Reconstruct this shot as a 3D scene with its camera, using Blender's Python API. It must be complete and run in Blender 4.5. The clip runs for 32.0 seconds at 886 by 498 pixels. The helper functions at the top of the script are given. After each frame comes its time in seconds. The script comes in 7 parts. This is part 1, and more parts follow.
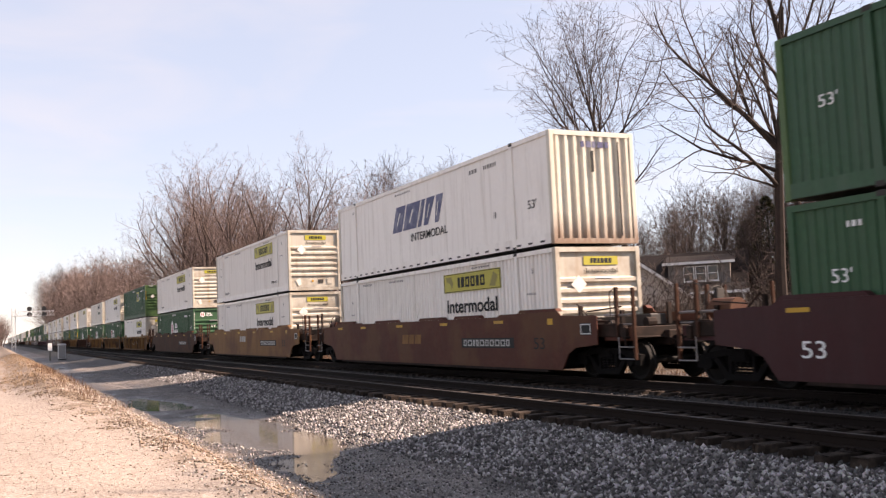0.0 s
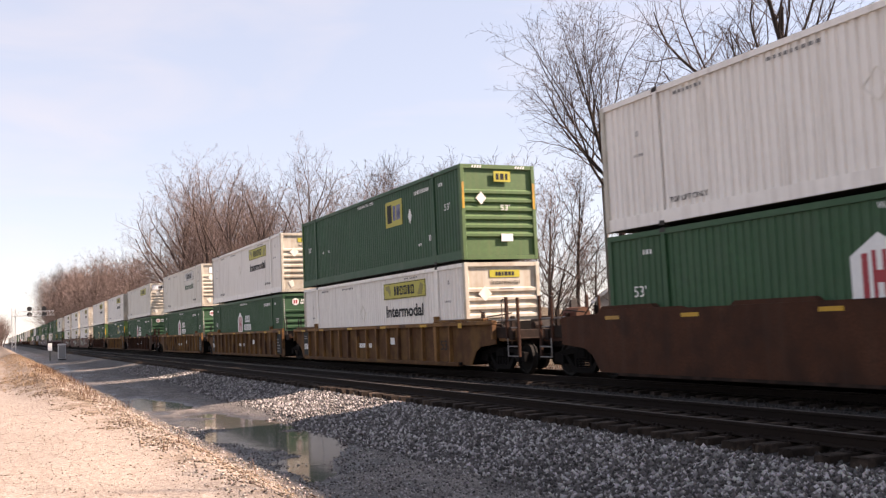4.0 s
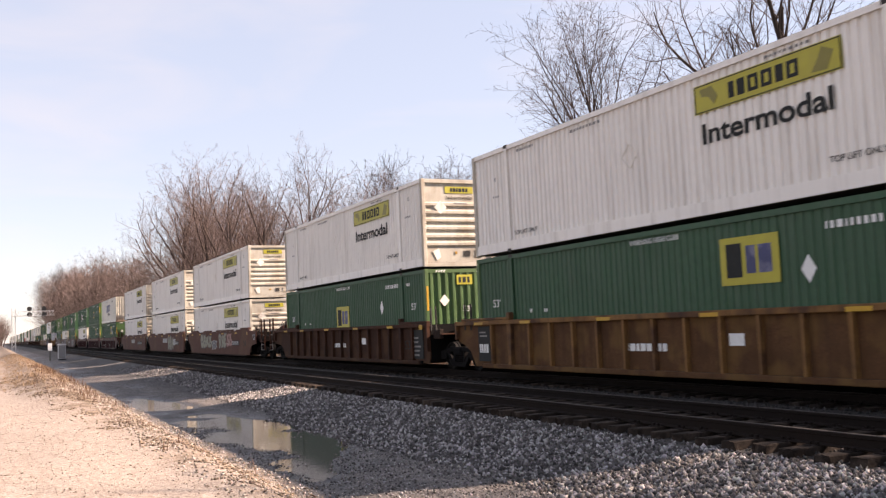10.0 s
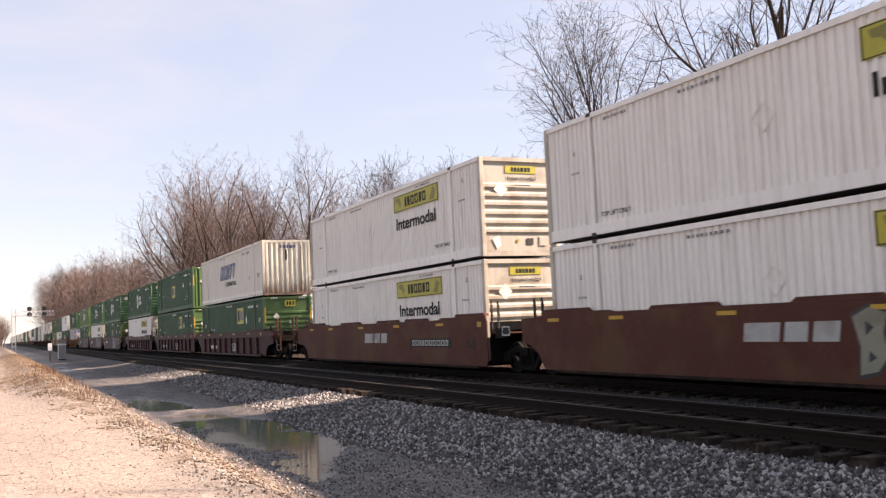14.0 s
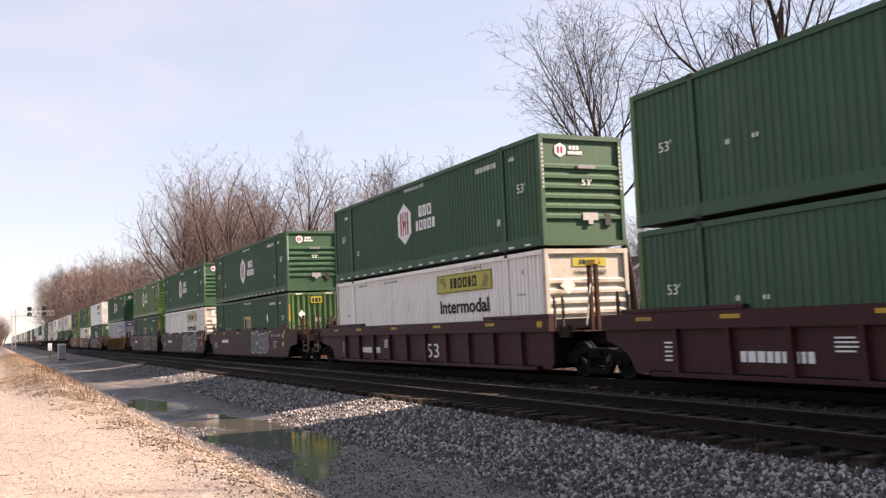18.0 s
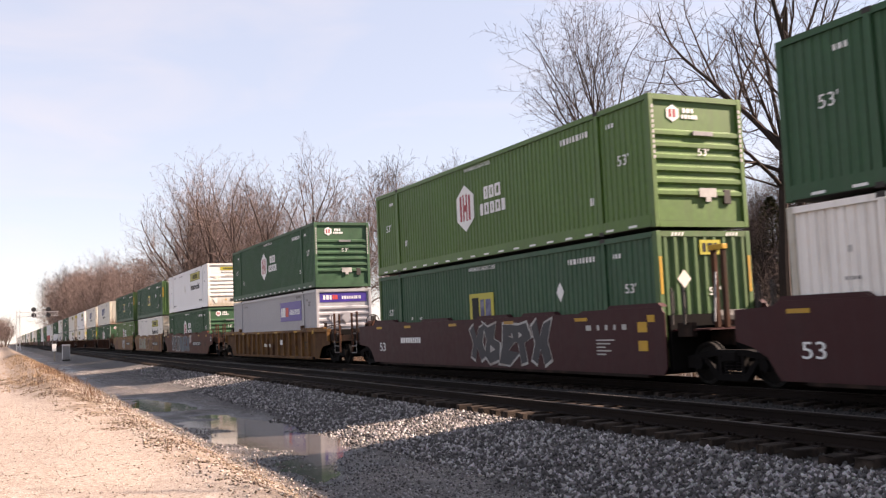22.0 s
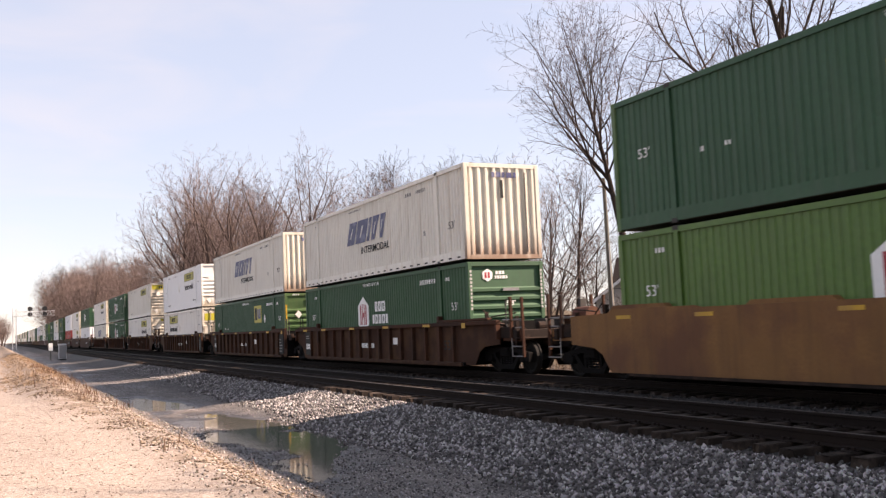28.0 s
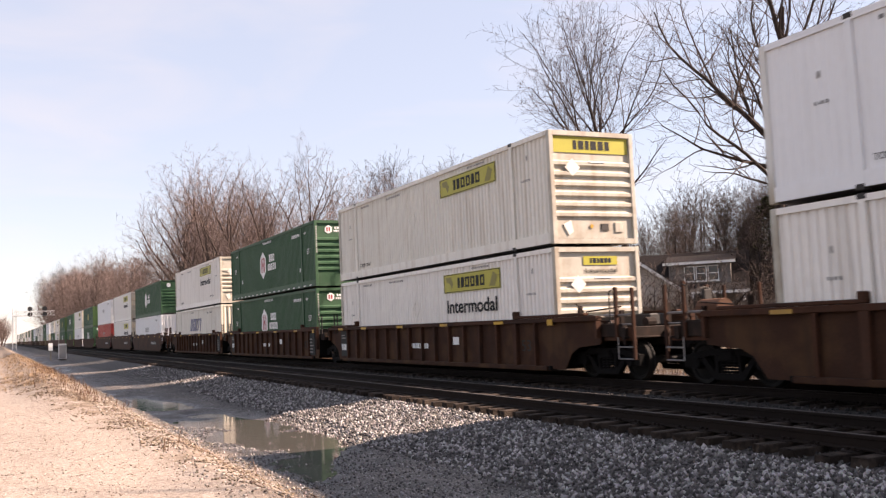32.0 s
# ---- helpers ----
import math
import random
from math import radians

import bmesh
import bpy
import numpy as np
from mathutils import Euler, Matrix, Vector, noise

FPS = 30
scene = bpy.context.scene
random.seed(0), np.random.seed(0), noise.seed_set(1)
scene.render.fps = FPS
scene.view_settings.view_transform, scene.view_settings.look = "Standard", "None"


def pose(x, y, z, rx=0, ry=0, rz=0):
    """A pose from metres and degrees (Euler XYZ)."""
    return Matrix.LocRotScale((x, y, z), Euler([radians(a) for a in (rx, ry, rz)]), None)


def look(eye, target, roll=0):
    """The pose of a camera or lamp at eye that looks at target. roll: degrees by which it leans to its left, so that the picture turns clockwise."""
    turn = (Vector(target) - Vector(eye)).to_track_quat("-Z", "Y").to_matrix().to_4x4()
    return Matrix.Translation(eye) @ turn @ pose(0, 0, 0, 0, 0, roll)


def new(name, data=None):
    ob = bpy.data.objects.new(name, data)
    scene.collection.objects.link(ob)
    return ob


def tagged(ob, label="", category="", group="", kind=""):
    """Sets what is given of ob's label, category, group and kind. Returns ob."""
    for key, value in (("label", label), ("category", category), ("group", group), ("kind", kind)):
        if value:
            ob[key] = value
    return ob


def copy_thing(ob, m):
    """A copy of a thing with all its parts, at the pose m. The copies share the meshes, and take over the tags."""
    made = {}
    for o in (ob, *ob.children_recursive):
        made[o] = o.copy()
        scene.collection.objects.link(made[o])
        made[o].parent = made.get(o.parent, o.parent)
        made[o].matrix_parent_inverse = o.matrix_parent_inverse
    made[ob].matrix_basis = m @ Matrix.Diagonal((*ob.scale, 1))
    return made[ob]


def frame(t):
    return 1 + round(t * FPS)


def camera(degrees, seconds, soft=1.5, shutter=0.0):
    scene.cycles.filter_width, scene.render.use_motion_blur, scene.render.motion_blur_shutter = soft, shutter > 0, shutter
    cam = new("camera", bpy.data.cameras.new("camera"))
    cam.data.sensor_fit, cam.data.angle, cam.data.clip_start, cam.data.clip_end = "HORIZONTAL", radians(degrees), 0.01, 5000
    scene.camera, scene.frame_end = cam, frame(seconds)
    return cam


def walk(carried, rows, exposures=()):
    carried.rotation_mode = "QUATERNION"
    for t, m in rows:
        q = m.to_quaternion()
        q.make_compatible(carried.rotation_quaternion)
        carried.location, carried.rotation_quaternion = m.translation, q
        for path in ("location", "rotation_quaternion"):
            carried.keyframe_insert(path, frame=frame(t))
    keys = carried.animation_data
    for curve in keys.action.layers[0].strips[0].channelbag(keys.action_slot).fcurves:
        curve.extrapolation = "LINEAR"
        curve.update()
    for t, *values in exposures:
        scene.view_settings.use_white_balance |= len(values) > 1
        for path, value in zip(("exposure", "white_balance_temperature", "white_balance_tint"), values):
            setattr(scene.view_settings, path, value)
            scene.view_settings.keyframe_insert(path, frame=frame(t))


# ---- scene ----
cam = camera(50.55, 32.0, soft=1.3, shutter=0.12)
EYE = Vector((0.0, 0.0, 1.47))


def cam_pose(dyaw, dpitch=0.0):
    return pose(EYE.x, EYE.y, EYE.z, 94.544 + dpitch, 0, 64.42 + dyaw) @ pose(0, 0, 0, 0, 0, -2.49)


# a tripod that is knocked once at about 22 s and creeps back
walk(cam, [(t, cam_pose(a, b)) for t, a, b in (
    (0, 0, 0), (10, 0, 0), (21.3, 0, 0), (21.6, 0.04, 0), (22.0, 0.22, 0.05), (22.5, 0.18, 0.05), (23.0, 0.11, 0),
    (24.0, 0.11, 0), (25.0, 0.09, 0), (26.5, 0.07, 0), (28.5, 0.03, 0), (32.0, 0.03, 0))],
    exposures=((0, 1.83, 8000, 27), (32, 1.83, 8000, 27)))

# ---- light ----
TO_SUN = Vector((0.35, 1.0, 0.76)).normalized()
world = bpy.data.worlds.new("world")
scene.world = world
world.use_nodes = True
wn = world.node_tree
sky = wn.nodes.new("ShaderNodeTexSky")
sky.sky_type = "NISHITA"
sky.sun_disc = False
sky.sun_elevation = math.asin(TO_SUN.z)
sky.sun_rotation = math.atan2(TO_SUN.x, TO_SUN.y)
sky.air_density, sky.dust_density, sky.ozone_density = 1.0, 0.1, 2.0
haze = wn.nodes.new("ShaderNodeMix")
haze.data_type = "RGBA"
haze.inputs[0].default_value = 0.7
haze.inputs[7].default_value = (2.10, 2.76, 3.58, 1)
wn.links.new(sky.outputs["Color"], haze.inputs[6])
# thin cirrus
cirrus = wn.nodes.new("ShaderNodeTexNoise")
cirrus.inputs["Scale"].default_value, cirrus.inputs["Detail"].default_value, cirrus.inputs["Distortion"].default_value = 2.4, 7.0, 0.8
cloud_map = wn.nodes.new("ShaderNodeMapping")
cloud_map.inputs["Scale"].default_value = (1.0, 1.6, 5.0)
cloud_map.inputs["Rotation"].default_value = (0.2, 0.25, 0.0)
wn.links.new(wn.nodes.new("ShaderNodeTexCoord").outputs["Generated"], cloud_map.inputs["Vector"])
wn.links.new(cloud_map.outputs["Vector"], cirrus.inputs["Vector"])
thin = wn.nodes.new("ShaderNodeMapRange")
for _i, _v in zip((1, 2, 3, 4), (0.50, 0.80, 0.0, 0.36)):
    thin.inputs[_i].default_value = _v
wn.links.new(cirrus.outputs["Fac"], thin.inputs[0])
cloud = wn.nodes.new("ShaderNodeMix")
cloud.data_type = "RGBA"
cloud.inputs[7].default_value = (3.3, 3.45, 3.7, 1)
wn.links.new(thin.outputs[0], cloud.inputs[0])
wn.links.new(haze.outputs[2], cloud.inputs[6])
wn.links.new(cloud.outputs[2], wn.nodes["Background"].inputs["Color"])
wn.nodes["Background"].inputs["Strength"].default_value = 0.081
sun = new("sun", bpy.data.lights.new("sun", "SUN"))
sun.data.energy, sun.data.angle, sun.data.color = 4.6, radians(0.53), (1.0, 0.95, 0.87)
sun.matrix_world = look((0, 0, 60), Vector((0, 0, 60)) - TO_SUN)

# ---- the train's course ----
TRACK_Y, NEAR_Y = 13.85, 9.67        # centre lines of the two tracks
FLOOR_Z = 0.36                       # floor of the wells over the rail
CL, CW, CH = 16.154, 2.591, 2.896    # 53 ft high-cube container


def run(t):
    return 16.481 * t + 0.00905 * t * t


MOVERS, WHEELS = [], []

# ---- materials ----


def mat(name, base, rough=0.6, metal=0.0, vary=0.15, scale=3.0, bump=0.0, bump_scale=60.0, second=None, amount=0.5,
        streak=0.0, streak_color=(0.10, 0.05, 0.03), per_object=0.0, spec=0.5, second_scale=1.2, coords="Object", foot=None):
    """Base colour varied by noise at two scales, a second colour in patches, vertical dirt streaks, and relief."""
    m = bpy.data.materials.new(name)
    m.use_nodes = True
    nt = m.node_tree
    N, K = nt.nodes.new, nt.links.new
    bs = nt.nodes["Principled BSDF"]
    bs.inputs["Roughness"].default_value, bs.inputs["Metallic"].default_value = rough, metal
    bs.inputs["Specular IOR Level"].default_value = spec
    tc = N("ShaderNodeTexCoord")
    co = tc.outputs[coords]
    if coords == "Object":
        oi0, sc0, ad0 = N("ShaderNodeObjectInfo"), N("ShaderNodeMath"), N("ShaderNodeVectorMath")
        sc0.operation, ad0.operation = "MULTIPLY", "ADD"
        sc0.inputs[1].default_value = 37.0
        K(oi0.outputs["Random"], sc0.inputs[0])
        K(co, ad0.inputs[0])
        K(sc0.outputs[0], ad0.inputs[1])
        co = ad0.outputs[0]

    def noise_of(s, detail=4.0, stretch=None):
        n = N("ShaderNodeTexNoise")
        n.inputs["Scale"].default_value, n.inputs["Detail"].default_value = s, detail
        if stretch:
            mp = N("ShaderNodeMapping")
            mp.inputs["Scale"].default_value = stretch
            K(co, mp.inputs["Vector"])
            K(mp.outputs["Vector"], n.inputs["Vector"])
        else:
            K(co, n.inputs["Vector"])
        return n.outputs["Fac"]

    def ramp(fac, lo, hi):
        r = N("ShaderNodeMapRange")
        r.inputs["From Min"].default_value, r.inputs["From Max"].default_value = lo, hi
        K(fac, r.inputs["Value"])
        return r.outputs["Result"]

    def mix(fac, a, b, mode="MIX"):
        x = N("ShaderNodeMix")
        x.data_type, x.blend_type = "RGBA", mode
        for s, v in ((x.inputs[0], fac), (x.inputs[6], a), (x.inputs[7], b)):
            if hasattr(v, "node"):
                K(v, s)
            elif isinstance(v, float):
                s.default_value = v
            else:
                s.default_value = (*v, 1)
        return x.outputs[2]

    col = mix(ramp(noise_of(scale), 0.25, 0.75), tuple(c * (1 - vary) for c in base), tuple(min(1, c * (1 + vary)) for c in base))
    col = mix(ramp(noise_of(scale * 11, 3), 0.3, 0.7), col, tuple(c * (1 - vary * 0.8) for c in base))
    if second:
        f = N("ShaderNodeMath")
        f.operation = "MULTIPLY"
        f.inputs[1].default_value = amount
        K(ramp(noise_of(second_scale, 5), 0.48, 0.62), f.inputs[0])
        col = mix(f.outputs[0], col, second)
    if streak:
        f = N("ShaderNodeMath")
        f.operation = "MULTIPLY"
        f.inputs[1].default_value = streak
        K(ramp(noise_of(1.0, 4, (5.0, 5.0, 0.35)), 0.50, 0.78), f.inputs[0])
        col = mix(f.outputs[0], col, streak_color)
    if foot:
        # rust that has crept up from the foot of a wall
        sp, ad = N("ShaderNodeSeparateXYZ"), N("ShaderNodeMath")
        K(tc.outputs["Object"], sp.inputs[0])
        ad.operation = "SUBTRACT"
        K(sp.outputs[2], ad.inputs[0])
        K(noise_of(6.0, 5, (1.0, 1.0, 0.25)), ad.inputs[1])
        r = N("ShaderNodeMapRange")
        for i, v in zip((1, 2, 3, 4), (-0.45, 0.35, 0.85, 0.0)):
            r.inputs[i].default_value = v
        K(ad.outputs[0], r.inputs[0])
        col = mix(r.outputs[0], col, foot)
    if per_object:
        oi = N("ShaderNodeObjectInfo")
        hs = N("ShaderNodeHueSaturation")
        K(ramp(oi.outputs["Random"], 0, 1), hs.inputs["Value"])
        mr = hs.inputs["Value"].links[0].from_node
        mr.inputs["To Min"].default_value, mr.inputs["To Max"].default_value = 1 - per_object, 1 + per_object
        K(col, hs.inputs["Color"])
        col = hs.outputs["Color"]
    K(col, bs.inputs["Base Color"])
    rr = N("ShaderNodeMapRange")
    rr.inputs["To Min"].default_value, rr.inputs["To Max"].default_value = max(0.02, rough - 0.1), min(1, rough + 0.1)
    K(noise_of(scale * 4), rr.inputs["Value"])
    K(rr.outputs["Result"], bs.inputs["Roughness"])
    if bump:
        b = N("ShaderNodeBump")
        b.inputs["Strength"].default_value, b.inputs["Distance"].default_value = 0.6, bump
        K(noise_of(bump_scale, 5), b.inputs["Height"])
        K(b.outputs["Normal"], bs.inputs["Normal"])
    return m


RUST = (0.085, 0.036, 0.018)
M_WHITE = mat("white_paint", (0.80, 0.755, 0.70), 0.5, vary=0.05, scale=0.6, streak=0.38, streak_color=(0.36, 0.30, 0.24), bump=0.003, bump_scale=3)
M_WHITE_NEW = mat("fresh_white_paint", (0.74, 0.735, 0.735), 0.45, vary=0.03, scale=0.6, streak=0.14, streak_color=(0.45, 0.42, 0.38), bump=0.003, bump_scale=3)
M_CREAM = mat("weathered_cream_paint", (0.74, 0.70, 0.625), 0.55, vary=0.07, scale=0.7, streak=0.5, streak_color=(0.38, 0.27, 0.17), bump=0.003, bump_scale=3)
M_RUSTY = mat("rust-stained_cream_paint", (0.60, 0.56, 0.47), 0.55, vary=0.08, scale=0.9, streak=0.45, streak_color=(0.30, 0.18, 0.09), bump=0.003, bump_scale=3, foot=(0.16, 0.07, 0.03))
M_GREEN = mat("green_paint", (0.0145, 0.073, 0.027), 0.62, vary=0.18, scale=0.7, streak=0.3, streak_color=(0.05, 0.08, 0.05), bump=0.003, bump_scale=3)
# faded lime end paint, lightened further for the sun on the ends
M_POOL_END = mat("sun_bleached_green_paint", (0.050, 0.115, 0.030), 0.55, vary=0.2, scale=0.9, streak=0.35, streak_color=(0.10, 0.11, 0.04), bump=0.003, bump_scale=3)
M_GREEN_FADED = mat("faded_green_paint", (0.019, 0.076, 0.034), 0.62, vary=0.2, scale=0.7, streak=0.35, streak_color=(0.08, 0.11, 0.08), bump=0.003, bump_scale=3)
M_LIME = mat("leaf_green_paint", (0.062, 0.14, 0.022), 0.52, vary=0.18, scale=0.7, streak=0.35, streak_color=(0.06, 0.08, 0.03), bump=0.003, bump_scale=3)
M_GREY = mat("silver_grey_paint", (0.36, 0.355, 0.37), 0.45, vary=0.06, scale=0.7, streak=0.3, streak_color=(0.28, 0.25, 0.22), bump=0.003, bump_scale=3)
M_RED = mat("red_paint", (0.45, 0.05, 0.04), 0.5, vary=0.12, scale=0.7)
M_YELLOW = mat("yellow_sign", (0.40, 0.35, 0.028), 0.5, vary=0.12, scale=3, streak=0.25, streak_color=(0.30, 0.24, 0.05))
M_PALE_YELLOW = mat("sun_paled_yellow_sign", (0.50, 0.46, 0.24), 0.5, vary=0.15, scale=2, second=(0.36, 0.31, 0.05), amount=0.9, second_scale=0.6)
M_FADED_PANEL = mat("faded_grey_print", (0.42, 0.40, 0.38), 0.55, vary=0.2, scale=4)
M_SCROLL = mat("olive_scroll_print", (0.20, 0.17, 0.025), 0.5, vary=0.12, scale=3)
M_ENDS = mat("grimy_white_end_paint", (0.47, 0.435, 0.365), 0.55, vary=0.10, scale=1.1, second=(0.27, 0.21, 0.15), amount=0.5, second_scale=1.6, streak=0.55, streak_color=(0.30, 0.21, 0.13), bump=0.003, bump_scale=3)
M_ENDS_NEW = mat("sooty_white_end_paint", (0.66, 0.64, 0.60), 0.5, vary=0.06, scale=1.0, streak=0.25, streak_color=(0.4, 0.34, 0.27), bump=0.003, bump_scale=3, foot=(0.30, 0.24, 0.16))
M_YMARK = mat("yellow_marking", (0.50, 0.27, 0.015), 0.55, vary=0.15, scale=6, second=(0.25, 0.13, 0.04), amount=0.6)
M_INK = mat("charcoal_lettering", (0.028, 0.029, 0.028), 0.7, spec=0.15, vary=0.2, scale=5)
M_NAVY = mat("navy_lettering", (0.028, 0.035, 0.12), 0.5, vary=0.25, scale=4, second=(0.30, 0.30, 0.38), amount=0.35, second_scale=3)
M_PURPLE = mat("purple_sign", (0.05, 0.025, 0.24), 0.45, vary=0.1, scale=3)
M_ORANGE = mat("red_orange_lettering", (0.62, 0.06, 0.03), 0.5, vary=0.1, scale=4)
M_WLET = mat("white_lettering", (0.72, 0.72, 0.70), 0.55, vary=0.1, scale=8)
M_STENCIL = mat("dulled_white_stencil", (0.40, 0.39, 0.37), 0.6, vary=0.2, scale=9)
M_CRIMSON = mat("dark_red_emblem", (0.33, 0.02, 0.03), 0.5, vary=0.1, scale=5)
M_CAST = mat("grimy_steel_casting", (0.03, 0.025, 0.022), 0.75, vary=0.3, scale=8, bump=0.004)
M_TAN = mat("tan_weathered_paint", (0.215, 0.105, 0.036), 0.7, spec=0.2, vary=0.28, scale=1.8, second=(0.055, 0.024, 0.015), amount=0.85, second_scale=1.0, streak=0.7, streak_color=(0.038, 0.02, 0.014), bump=0.003, bump_scale=20)
M_TAN_S = mat("tan_faded_paint", (0.205, 0.098, 0.036), 0.7, spec=0.2, vary=0.2, scale=1.5, second=(0.10, 0.040, 0.024), amount=0.75, second_scale=0.5, streak=0.4, streak_color=(0.06, 0.03, 0.018), bump=0.003, bump_scale=20)
M_BROWN = mat("brown_weathered_paint", (0.064, 0.025, 0.0135), 0.78, spec=0.15, vary=0.30, scale=1.8, second=(0.028, 0.013, 0.009), amount=0.8, second_scale=1.0, streak=0.4, streak_color=(0.06, 0.035, 0.025), bump=0.003, bump_scale=20)
M_RUSTRED = mat("rust_red_paint", (0.088, 0.029, 0.019), 0.72, spec=0.2, vary=0.22, scale=1.2, second=(0.105, 0.050, 0.026), amount=0.7, second_scale=0.7, streak=0.35, streak_color=(0.07, 0.035, 0.025), bump=0.003, bump_scale=20)
M_MAROON = mat("maroon_paint", (0.046, 0.0105, 0.0115), 0.62, spec=0.25, vary=0.15, scale=1.2, second=(0.035, 0.012, 0.012), amount=0.5, streak=0.25, streak_color=(0.05, 0.03, 0.03), bump=0.003, bump_scale=20)
# recessed plates: darker than the ribs' paint, recess shade in the colour, plus rust
M_PLATE_TAN = mat("rust-blotched_tan_plate", (0.105, 0.050, 0.024), 0.8, spec=0.12, vary=0.35, scale=2.4, second=(0.15, 0.080, 0.030), amount=0.7, second_scale=1.3, streak=0.6, streak_color=(0.045, 0.022, 0.014), bump=0.003, bump_scale=20)
M_PLATE = mat("grime-filmed_brown_plate", (0.050, 0.022, 0.0135), 0.8, spec=0.12, vary=0.3, scale=2.2, second=(0.085, 0.043, 0.020), amount=0.55, second_scale=1.1, streak=0.5, streak_color=(0.03, 0.017, 0.013), bump=0.003, bump_scale=20)
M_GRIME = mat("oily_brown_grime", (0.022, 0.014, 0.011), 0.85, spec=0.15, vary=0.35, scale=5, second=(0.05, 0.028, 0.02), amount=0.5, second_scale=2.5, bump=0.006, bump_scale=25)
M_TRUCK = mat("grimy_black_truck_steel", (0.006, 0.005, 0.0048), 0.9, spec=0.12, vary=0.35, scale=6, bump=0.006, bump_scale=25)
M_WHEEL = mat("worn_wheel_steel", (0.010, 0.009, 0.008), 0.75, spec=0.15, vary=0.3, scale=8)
M_STEEL = mat("galvanised_steel", (0.26, 0.25, 0.25), 0.45, metal=0.6, vary=0.2, scale=8)
M_RAIL = mat("brown_rail_steel", (0.013, 0.008, 0.006), 0.85, spec=0.15, vary=0.25, scale=4, bump=0.002)
M_RAILTOP = mat("polished_rail_head", (0.06, 0.05, 0.046), 0.65, metal=0.3, vary=0.12, scale=4)
M_TIE = mat("creosoted_wooden_sleeper", (0.026, 0.018, 0.014), 0.9, spec=0.15, vary=0.35, scale=4, second=(0.085, 0.062, 0.048), amount=0.5, second_scale=5, bump=0.02, bump_scale=30, per_object=0.25)
M_BARK = mat("dark_tree_bark", (0.036, 0.027, 0.0235), 0.95, spec=0.1, vary=0.3, scale=3, bump=0.03, bump_scale=14)
# far bark and M_TWIG_FAR are paler than the near ones: distance haze in the colour
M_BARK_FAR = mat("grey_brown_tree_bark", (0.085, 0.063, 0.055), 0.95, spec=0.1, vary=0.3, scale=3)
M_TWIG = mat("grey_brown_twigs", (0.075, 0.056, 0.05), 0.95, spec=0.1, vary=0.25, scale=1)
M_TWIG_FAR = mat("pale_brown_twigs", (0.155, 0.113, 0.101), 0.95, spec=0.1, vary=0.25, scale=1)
M_STRAW = mat("dry_straw_grass", (0.30, 0.20, 0.125), 0.95, spec=0.1, vary=0.3, scale=3, per_object=0.1)
M_FADED = mat("faded_grey_stencil", (0.20, 0.19, 0.18), 0.6, vary=0.3, scale=9)
M_WEED = mat("red_brown_weeds", (0.12, 0.068, 0.045), 0.95, spec=0.1, vary=0.3, scale=3)

# ---- mesh helpers ----


def part(name, bm, material, parent, label="", at=None):
    """Links bm (a bmesh or a mesh) as one object under parent."""
    me = bm
    if not isinstance(bm, bpy.types.Mesh):
        me = bpy.data.meshes.new(name)
        bm.to_mesh(me)
        bm.free()
        me.materials.append(material)
    ob = new(name, me)
    if parent:
        ob.parent = parent
    if at is not None:
        ob.matrix_basis = at
    if name in ("name_lettering", "marking", "reflector_tape", "number_column", "data_stencil", "slot_row", "hazard_tape", "reporting_mark",
                "end_lettering", "panel_lettering", "height_warning", "service_word", "lift_notice", "end_sign_lettering", "end_word", "mast_bracing", "boom_bracing"):
        ob["kind"] = "stuff"
    return tagged(ob, label) if label else ob


def thing(name, label, category, at=None, group="", kind=""):
    e = new(name)
    e.empty_display_size = 0.3
    if at is not None:
        e.matrix_basis = at
    return tagged(e, label, category, group, kind)


def box(bm, x0, x1, y0, y1, z0, z1, bevel=0.0):
    vs = [bm.verts.new((x, y, z)) for x in (x0, x1) for y in (y0, y1) for z in (z0, z1)]
    fs = [bm.faces.new([vs[i] for i in f]) for f in ((0, 1, 3, 2), (4, 6, 7, 5), (0, 4, 5, 1), (2, 3, 7, 6), (0, 2, 6, 4), (1, 5, 7, 3))]
    if bevel:
        es = list({e for f in fs for e in f.edges})
        bmesh.ops.bevel(bm, geom=es, offset=bevel, segments=1, affect="EDGES")
    return bm


def boxed(*args, bevel=0.0):
    return box(bmesh.new(), *args, bevel=bevel)


def extrude_profile(bm, pts, axis, a, b):
    """A closed prism: pts are 2D, laid in the plane across axis ('x': (y, z), 'y': (x, z), 'z': (x, y)), from a to b."""
    def put(p, s):
        return {"x": (s, p[0], p[1]), "y": (p[0], s, p[1]), "z": (p[0], p[1], s)}[axis]
    lo = [bm.verts.new(put(p, a)) for p in pts]
    hi = [bm.verts.new(put(p, b)) for p in pts]
    n = len(pts)
    for i in range(n):
        bm.faces.new((lo[i], lo[(i + 1) % n], hi[(i + 1) % n], hi[i]))
    bm.faces.new(lo[::-1])
    bm.faces.new(hi)
    bmesh.ops.recalc_face_normals(bm, faces=bm.faces)
    return bm


def prism(pts, axis, a, b):
    return extrude_profile(bmesh.new(), pts, axis, a, b)


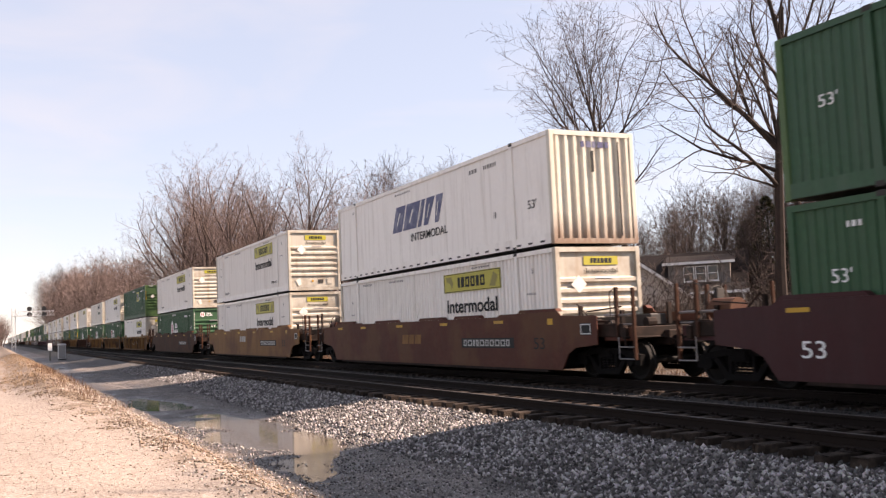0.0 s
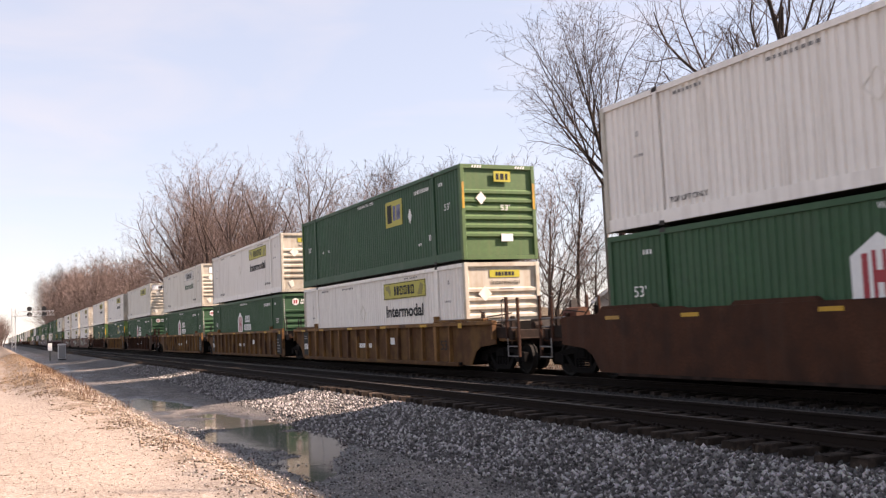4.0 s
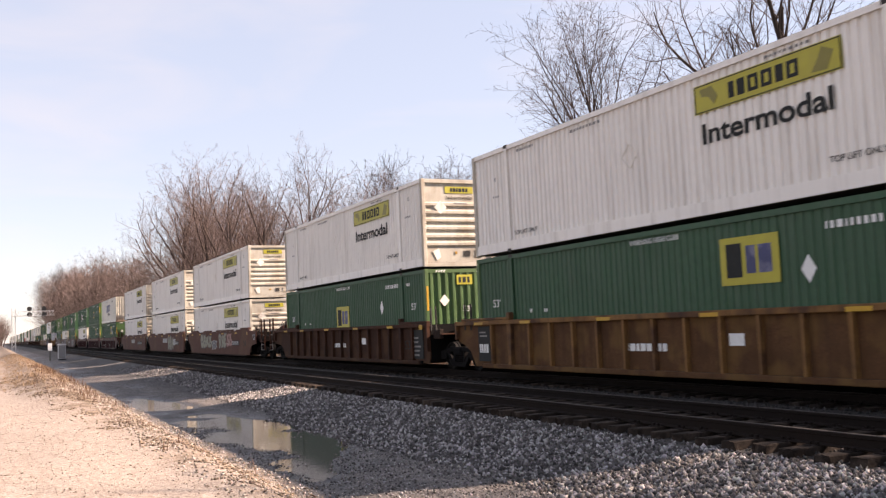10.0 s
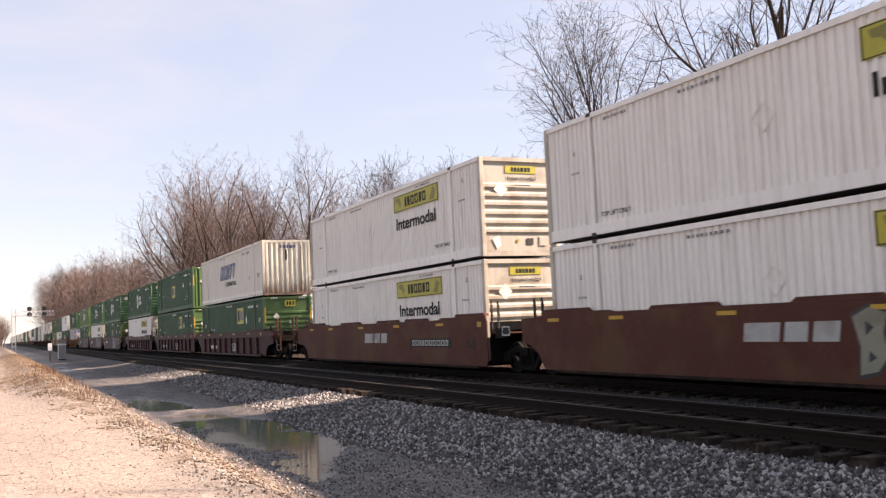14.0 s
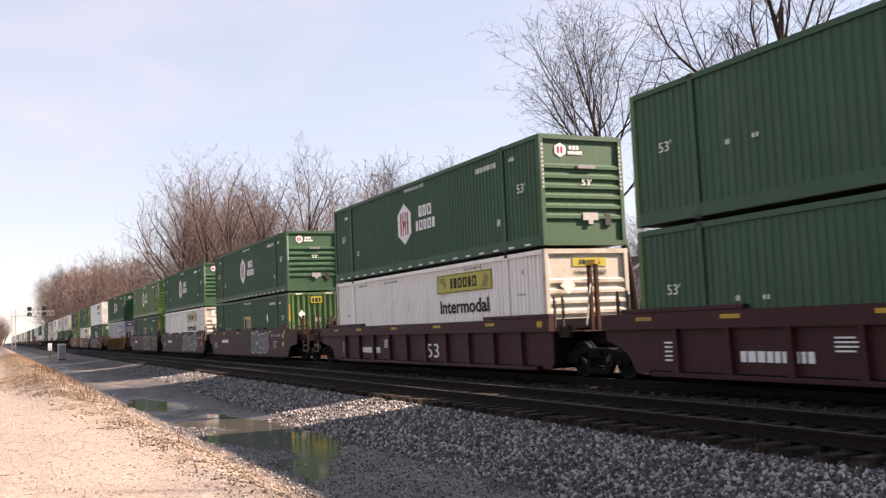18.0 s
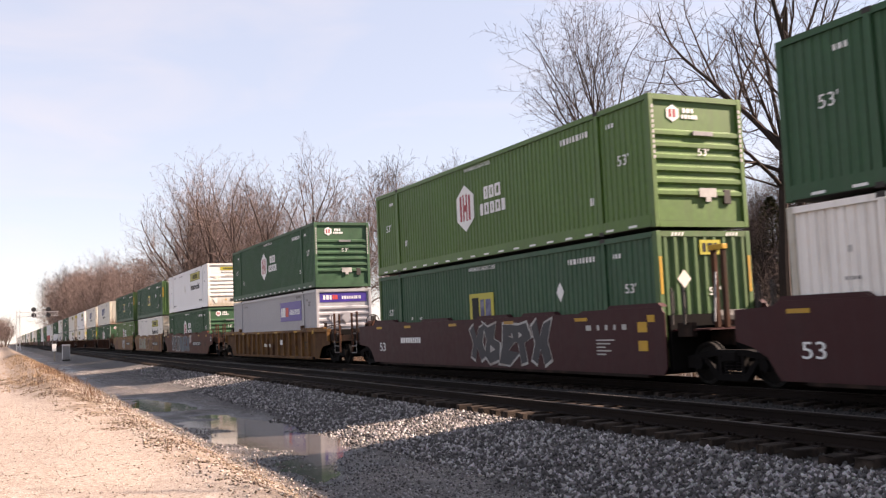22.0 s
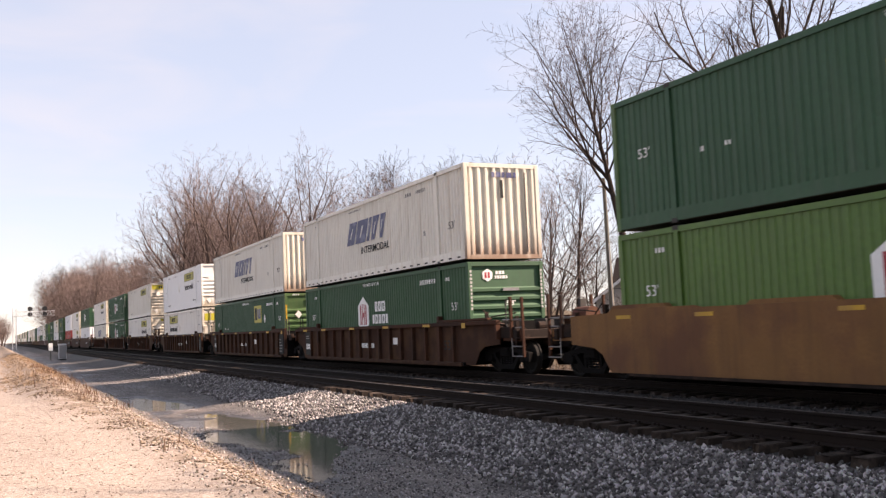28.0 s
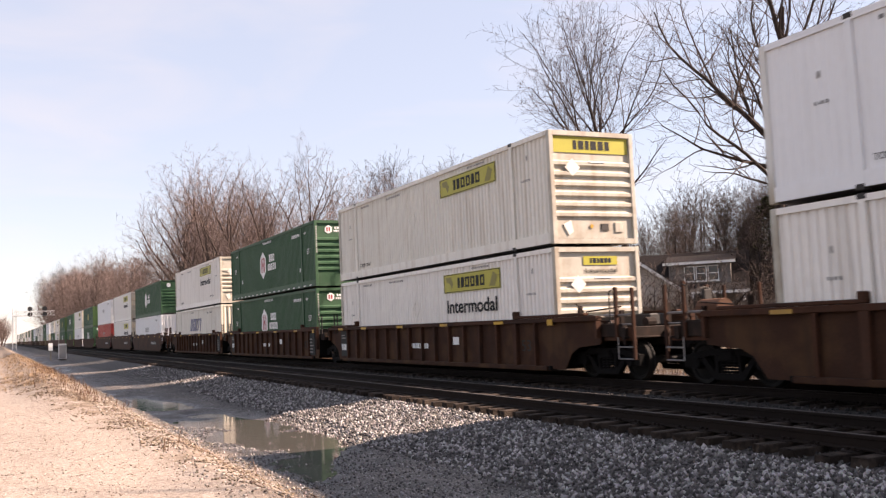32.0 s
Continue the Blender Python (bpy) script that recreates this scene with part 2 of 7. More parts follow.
def cyl(bm, p, q, r, n=8, r2=None):
    p, q = Vector(p), Vector(q)
    d = (q - p).normalized()
    u = d.orthogonal().normalized()
    w = d.cross(u)
    r2 = r if r2 is None else r2
    ring = [[bm.verts.new(c + (u * math.cos(6.28319 * i / n) + w * math.sin(6.28319 * i / n)) * k) for i in range(n)] for c, k in ((p, r), (q, r2))]
    for i in range(n):
        bm.faces.new((ring[0][i], ring[0][(i + 1) % n], ring[1][(i + 1) % n], ring[1][i]))
    bm.faces.new(ring[0][::-1])
    bm.faces.new(ring[1])
    return bm


TEXTS = {}


def words(string, size, bold=0.0):
    """A mesh of lettering in the plane x, y, its left foot at the origin."""
    if (string, size, bold) not in TEXTS:
        cu = bpy.data.curves.new("lettering", "FONT")
        cu.body, cu.size, cu.extrude, cu.offset = string, size, 0.002, bold * size
        ob = new("lettering", cu)
        bpy.context.view_layer.update()
        me = bpy.data.meshes.new_from_object(ob.evaluated_get(bpy.context.evaluated_depsgraph_get()))
        bpy.data.objects.remove(ob)
        TEXTS[string, size, bold] = me
    return TEXTS[string, size, bold].copy()


def lettering(name, string, size, material, parent, at, width=None, label="", bold=0.0):
    me = words(string, size, bold)
    if width:
        k = width / max(v.co.x for v in me.vertices)
        for v in me.vertices:
            v.co.x *= k
    me.materials.clear()
    me.materials.append(material)
    return part(name, me, material, parent, label, at)


def bars(bm, x0, x1, z0, z1, n, y, slant=0.0, gap=0.25, depth=0.004):
    """A row of n plain blocks standing for lettering, on the side plane y (they stand proud towards -y)."""
    r = random.Random(n * 31 + int(abs(x0) * 100))
    cuts = [0.0]
    for _ in range(n):
        cuts.append(cuts[-1] + r.uniform(0.7, 1.3))
    k = (x1 - x0) / cuts[-1]
    for c0, c1 in zip(cuts, cuts[1:]):
        a, b = x0 + c0 * k, x0 + (c1 - gap) * k
        extrude_profile(bm, [(a, z0), (b, z0), (b + slant, z1), (a + slant, z1)], "y", y - depth, y)
    return bm


def hollow_bars(bm, x0, x1, z0, z1, n, y, gap=0.25, depth=0.004):
    """A row of n hollow or solid upright blocks of uneven width, plain shapes in place of a name."""
    r = random.Random(n * 31 + int(abs(x0) * 100))
    cuts = [0.0]
    for _ in range(n):
        cuts.append(cuts[-1] + r.uniform(0.7, 1.3))
    k = (x1 - x0) / cuts[-1]
    st = (z1 - z0) * 0.27
    for i, (c0, c1) in enumerate(zip(cuts, cuts[1:])):
        a, b = x0 + c0 * k, x0 + (c1 - gap) * k
        if b - a < st * 2.4:
            box(bm, a, b, y - depth, y, z0, z1)
            continue
        box(bm, a, a + st, y - depth, y, z0, z1)
        box(bm, b - st, b, y - depth, y, z0, z1)
        for z in (z0, z1 - st * 0.8):
            box(bm, a + st, b - st, y - depth, y, z, z + st * 0.8)
    return bm


def end_bars(bm, y0, y1, z0, z1, n, x, gap=0.25, depth=0.004):
    r = random.Random(n * 17)
    cuts = [0.0]
    for _ in range(n):
        cuts.append(cuts[-1] + r.uniform(0.7, 1.3))
    k = (y1 - y0) / cuts[-1]
    for c0, c1 in zip(cuts, cuts[1:]):
        box(bm, x, x + depth, y0 + c0 * k, y0 + (c1 - gap) * k, z0, z1)
    return bm

# ---- containers ----
# A container's own space: x = 0 is the end that leads, x runs back to -CL; the side y = -CW / 2 faces the lane; z = 0 its floor.
HALF = CW / 2
LIFT = (1.98, CL - 1.98)             # lifting posts of the 40 ft frame


def corrugated_side(y, out, deep=0.034):
    """A side wall with upright ribs between the end posts; out = -1 or 1 is the way it faces."""
    bm = bmesh.new()
    z0, z1 = 0.26, CH - 0.10
    pitch, x, line = 0.203, -0.14, []
    while x > -CL + 0.14 + pitch:
        for dx, d in ((0, 0.0), (0.078, 0.0), (0.10, deep), (0.178, deep)):
            line.append((x - dx, y - out * d))
        x -= pitch
    line.append((-CL + 0.13, y))
    lo = [bm.verts.new((a, b, z0)) for a, b in line]
    hi = [bm.verts.new((a, b, z1)) for a, b in line]
    for i in range(len(line) - 1):
        bm.faces.new((lo[i], lo[i + 1], hi[i + 1], hi[i]) if out > 0 else (lo[i + 1], lo[i], hi[i], hi[i + 1]))
    return bm


def plain_side(y, out):
    """A flat plate side with raised riveted seams, in one sheet."""
    bm = bmesh.new()
    line = [(-0.13, y)]
    for k in range(1, 13):
        x = -CL * k / 13
        line += [(x + 0.026, y), (x + 0.025, y + out * 0.006), (x - 0.025, y + out * 0.006), (x - 0.026, y)]
    line.append((-CL + 0.13, y))
    lo = [bm.verts.new((a, b, 0.17)) for a, b in line]
    hi = [bm.verts.new((a, b, CH - 0.10)) for a, b in line]
    for i in range(len(line) - 1):
        bm.faces.new((lo[i], lo[i + 1], hi[i + 1], hi[i]) if out > 0 else (lo[i + 1], lo[i], hi[i], hi[i + 1]))
    return bm


def horizontal_end(x):
    """An end wall with a flat head panel, lying ribs and a flat foot panel."""
    pts = [(x - 0.05, 0.10), (x - 0.05, 0.62)]
    z = 0.66
    while z < CH - 0.86:
        pts += [(x - 0.05, z), (x + 0.0, z + 0.045), (x + 0.0, z + 0.125), (x - 0.05, z + 0.17)]
        z += 0.262
    pts += [(x - 0.05, CH - 0.10), (x - 0.09, CH - 0.10), (x - 0.09, 0.10)]
    return prism(pts, "y", -HALF + 0.13, HALF - 0.13)


def door_end(x):
    """Two doors with broad pressed panels."""
    pts = [(x - 0.05, 0.12)]
    for a, b in ((0.28, 0.95), (1.10, 1.72), (1.86, CH - 0.22)):
        pts += [(x - 0.05, a), (x - 0.02, a + 0.04), (x - 0.02, b - 0.04), (x - 0.05, b)]
    pts += [(x - 0.05, CH - 0.12), (x - 0.09, CH - 0.12), (x - 0.09, 0.12)]
    return prism(pts, "y", -HALF + 0.13, HALF - 0.13)


def vertical_end(x):
    """An end wall with deep upright ribs."""
    pts, y = [(x - 0.10, -HALF + 0.12), (x - 0.05, -HALF + 0.12)], -HALF + 0.16
    while y < HALF - 0.25:
        pts += [(x - 0.05, y), (x + 0.0, y + 0.04), (x + 0.0, y + 0.115), (x - 0.05, y + 0.155)]
        y += 0.268
    pts += [(x - 0.05, HALF - 0.12), (x - 0.10, HALF - 0.12)]
    return prism(pts, "z", 0.12, CH - 0.12)


def shell(box_ob, paint, end, plain=False, end_paint=None, deep=0.027):
    """The body shared by all containers."""
    end_paint = end_paint or paint
    for s in (-1, 1):
        y = s * (HALF - 0.035)
        part("side_panel", plain_side(y, s) if plain else corrugated_side(y, s, deep), paint, box_ob)
        part("bottom_rail", boxed(-CL + 0.15, -0.15, min(s * HALF, s * (HALF - 0.07)), max(s * HALF, s * (HALF - 0.07)), 0.03, 0.29), paint, box_ob)
        part("top_rail", boxed(-CL + 0.15, -0.15, min(s * HALF, s * (HALF - 0.06)), max(s * HALF, s * (HALF - 0.06)), CH - 0.12, CH - 0.005), paint, box_ob)
        for x in (0.0, -CL):
            a, b = (x - 0.15, x) if x == 0 else (x, x + 0.15)
            part("corner_post", boxed(a, b, min(s * HALF, s * (HALF - 0.13)), max(s * HALF, s * (HALF - 0.13)), 0.0, CH, bevel=0.012), end_paint, box_ob)
        for d in LIFT if s < 0 else ():
            part("lift_post", prism([(-d - 0.09, 0.05), (-d + 0.09, 0.05), (-d + 0.06, CH - 0.02), (-d - 0.06, CH - 0.02)], "y", min(s * (HALF + 0.004), s * (HALF - 0.06)), max(s * (HALF + 0.004), s * (HALF - 0.06))), paint, box_ob)
            for z0, z1 in ((-0.02, 0.09), (CH - 0.09, CH + 0.015)):
                part("corner_casting", boxed(-d - 0.095, -d + 0.095, min(s * (HALF + 0.008), s * (HALF - 0.16)), max(s * (HALF + 0.008), s * (HALF - 0.16)), z0, z1, bevel=0.012), M_CAST, box_ob)
    part("roof", boxed(-CL + 0.02, -0.02, -HALF + 0.03, HALF - 0.03, CH - 0.045, CH - 0.012), paint, box_ob)
    part("floor_pan", boxed(-CL + 0.02, -0.02, -HALF + 0.05, HALF - 0.05, 0.02, 0.14), M_CAST, box_ob)
    part("end_wall", {"lying": horizontal_end, "door": door_end}.get(end, vertical_end)(-0.012), end_paint, box_ob)
    part("end_wall", boxed(-CL + 0.02, -CL + 0.06, -HALF + 0.1, HALF - 0.1, 0.1, CH - 0.1), end_paint, box_ob)
    part("header", boxed(-0.12, -0.004, -HALF + 0.13, HALF - 0.13, CH - 0.125, CH - 0.004), end_paint, box_ob)
    part("sill", boxed(-0.12, -0.004, -HALF + 0.13, HALF - 0.13, 0.005, 0.135), end_paint, box_ob)


ON_RIB = -HALF + 0.030                # outer plane of the ribs


def on_side(d, z, y=ON_RIB):
    return pose(-d, y - 0.004, z, 90, 0, 0)


def small_marks(c, ink, d_list):
    """Rows of little unreadable marks: weights, numbers, warnings."""
    ink = M_FADED if ink is M_INK else ink
    for d, z, w, h, n in d_list:
        part("marking", bars(bmesh.new(), -d, -d + w, z, z + h * 0.85, max(n, 2), ON_RIB, 0, 0.45), ink, c)


def sheet(name, c, d0, d1, z0, z1, m, label="", y=ON_RIB, t=0.006):
    return part(name, boxed(-d0, -d1, y - t, y, z0, z1), m, c, label)


def polygon(name, c, pts, m, y, label="", t=0.004):
    return part(name, prism(pts, "y", y - t, y), m, c, label)


def haulier_white(kind):
    """White box with a yellow name panel."""
    worn, bordered = kind == "worn", kind == "bordered"
    kind = "old" if worn else "std" if bordered else kind
    paint = {"new": M_WHITE_NEW, "old": M_CREAM, "pale": M_CREAM}.get(kind, M_WHITE)
    label = {"new": "clean white corrugated steel container with yellow name panel", "old": "weathered cream corrugated container with faded yellow panel"}.get(
        kind, "white corrugated steel container with yellow name panel and dark lettering")
    doors = kind == "doors"
    o = 6.83 if doors else 0.0       # the panel lies near the other end where the doors lead
    if doors:
        label = "white corrugated container with its barred doors leading"
    if worn or bordered:
        label = "weathered cream corrugated container with white end panel" if worn else "white corrugated container with pale bordered name panel"
    c = thing("container", label, "shipping container")
    shell(c, paint, "door" if doors else "lying", False, {"std": M_ENDS, "pale": M_ENDS, "old": M_ENDS, "new": M_ENDS_NEW, "doors": M_ENDS}.get(kind, paint), 0.012 if kind == "new" else 0.045)
    sheet("name_panel", c, 6.52 + o, 2.88 + o, 2.03, 2.60, M_CREAM if kind == "pale" else M_PALE_YELLOW if bordered else M_YELLOW, "%s name panel" % ("bleached cream" if kind == "pale" else "yellow"))
    edge = bmesh.new()
    for a, b, z0, z1 in ((-6.50, -2.90, 2.565, 2.585), (-6.50, -2.90, 2.045, 2.065), (-6.50, -6.47, 2.065, 2.565), (-2.93, -2.90, 2.065, 2.565)):
        box(edge, a - o, b - o, ON_RIB - 0.009, ON_RIB - 0.006, z0, z1)
    part("panel_border", edge, M_INK, c)
    if kind == "pale":
        polygon("scroll", c, [(-6.3, 2.54), (-5.75, 2.09), (-3.1, 2.10), (-3.55, 2.55)], M_FADED_PANEL, ON_RIB - 0.0062, "grey faded scroll", 0.002)
    else:
        polygon("scroll", c, [(a - o, b) for a, b in ((-6.35, 2.50), (-6.0, 2.52), (-5.85, 2.30), (-5.95, 2.14), (-6.1, 2.32), (-6.3, 2.36))], M_SCROLL, ON_RIB - 0.006)
        polygon("scroll", c, [(a - o, b) for a, b in ((-3.55, 2.12), (-3.2, 2.10), (-3.05, 2.40), (-3.3, 2.52), (-3.42, 2.3))], M_SCROLL, ON_RIB - 0.006)
    part("name_lettering", hollow_bars(bmesh.new(), -5.55 - o, -3.75 - o, 2.16, 2.47, 6, ON_RIB - (0.0085 if kind == "pale" else 0.006), 0.28), M_INK, c)
    if kind != "old":
        lettering("service_word", "Intermodal", 0.56, M_INK if kind != "pale" else M_GREEN_FADED, c, on_side(6.38 + o, 1.42), 3.25, "", 0.022)
        lettering("lift_notice", "TOP LIFT ONLY", 0.16, M_INK, c, on_side(3.3, 0.52), 1.15)
    lettering("lift_notice", "TOP LIFT ONLY", 0.16, M_INK, c, on_side(13.9, 0.42), 1.15)
    small_marks(c, M_INK, [(14.9, 2.0, 0.10, 0.14, 1), (15.0, 1.55, 0.35, 0.07, 4), (13.6, 2.62, 0.9, 0.08, 7), (11.0, 2.60, 1.3, 0.08, 9), (1.2, 2.3, 0.10, 0.16, 1), (1.5, 1.75, 0.5, 0.07, 5), (4.6, 2.66, 1.1, 0.06, 9)])
    wire = bmesh.new()
    for a, b in (((-9.0, 1.62), (-8.72, 1.9)), ((-8.72, 1.9), (-8.44, 1.62)), ((-8.44, 1.62), (-8.72, 1.34)), ((-8.72, 1.34), (-9.0, 1.62))):
        cyl(wire, (a[0], ON_RIB - 0.004, a[1]), (b[0], ON_RIB - 0.004, b[1]), 0.012, 4)
    part("placard_holder", wire, M_CREAM, c)
    # leading end
    if doors:
        for s in (-1, 1):
            part("end_sign", boxed(-0.033, -0.026, min(s * 0.03, s * 1.12), max(s * 0.03, s * 1.12), 2.02, 2.50), M_YELLOW, c, "yellow name panel")
            part("door_edge", boxed(-0.055, 0.0, min(s * 0.012, s * 0.05), max(s * 0.012, s * 0.05), 0.14, CH - 0.13), M_ENDS, c)
            for y in (0.30, 0.72):
                part("locking_rod", cyl(bmesh.new(), (0.012, s * y, 0.06), (0.012, s * y, CH - 0.05), 0.02, 7), M_STEEL, c)
                part("rod_handle", boxed(0.0, 0.035, min(s * y, s * (y - 0.24)), max(s * y, s * (y - 0.24)), 1.02, 1.07), M_STEEL, c)
                cam_keep = bmesh.new()
                for z in (0.10, 1.0, 1.78, CH - 0.10):
                    box(cam_keep, -0.03, 0.03, s * y - 0.05, s * y + 0.05, z - 0.035, z + 0.035)
                part("rod_bracket", cam_keep, M_CAST, c)["kind"] = "stuff"
        part("end_lettering", end_bars(bmesh.new(), -0.45, 0.55, 2.13, 2.39, 6, -0.026), M_INK, c)
        return c
    if kind == "pale":
        part("end_sign", boxed(-0.055, -0.046, -0.75, 0.85, CH - 0.66, CH - 0.24), M_WHITE_NEW, c)
        part("end_lettering", end_bars(bmesh.new(), -0.35, 0.62, CH - 0.58, CH - 0.36, 6, -0.045), M_INK, c)
    elif bordered:
        part("end_sign", boxed(-0.055, -0.046, -0.85, 0.95, CH - 0.60, CH - 0.20), M_ENDS_NEW, c, "cream name panel")
        part("end_lettering", end_bars(bmesh.new(), -0.55, 0.75, CH - 0.50, CH - 0.28, 6, -0.045), M_INK, c)
    elif kind == "old":
        part("end_sign", boxed(-0.055, -0.046, -HALF + 0.16, HALF - 0.16, CH - 0.56, CH - 0.14), M_WHITE_NEW if worn else M_YELLOW, c, "full-width name panel")
        part("end_lettering", end_bars(bmesh.new(), -0.55, 0.62, CH - 0.47, CH - 0.24, 6, -0.045), M_INK, c)
    else:
        part("end_sign", boxed(-0.055, -0.046, -0.42, 0.62, CH - 0.46, CH - 0.24), M_YELLOW, c, "yellow name panel")
        part("end_lettering", end_bars(bmesh.new(), -0.22, 0.45, CH - 0.41, CH - 0.29, 6, -0.045), M_INK, c)
        lettering("end_word", "Intermodal", 0.17, M_INK, c, pose(-0.045, -0.38, CH - 0.66, 90, 0, 90), 0.98, "", 0.004)
    part("document_tube", cyl(bmesh.new(), (-0.03, -0.12, CH - 0.80), (-0.03, 0.36, CH - 0.80), 0.032, 8), M_STEEL, c)
    part("placard", prism([(-0.85, 1.95), (-0.62, 2.18), (-0.39, 1.95), (-0.62, 1.72)], "x", -0.012, -0.008), M_CREAM, c)
    part("hatch", boxed(-0.06, -0.038, 0.62, 0.86, 0.30, 0.56, bevel=0.006), M_ENDS, c)
    part("number_plate", boxed(-0.06, -0.042, 0.20, 0.42, 0.34, 0.52), M_CAST, c)
    part("round_mark", cyl(bmesh.new(), (-0.05, -0.1, 0.45), (-0.042, -0.1, 0.45), 0.05, 12), M_YMARK, c)
    part("dent_frame", prism([(-0.95, 0.5), (-0.72, 0.6), (-0.66, 0.3), (-0.8, 0.22)], "x", -0.05, -0.04), M_CREAM, c)
    return c


def haulier_cream(plain):
    """Cream box with a slanted navy name and upright ribs on its end."""
    c = thing("container", "cream-white %s container with slanted navy name" % ("flat-sided" if plain else "corrugated steel"), "shipping container")
    shell(c, M_CREAM if not plain else M_WHITE, "upright", plain, M_RUSTY, 0.05)
    y = ON_RIB if not plain else -HALF - 0.001 + 0.03
    x, z0, z1 = -10.5, 1.34, 2.20
    # five slanted plain blocks, as broad as the letters
    for w, foot in ((0.82, 0.0), (1.10, 0.0), (0.26, 0.0), (0.62, 0.10), (0.50, 0.22)):
        sl = 0.42
        part("name_block", prism([(x + foot, z0), (x + foot + w * (1.0 if not foot else 0.55), z0), (x + w + sl, z1), (x + sl - 0.02, z1)], "y", y - 0.005, y), M_NAVY, c)
        part("name_block_gap", prism([(x + w * 0.48 + foot * 0.5, z0 + 0.22), (x + w * 0.56 + foot * 0.5, z0 + 0.22), (x + w * 0.62 + sl * 0.6, z1 - 0.22), (x + w * 0.52 + sl * 0.6, z1 - 0.22)], "y", y - 0.008, y - 0.005), M_CREAM, c)
        x += w + 0.12
    lettering("service_word", "INTERMODAL", 0.36, M_INK, c, on_side(8.95, 0.92, y), 2.85, "", 0.012)
    lettering("length_mark", "53'", 0.32, M_INK, c, on_side(1.25, 1.02, y), 0.45)
    small_marks(c, M_INK, [(4.5, 2.45, 0.55, 0.14, 3), (3.6, 2.45, 0.8, 0.14, 6), (3.1, 1.0, 0.16, 0.2, 1), (10.2, 2.6, 1.4, 0.07, 9), (14.5, 2.5, 0.3, 0.1, 2)])
    vents = bmesh.new()
    for k in range(26):
        box(vents, -CL + 0.5 + k * 0.6, -CL + 0.72 + k * 0.6, -HALF - 0.003, -HALF, 0.08, 0.13)
    part("slot_row", vents, M_CAST, c)
    part("end_lettering", end_bars(bmesh.new(), -0.35, 0.55, CH - 0.42, CH - 0.26, 5, -0.008), M_NAVY, c)
    part("number_column", box(bmesh.new(), -0.008, -0.004, -0.07, 0.03, CH - 1.05, CH - 0.5), M_INK, c)
    rod = cyl(bmesh.new(), (0.02, 0.78, 0.2), (0.02, 0.78, CH - 0.25), 0.018, 6)
    part("hose_line", rod, M_CAST, c)
    return c


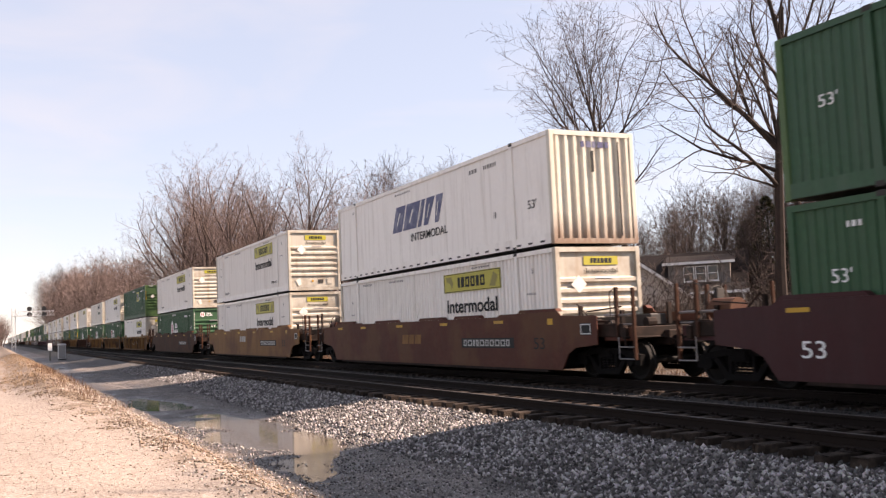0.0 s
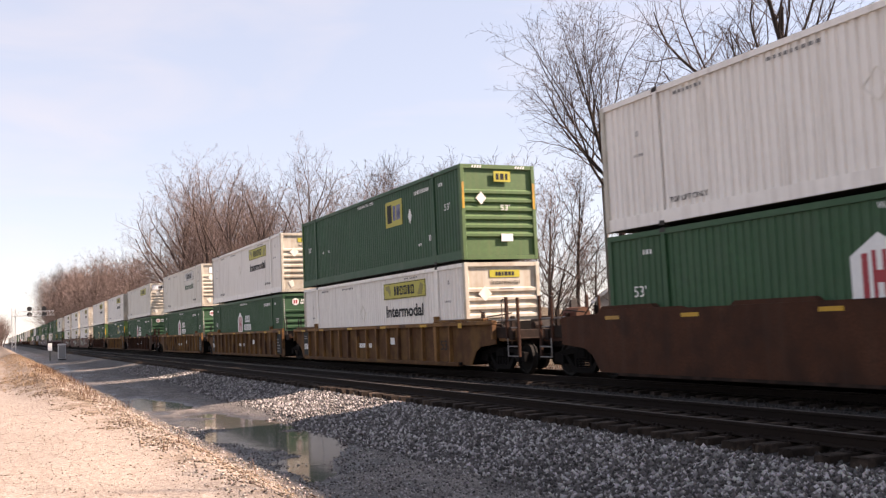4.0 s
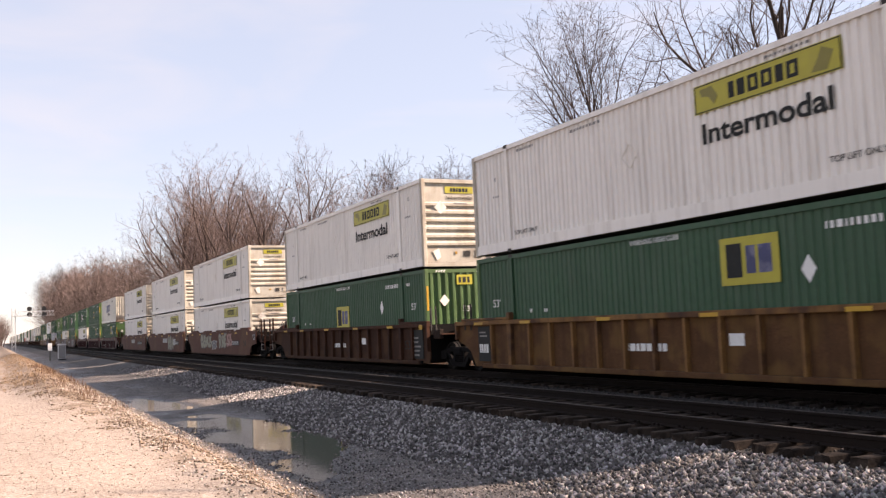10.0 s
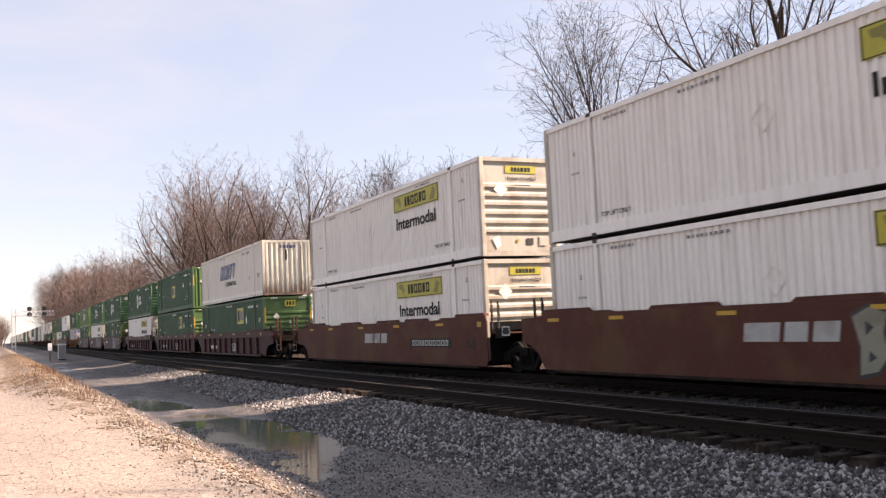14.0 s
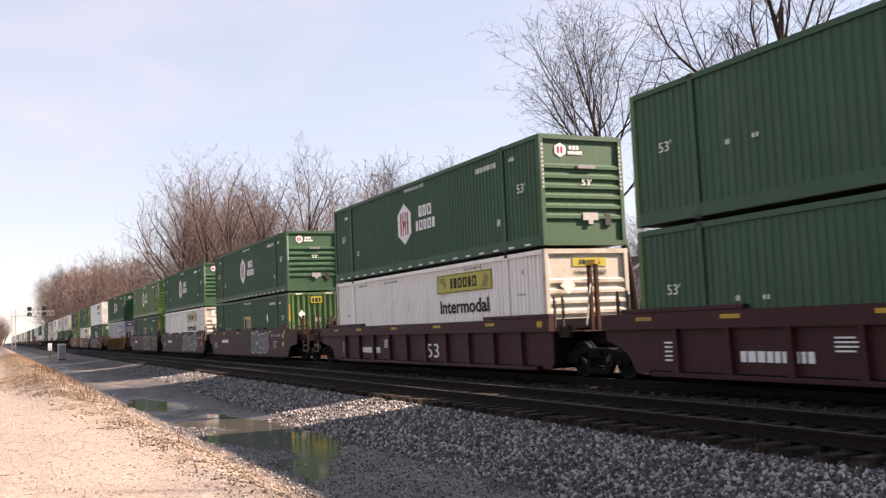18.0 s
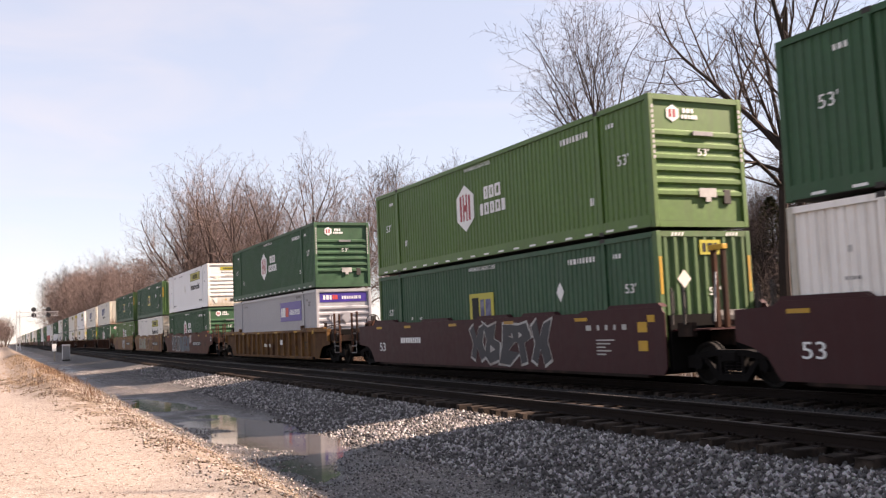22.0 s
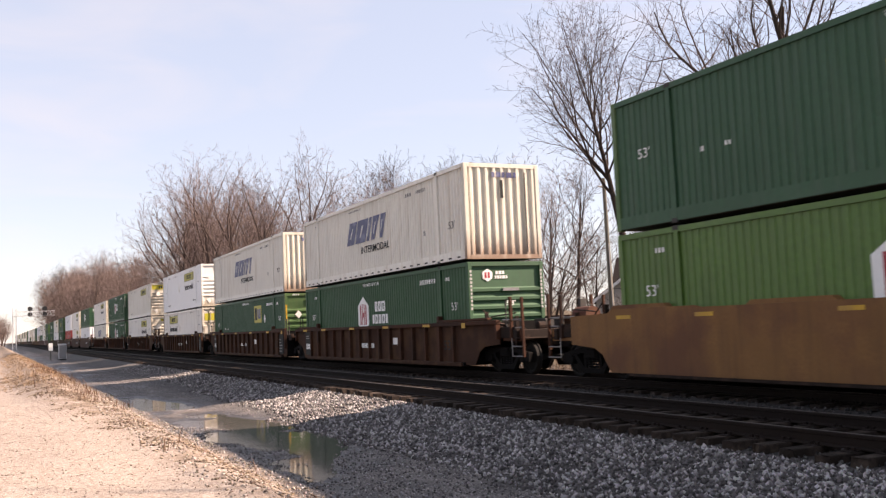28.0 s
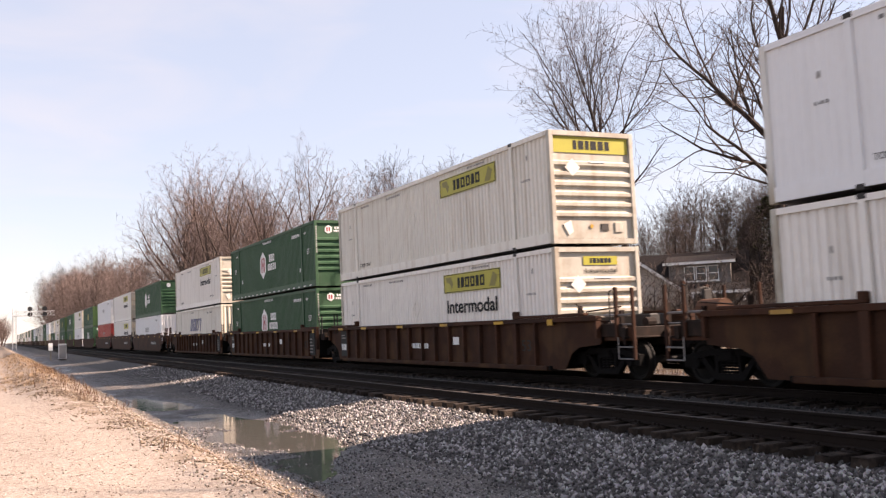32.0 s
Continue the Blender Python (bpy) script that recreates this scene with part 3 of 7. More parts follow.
def haulier_green(paint, label):
    """Green box with a white six-sided emblem."""
    c = thing("container", label, "shipping container")
    shell(c, paint, "lying")
    y = ON_RIB
    cx, cz, r = -8.94, 1.56, 0.70
    polygon("emblem", c, [(cx + r * 0.93 * math.sin(a * math.pi / 3), cz + r * math.cos(a * math.pi / 3)) for a in range(6)], M_WLET, y, "white six-sided emblem")
    for x0, x1, z0, z1 in ((-9.28, -9.16, 1.18, 1.94), (-9.08, -9.0, 1.18, 1.98), (-8.88, -8.80, 1.18, 1.98), (-8.72, -8.60, 1.18, 1.94), (-9.0, -8.88, 1.46, 1.66)):
        polygon("emblem_bar", c, [(x0, z0), (x1, z0), (x1, z1), (x0, z1)], M_CRIMSON, y - 0.004)
    # two rows of letter-wide blocks
    part("name_lettering", hollow_bars(bmesh.new(), -7.72, -6.66, 1.66, 2.02, 3, y, 0.22), M_WLET, c)
    part("name_lettering", hollow_bars(bmesh.new(), -7.98, -6.42, 1.22, 1.55, 5, y, 0.22), M_WLET, c)
    lettering("height_warning", "WARNING HIGH CUBE", 0.16, M_WLET, c, on_side(8.9, 2.62, y), 1.65)
    lettering("length_mark", "53'", 0.34, M_WLET, c, on_side(1.27, 1.50, y), 0.44)
    lettering("length_mark", "53'", 0.34, M_WLET, c, on_side(15.3, 1.50, y), 0.44)
    small_marks(c, M_WLET, [(3.56, 2.40, 1.25, 0.17, 9), (1.62, 2.42, 0.34, 0.12, 3), (2.4, 0.75, 0.18, 0.22, 1), (14.9, 2.40, 0.34, 0.12, 3), (13.6, 0.85, 0.20, 0.24, 1)])
    tags = bmesh.new()
    for k in range(18):
        box(tags, -CL + 0.6 + k * 0.86, -CL + 0.9 + k * 0.86, -HALF - 0.003, -HALF, 0.06, 0.11)
    part("reflector_tape", tags, M_WLET, c)
    cy, cz, r = -0.62, CH - 0.40, 0.19
    part("end_emblem", prism([(cy + r * math.sin(a * math.pi / 3), cz + r * math.cos(a * math.pi / 3)) for a in range(6)], "x", -0.055, -0.046), M_WLET, c)
    part("end_emblem_mark", end_bars(bmesh.new(), -0.72, -0.50, cz - 0.09, cz + 0.09, 2, -0.045, 0.4), M_CRIMSON, c)
    part("end_lettering", end_bars(bmesh.new(), -0.34, -0.02, CH - 0.38, CH - 0.28, 3, -0.05), M_WLET, c)
    part("end_lettering", end_bars(bmesh.new(), -0.38, 0.08, CH - 0.51, CH - 0.42, 5, -0.05), M_WLET, c)
    part("document_tube", box(bmesh.new(), 0.0, 0.03, -0.15, 0.40, CH - 0.88, CH - 0.79), M_STEEL, c)
    lettering("length_mark", "53'", 0.22, M_WLET, c, pose(0.006, -0.05, CH - 1.32, 90, 0, 90), 0.32)
    part("end_plate", prism([(-0.05, 0.86), (0.42, 0.86), (0.42, 0.66), (0.26, 0.66), (0.26, 0.56), (0.12, 0.56), (0.12, 0.66), (-0.05, 0.66)], "x", -0.01, 0.006), M_STENCIL, c)
    part("hatch", boxed(-0.05, -0.01, 0.64, 0.84, 0.52, 0.84, bevel=0.01), M_CAST, c)
    for s in (-1, 1):
        col = bmesh.new()
        for k in range(11):
            box(col, -0.001, 0.004, s * (HALF - 0.09) - 0.03, s * (HALF - 0.09) + 0.03, CH - 0.32 - k * 0.11, CH - 0.25 - k * 0.11)
        part("number_column", col, M_STENCIL, c)
    return c


def pool_green(label, o=0.0, up=0.0, end="upright"):
    """Dark green box with a square yellow panel and yellow-edged upright end ribs."""
    c = thing("container", label, "shipping container")
    # end paint carries sunlight in its colour as well as the lime tone
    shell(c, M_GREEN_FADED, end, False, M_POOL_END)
    y = ON_RIB
    sheet("name_panel", c, 8.92 - o, 7.42 - o, 1.06 + up, 1.96 + up, M_YELLOW, "square yellow panel")
    part("panel_lettering", bars(bmesh.new(), -8.76 + o, -8.30 + o, 1.20 + up, 1.84 + up, 1, y - 0.006, 0.0, 0.1), M_INK, c)
    part("panel_lettering", bars(bmesh.new(), -8.24 + o, -7.52 + o, 1.26 + up, 1.78 + up, 2, y - 0.006, 0.0, 0.2), M_NAVY, c)
    polygon("placard", c, [(x, z) for x, z in ((-4.09, 1.78), (-3.92, 2.03), (-3.75, 1.78), (-3.92, 1.53))], M_WLET, y, "white diamond placard")
    lettering("height_warning", "WARNING HIGH CUBE", 0.16, M_WLET, c, on_side(8.9, 2.62, y), 1.65)
    lettering("length_mark", "53'", 0.30, M_WLET, c, on_side(1.25, 1.62, y), 0.42)
    lettering("length_mark", "53'", 0.30, M_WLET, c, on_side(15.3, 1.5, y), 0.42)
    small_marks(c, M_WLET, [(3.5, 2.42, 1.2, 0.15, 9), (1.62, 2.42, 0.34, 0.12, 3), (2.45, 0.8, 0.18, 0.22, 1), (3.3, 0.7, 0.3, 0.1, 2), (13.3, 1.3, 0.12, 0.12, 1), (12.6, 1.3, 0.2, 0.1, 2)])
    part("end_sign", boxed(-0.004, 0.008, -0.15, 0.42, CH - 0.52, CH - 0.20), M_YELLOW, c)
    part("end_sign_lettering", end_bars(bmesh.new(), -0.08, 0.38, CH - 0.46, CH - 0.27, 3, 0.008, 0.3), M_INK, c)
    part("placard", prism([(-0.80, 1.86), (-0.62, 2.06), (-0.44, 1.86), (-0.62, 1.66)], "x", 0.0, 0.006), M_CREAM, c)
    lettering("length_mark", "53'", 0.24, M_WLET, c, pose(0.002, 0.02, 1.5, 90, 0, 90), 0.34)
    part("end_plate", boxed(-0.002, 0.006, 0.02, 0.42, 0.55, 0.78), M_WLET, c)
    for s in (-1, 1):
        part("yellow_edge", boxed(-0.001, 0.005, s * (HALF - 0.075) - 0.035, s * (HALF - 0.075) + 0.035, CH - 1.35, CH - 0.55), M_YMARK, c)
    for s in (-1, 1):
        hz = bmesh.new()
        for k in range(4):
            a = s * 0.75 + k * 0.09 - 0.15
            extrude_profile(hz, [(a, CH - 0.11), (a + 0.045, CH - 0.11), (a + 0.075, CH - 0.03), (a + 0.03, CH - 0.03)], "x", -0.003, 0.002)
        part("hazard_tape", hz, M_WLET, c)
    return c


def parcel_grey():
    c = thing("container", "silver-grey corrugated container with purple name panel", "shipping container")
    shell(c, M_GREY, "lying")
    y = ON_RIB
    sheet("name_panel", c, 5.95, 2.35, 1.58, 2.50, M_PURPLE, "purple name panel")
    part("name_lettering", hollow_bars(bmesh.new(), -5.8, -5.02, 1.80, 2.24, 3, y - 0.006, 0.14), M_WLET, c)
    part("name_lettering", hollow_bars(bmesh.new(), -5.02, -4.5, 1.80, 2.24, 2, y - 0.006, 0.14), M_ORANGE, c, "red-orange blocks")
    part("name_lettering", bars(bmesh.new(), -4.3, -2.6, 1.88, 2.12, 10, y - 0.006, 0, 0.4), M_WLET, c)
    lettering("length_mark", "53'", 0.26, M_INK, c, on_side(1.3, 2.2, y), 0.36)
    small_marks(c, M_INK, [(3.2, 2.62, 0.9, 0.13, 7), (1.62, 2.42, 0.34, 0.12, 3), (13.6, 2.5, 0.9, 0.12, 6)])
    part("end_sign", boxed(-0.055, -0.046, -HALF + 0.2, HALF - 0.2, CH - 0.58, CH - 0.16), M_PURPLE, c, "full-width purple panel")
    part("end_lettering", end_bars(bmesh.new(), -0.95, -0.52, CH - 0.47, CH - 0.27, 3, -0.045), M_WLET, c)
    part("end_lettering", end_bars(bmesh.new(), -0.52, -0.25, CH - 0.47, CH - 0.27, 2, -0.045), M_ORANGE, c)
    part("end_lettering", end_bars(bmesh.new(), -0.08, 0.85, CH - 0.46, CH - 0.32, 10, -0.045, 0.4), M_WLET, c)
    for k in (-0.5, 0.1):
        part("placard", prism([(k - 0.26, 1.62), (k, 1.90), (k + 0.26, 1.62), (k, 1.34)], "x", 0.0, 0.012), M_GREY, c)
    return c


def plain_box(paint, label, end="upright"):
    c = thing("container", label, "shipping container")
    shell(c, paint, end)
    small_marks(c, M_INK, [(9.5, 1.5, 2.2, 0.5, 5), (3.5, 2.42, 1.2, 0.15, 9)])
    return c


BOX_KINDS = {
    "W": lambda: haulier_white("std"), "N": lambda: haulier_white("new"), "O": lambda: haulier_white("old"), "P": lambda: haulier_white("pale"), "D": lambda: haulier_white("doors"), "Q": lambda: haulier_white("worn"), "B": lambda: haulier_white("bordered"),
    "S": lambda: haulier_cream(False), "T": lambda: haulier_cream(True),
    "H": lambda: haulier_green(M_GREEN, "dark green corrugated container with white emblem"),
    "L": lambda: haulier_green(M_LIME, "leaf-green corrugated container with white emblem"),
    "E": lambda: pool_green("faded dark green container with square yellow panel"),
    "G": lambda: pool_green("dark green container with square yellow panel near its end", 2.85, 0.53, "lying"),
    "F": parcel_grey, "R": lambda: plain_box(M_RED, "plain red corrugated container"),
    "Y": lambda: plain_box(M_WHITE_NEW, "white corrugated container with grey marks"),
}
BOXES = {}
BOX_FAR = {"side_panel", "bottom_rail", "top_rail", "corner_post", "roof", "floor_pan", "end_wall", "name_panel", "name_lettering", "name_block", "emblem", "end_sign", "end_emblem", "service_word"}


def lighten(ob, keep):
    """Takes off the small fittings that cannot be made out on the far tail of the train."""
    bpy.data.batch_remove([c for c in ob.children_recursive if c.name.split(".")[0] not in keep])
    return ob



def load(kind, u, tier, far=False):
    """One container at u metres along the train, in tier 0 (in the well) or 1 (on top)."""
    m = pose(u, TRACK_Y, FLOOR_Z + tier * (CH + (0.004 if far else 0.08)))
    key = (kind, far)
    if key in BOXES:
        c = copy_thing(BOXES[key], m)
    elif far and (kind, False) in BOXES:
        c = BOXES[key] = lighten(copy_thing(BOXES[kind, False], m), BOX_FAR)
    else:
        c = BOXES[key] = BOX_KINDS[kind]()
        c.matrix_basis = m
    tagged(c, group="containers on the train")
    MOVERS.append((c, u, m.translation.z))
    return c

# ---- well cars ----
# A unit's own space: x = 0 the leading end of its boxes, z = 0 the rail head, the side y = -1.45 faces the lane.
OUT = 1.45


def wheelset_meshes():
    bm = bmesh.new()
    cyl(bm, (0, -1.02, 0), (0, 1.02, 0), 0.085, 10)
    for s in (-1, 1):
        # tread, flange and dished plate turned round the axle
        prof = [(0.12, 0.66), (0.14, 0.80), (0.36, 0.74), (0.40, 0.69), (0.455, 0.685), (0.455, 0.715), (0.43, 0.735), (0.425, 0.83), (0.37, 0.83), (0.34, 0.79), (0.13, 0.87), (0.09, 0.87)]
        n = 24
        rings = [[bm.verts.new((r * math.cos(6.28319 * i / n), s * y, r * math.sin(6.28319 * i / n))) for i in range(n)] for r, y in prof]
        for a, b in zip(rings, rings[1:]):
            for i in range(n):
                bm.faces.new((a[i], a[(i + 1) % n], b[(i + 1) % n], b[i]))
        for k in range(3):
            a = k * 2.0944
            cyl(bm, (0.07 * math.cos(a), s * 1.03, 0.07 * math.sin(a)), (0.07 * math.cos(a), s * 1.06, 0.07 * math.sin(a)), 0.018, 6)
        cyl(bm, (0, s * 0.9, 0), (0, s * 1.045, 0), 0.11, 12)
    bmesh.ops.recalc_face_normals(bm, faces=bm.faces)
    me = bpy.data.meshes.new("wheelset")
    bm.to_mesh(me)
    bm.free()
    me.materials.append(M_WHEEL)
    return me


WHEELSET = wheelset_meshes()


def sideframe_mesh():
    bm = bmesh.new()
    # cast side frame with two window openings, as top chord, bottom chord and columns
    extrude_profile(bm, [(-1.25, 0.36), (-1.25, 0.60), (-0.95, 0.66), (-0.45, 0.74), (0.45, 0.74), (0.95, 0.66), (1.25, 0.60), (1.25, 0.36), (1.02, 0.36), (1.0, 0.54), (0.8, 0.56), (0.4, 0.62), (-0.4, 0.62), (-0.8, 0.56), (-1.0, 0.54), (-1.02, 0.36)], "y", -0.07, 0.07)
    extrude_profile(bm, [(-0.78, 0.55), (-0.66, 0.57), (-0.34, 0.26), (0.34, 0.26), (0.66, 0.57), (0.78, 0.55), (0.42, 0.14), (-0.42, 0.14)], "y", -0.065, 0.065)
    for x in (-0.36, 0.27):
        box(bm, x, x + 0.09, -0.06, 0.06, 0.22, 0.68)
    for x in (-0.16, 0.0, 0.16):
        for z in (0.27, 0.33, 0.39, 0.45):
            cyl(bm, (x, 0, z), (x, 0, z + 0.045), 0.072, 8)
    box(bm, -0.25, 0.25, -0.09, 0.09, 0.50, 0.60)
    for x in (-0.9, 0.9):
        cyl(bm, (x, -0.10, 0.455), (x, 0.10, 0.455), 0.12, 12)
    bmesh.ops.recalc_face_normals(bm, faces=bm.faces)
    me = bpy.data.meshes.new("side_frame")
    bm.to_mesh(me)
    bm.free()
    me.materials.append(M_TRUCK)
    return me


SIDEFRAME = sideframe_mesh()


def truck(parent, x):
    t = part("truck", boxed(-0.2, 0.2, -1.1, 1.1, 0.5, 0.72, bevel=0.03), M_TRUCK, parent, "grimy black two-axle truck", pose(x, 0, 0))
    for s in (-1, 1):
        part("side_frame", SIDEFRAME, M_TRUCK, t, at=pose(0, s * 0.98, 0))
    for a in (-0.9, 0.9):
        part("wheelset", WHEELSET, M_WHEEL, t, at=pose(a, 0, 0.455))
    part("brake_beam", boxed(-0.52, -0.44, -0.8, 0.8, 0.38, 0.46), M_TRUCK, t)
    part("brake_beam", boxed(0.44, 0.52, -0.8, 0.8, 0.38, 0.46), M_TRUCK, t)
    return t


def sill_end(form):
    """How a side plate runs out past the boxes: its end beyond them, and its foot over the truck, from the outer end inwards."""
    if form == "C":
        return 1.85, [(1.85, 0.84), (0.92, 0.76), (0.62, 0.62), (0.30, 0.22)]
    if form == "rear":
        return 1.30, [(1.30, 0.92), (0.86, 0.80), (0.52, 0.62), (0.24, 0.22)]
    return 0.30, [(0.30, 0.40), (0.18, 0.22)]


def side_wall(kind, s, lead, rear):
    """One side of the well: plate, chords and ribs."""
    y0, y1 = (OUT - 0.03, OUT) if s > 0 else (-OUT, -OUT + 0.03)
    inn = (OUT - 0.145, OUT - 0.115) if s > 0 else (-OUT + 0.115, -OUT + 0.145)
    full = (OUT - 0.16, OUT) if s > 0 else (-OUT, -OUT + 0.16)
    rib = (OUT - 0.12, OUT - 0.006) if s > 0 else (-OUT + 0.006, -OUT + 0.12)
    pieces = []
    e0, foot0 = sill_end("C" if lead == "C" else "lead")
    e1, foot1 = sill_end("C" if rear == "C" else "rear")
    foot = foot0 + [(-CL - x, z) for x, z in reversed(foot1)]
    if kind == "smooth":
        bm = prism([(-CL - e1, 1.50), (-CL - 0.35, 1.54), (-CL - 0.2, 1.62), (-CL + 2.6, 1.62), (-CL + 2.8, 1.58), (-2.9, 1.58), (-2.7, 1.64), (0.2, 1.64), (min(0.35, e0 - 0.05), 1.54), (e0, 1.50)] + foot, "y", *y0y1(y0, y1))
        pieces.append(("side_plate", bm))
        pieces.append(("bottom_flange", boxed(-CL + 0.35, -0.35, *full, 0.16, 0.225)))
        for a, b, z in ((-1.75, 0.22, 1.64), (-CL - 0.22, -CL + 1.75, 1.62), (-CL + 4.0, -CL + 6.1, 1.58), (-8.2, -6.3, 1.58), (-5.6, -3.9, 1.58)):
            pieces.append(("guide_rail", prism([(a, z + 0.002), (b, z + 0.002), (b - 0.12, z + 0.085), (a + 0.12, z + 0.085)], "y", *full)))
    elif kind == "ribbed":
        pieces.append(("side_plate", prism([(-CL - e1 + 0.02, 1.40), (e0 - 0.02, 1.40)] + [(x - 0.02, z) for x, z in foot0] + [(-CL - x + 0.02, z) for x, z in reversed(foot1)], "y", *inn)))
        pieces.append(("top_chord", boxed(-CL - e1, e0, *full, 1.38, 1.50, bevel=0.012)))
        pieces.append(("bottom_chord", boxed(-CL + 0.4, -0.4, *full, 0.18, 0.30, bevel=0.012)))
        for a, b in ((-1.9, e0 - 0.5 if e0 > 1 else e0), (-CL - e1 + 0.45, -CL + 1.9)):
            pieces.append(("end_cap", boxed(a, b, *full, 1.502, 1.575, bevel=0.015)))
        for a in (-2.02, -CL + 1.86):
            pieces.append(("lock_box", boxed(a, a + 0.16, *full, 1.502, 1.70, bevel=0.02)))
        for x in (e0 - 0.05, -CL - e1 + 0.05):
            pieces.append(("end_post", boxed(x - 0.045, x + 0.045, *rib, 0.98 if abs(x) > 1 else 0.6, 1.378)))
        n = 15 if s < 0 else 0
        for k in range(n):
            x = -0.95 - k * (CL - 1.9) / (n - 1)
            w = 0.075 if k in (1, n - 2) else 0.034
            pieces.append(("rib", prism([(x - w, 0.30), (x + w, 0.30), (x + w * 1.35, 1.38), (x - w * 1.35, 1.38)], "y", *rib)))
    else:  # a proud band over a ribbed lower plate
        pieces.append(("side_plate", prism([(-CL - e1 + 0.02, 1.2), (e0 - 0.02, 1.2)] + [(x - 0.02, z) for x, z in foot0] + [(-CL - x + 0.02, z) for x, z in reversed(foot1)], "y", *inn)))
        pieces.append(("upper_band", prism([(-CL - e1, 1.16), (e0, 1.16), (e0, 1.50), (-CL - e1, 1.50)], "y", *full)))
        pieces.append(("bottom_chord", boxed(-CL + 0.4, -0.4, *full, 0.18, 0.27, bevel=0.012)))
        for a, b in ((-3.2, min(e0, 0.55)), (-CL - 0.55, -CL + 3.2)):
            pieces.append(("end_cap", boxed(a, b, *full, 1.502, 1.60, bevel=0.015)))
        n = 10 if s < 0 else 0
        for k in range(n):
            x = -1.2 - k * (CL - 2.4) / (n - 1)
            pieces.append(("rib", prism([(x - 0.09, 0.27), (x + 0.09, 0.27), (x + 0.05, 1.16), (x - 0.05, 1.16)], "y", *rib)))
    return pieces


def y0y1(a, b):
    return (min(a, b), max(a, b))


def rail_pipe(pts, r=0.018):
    bm = bmesh.new()
    for a, b in zip(pts, pts[1:]):
        cyl(bm, a, b, r, 6)
    return bm


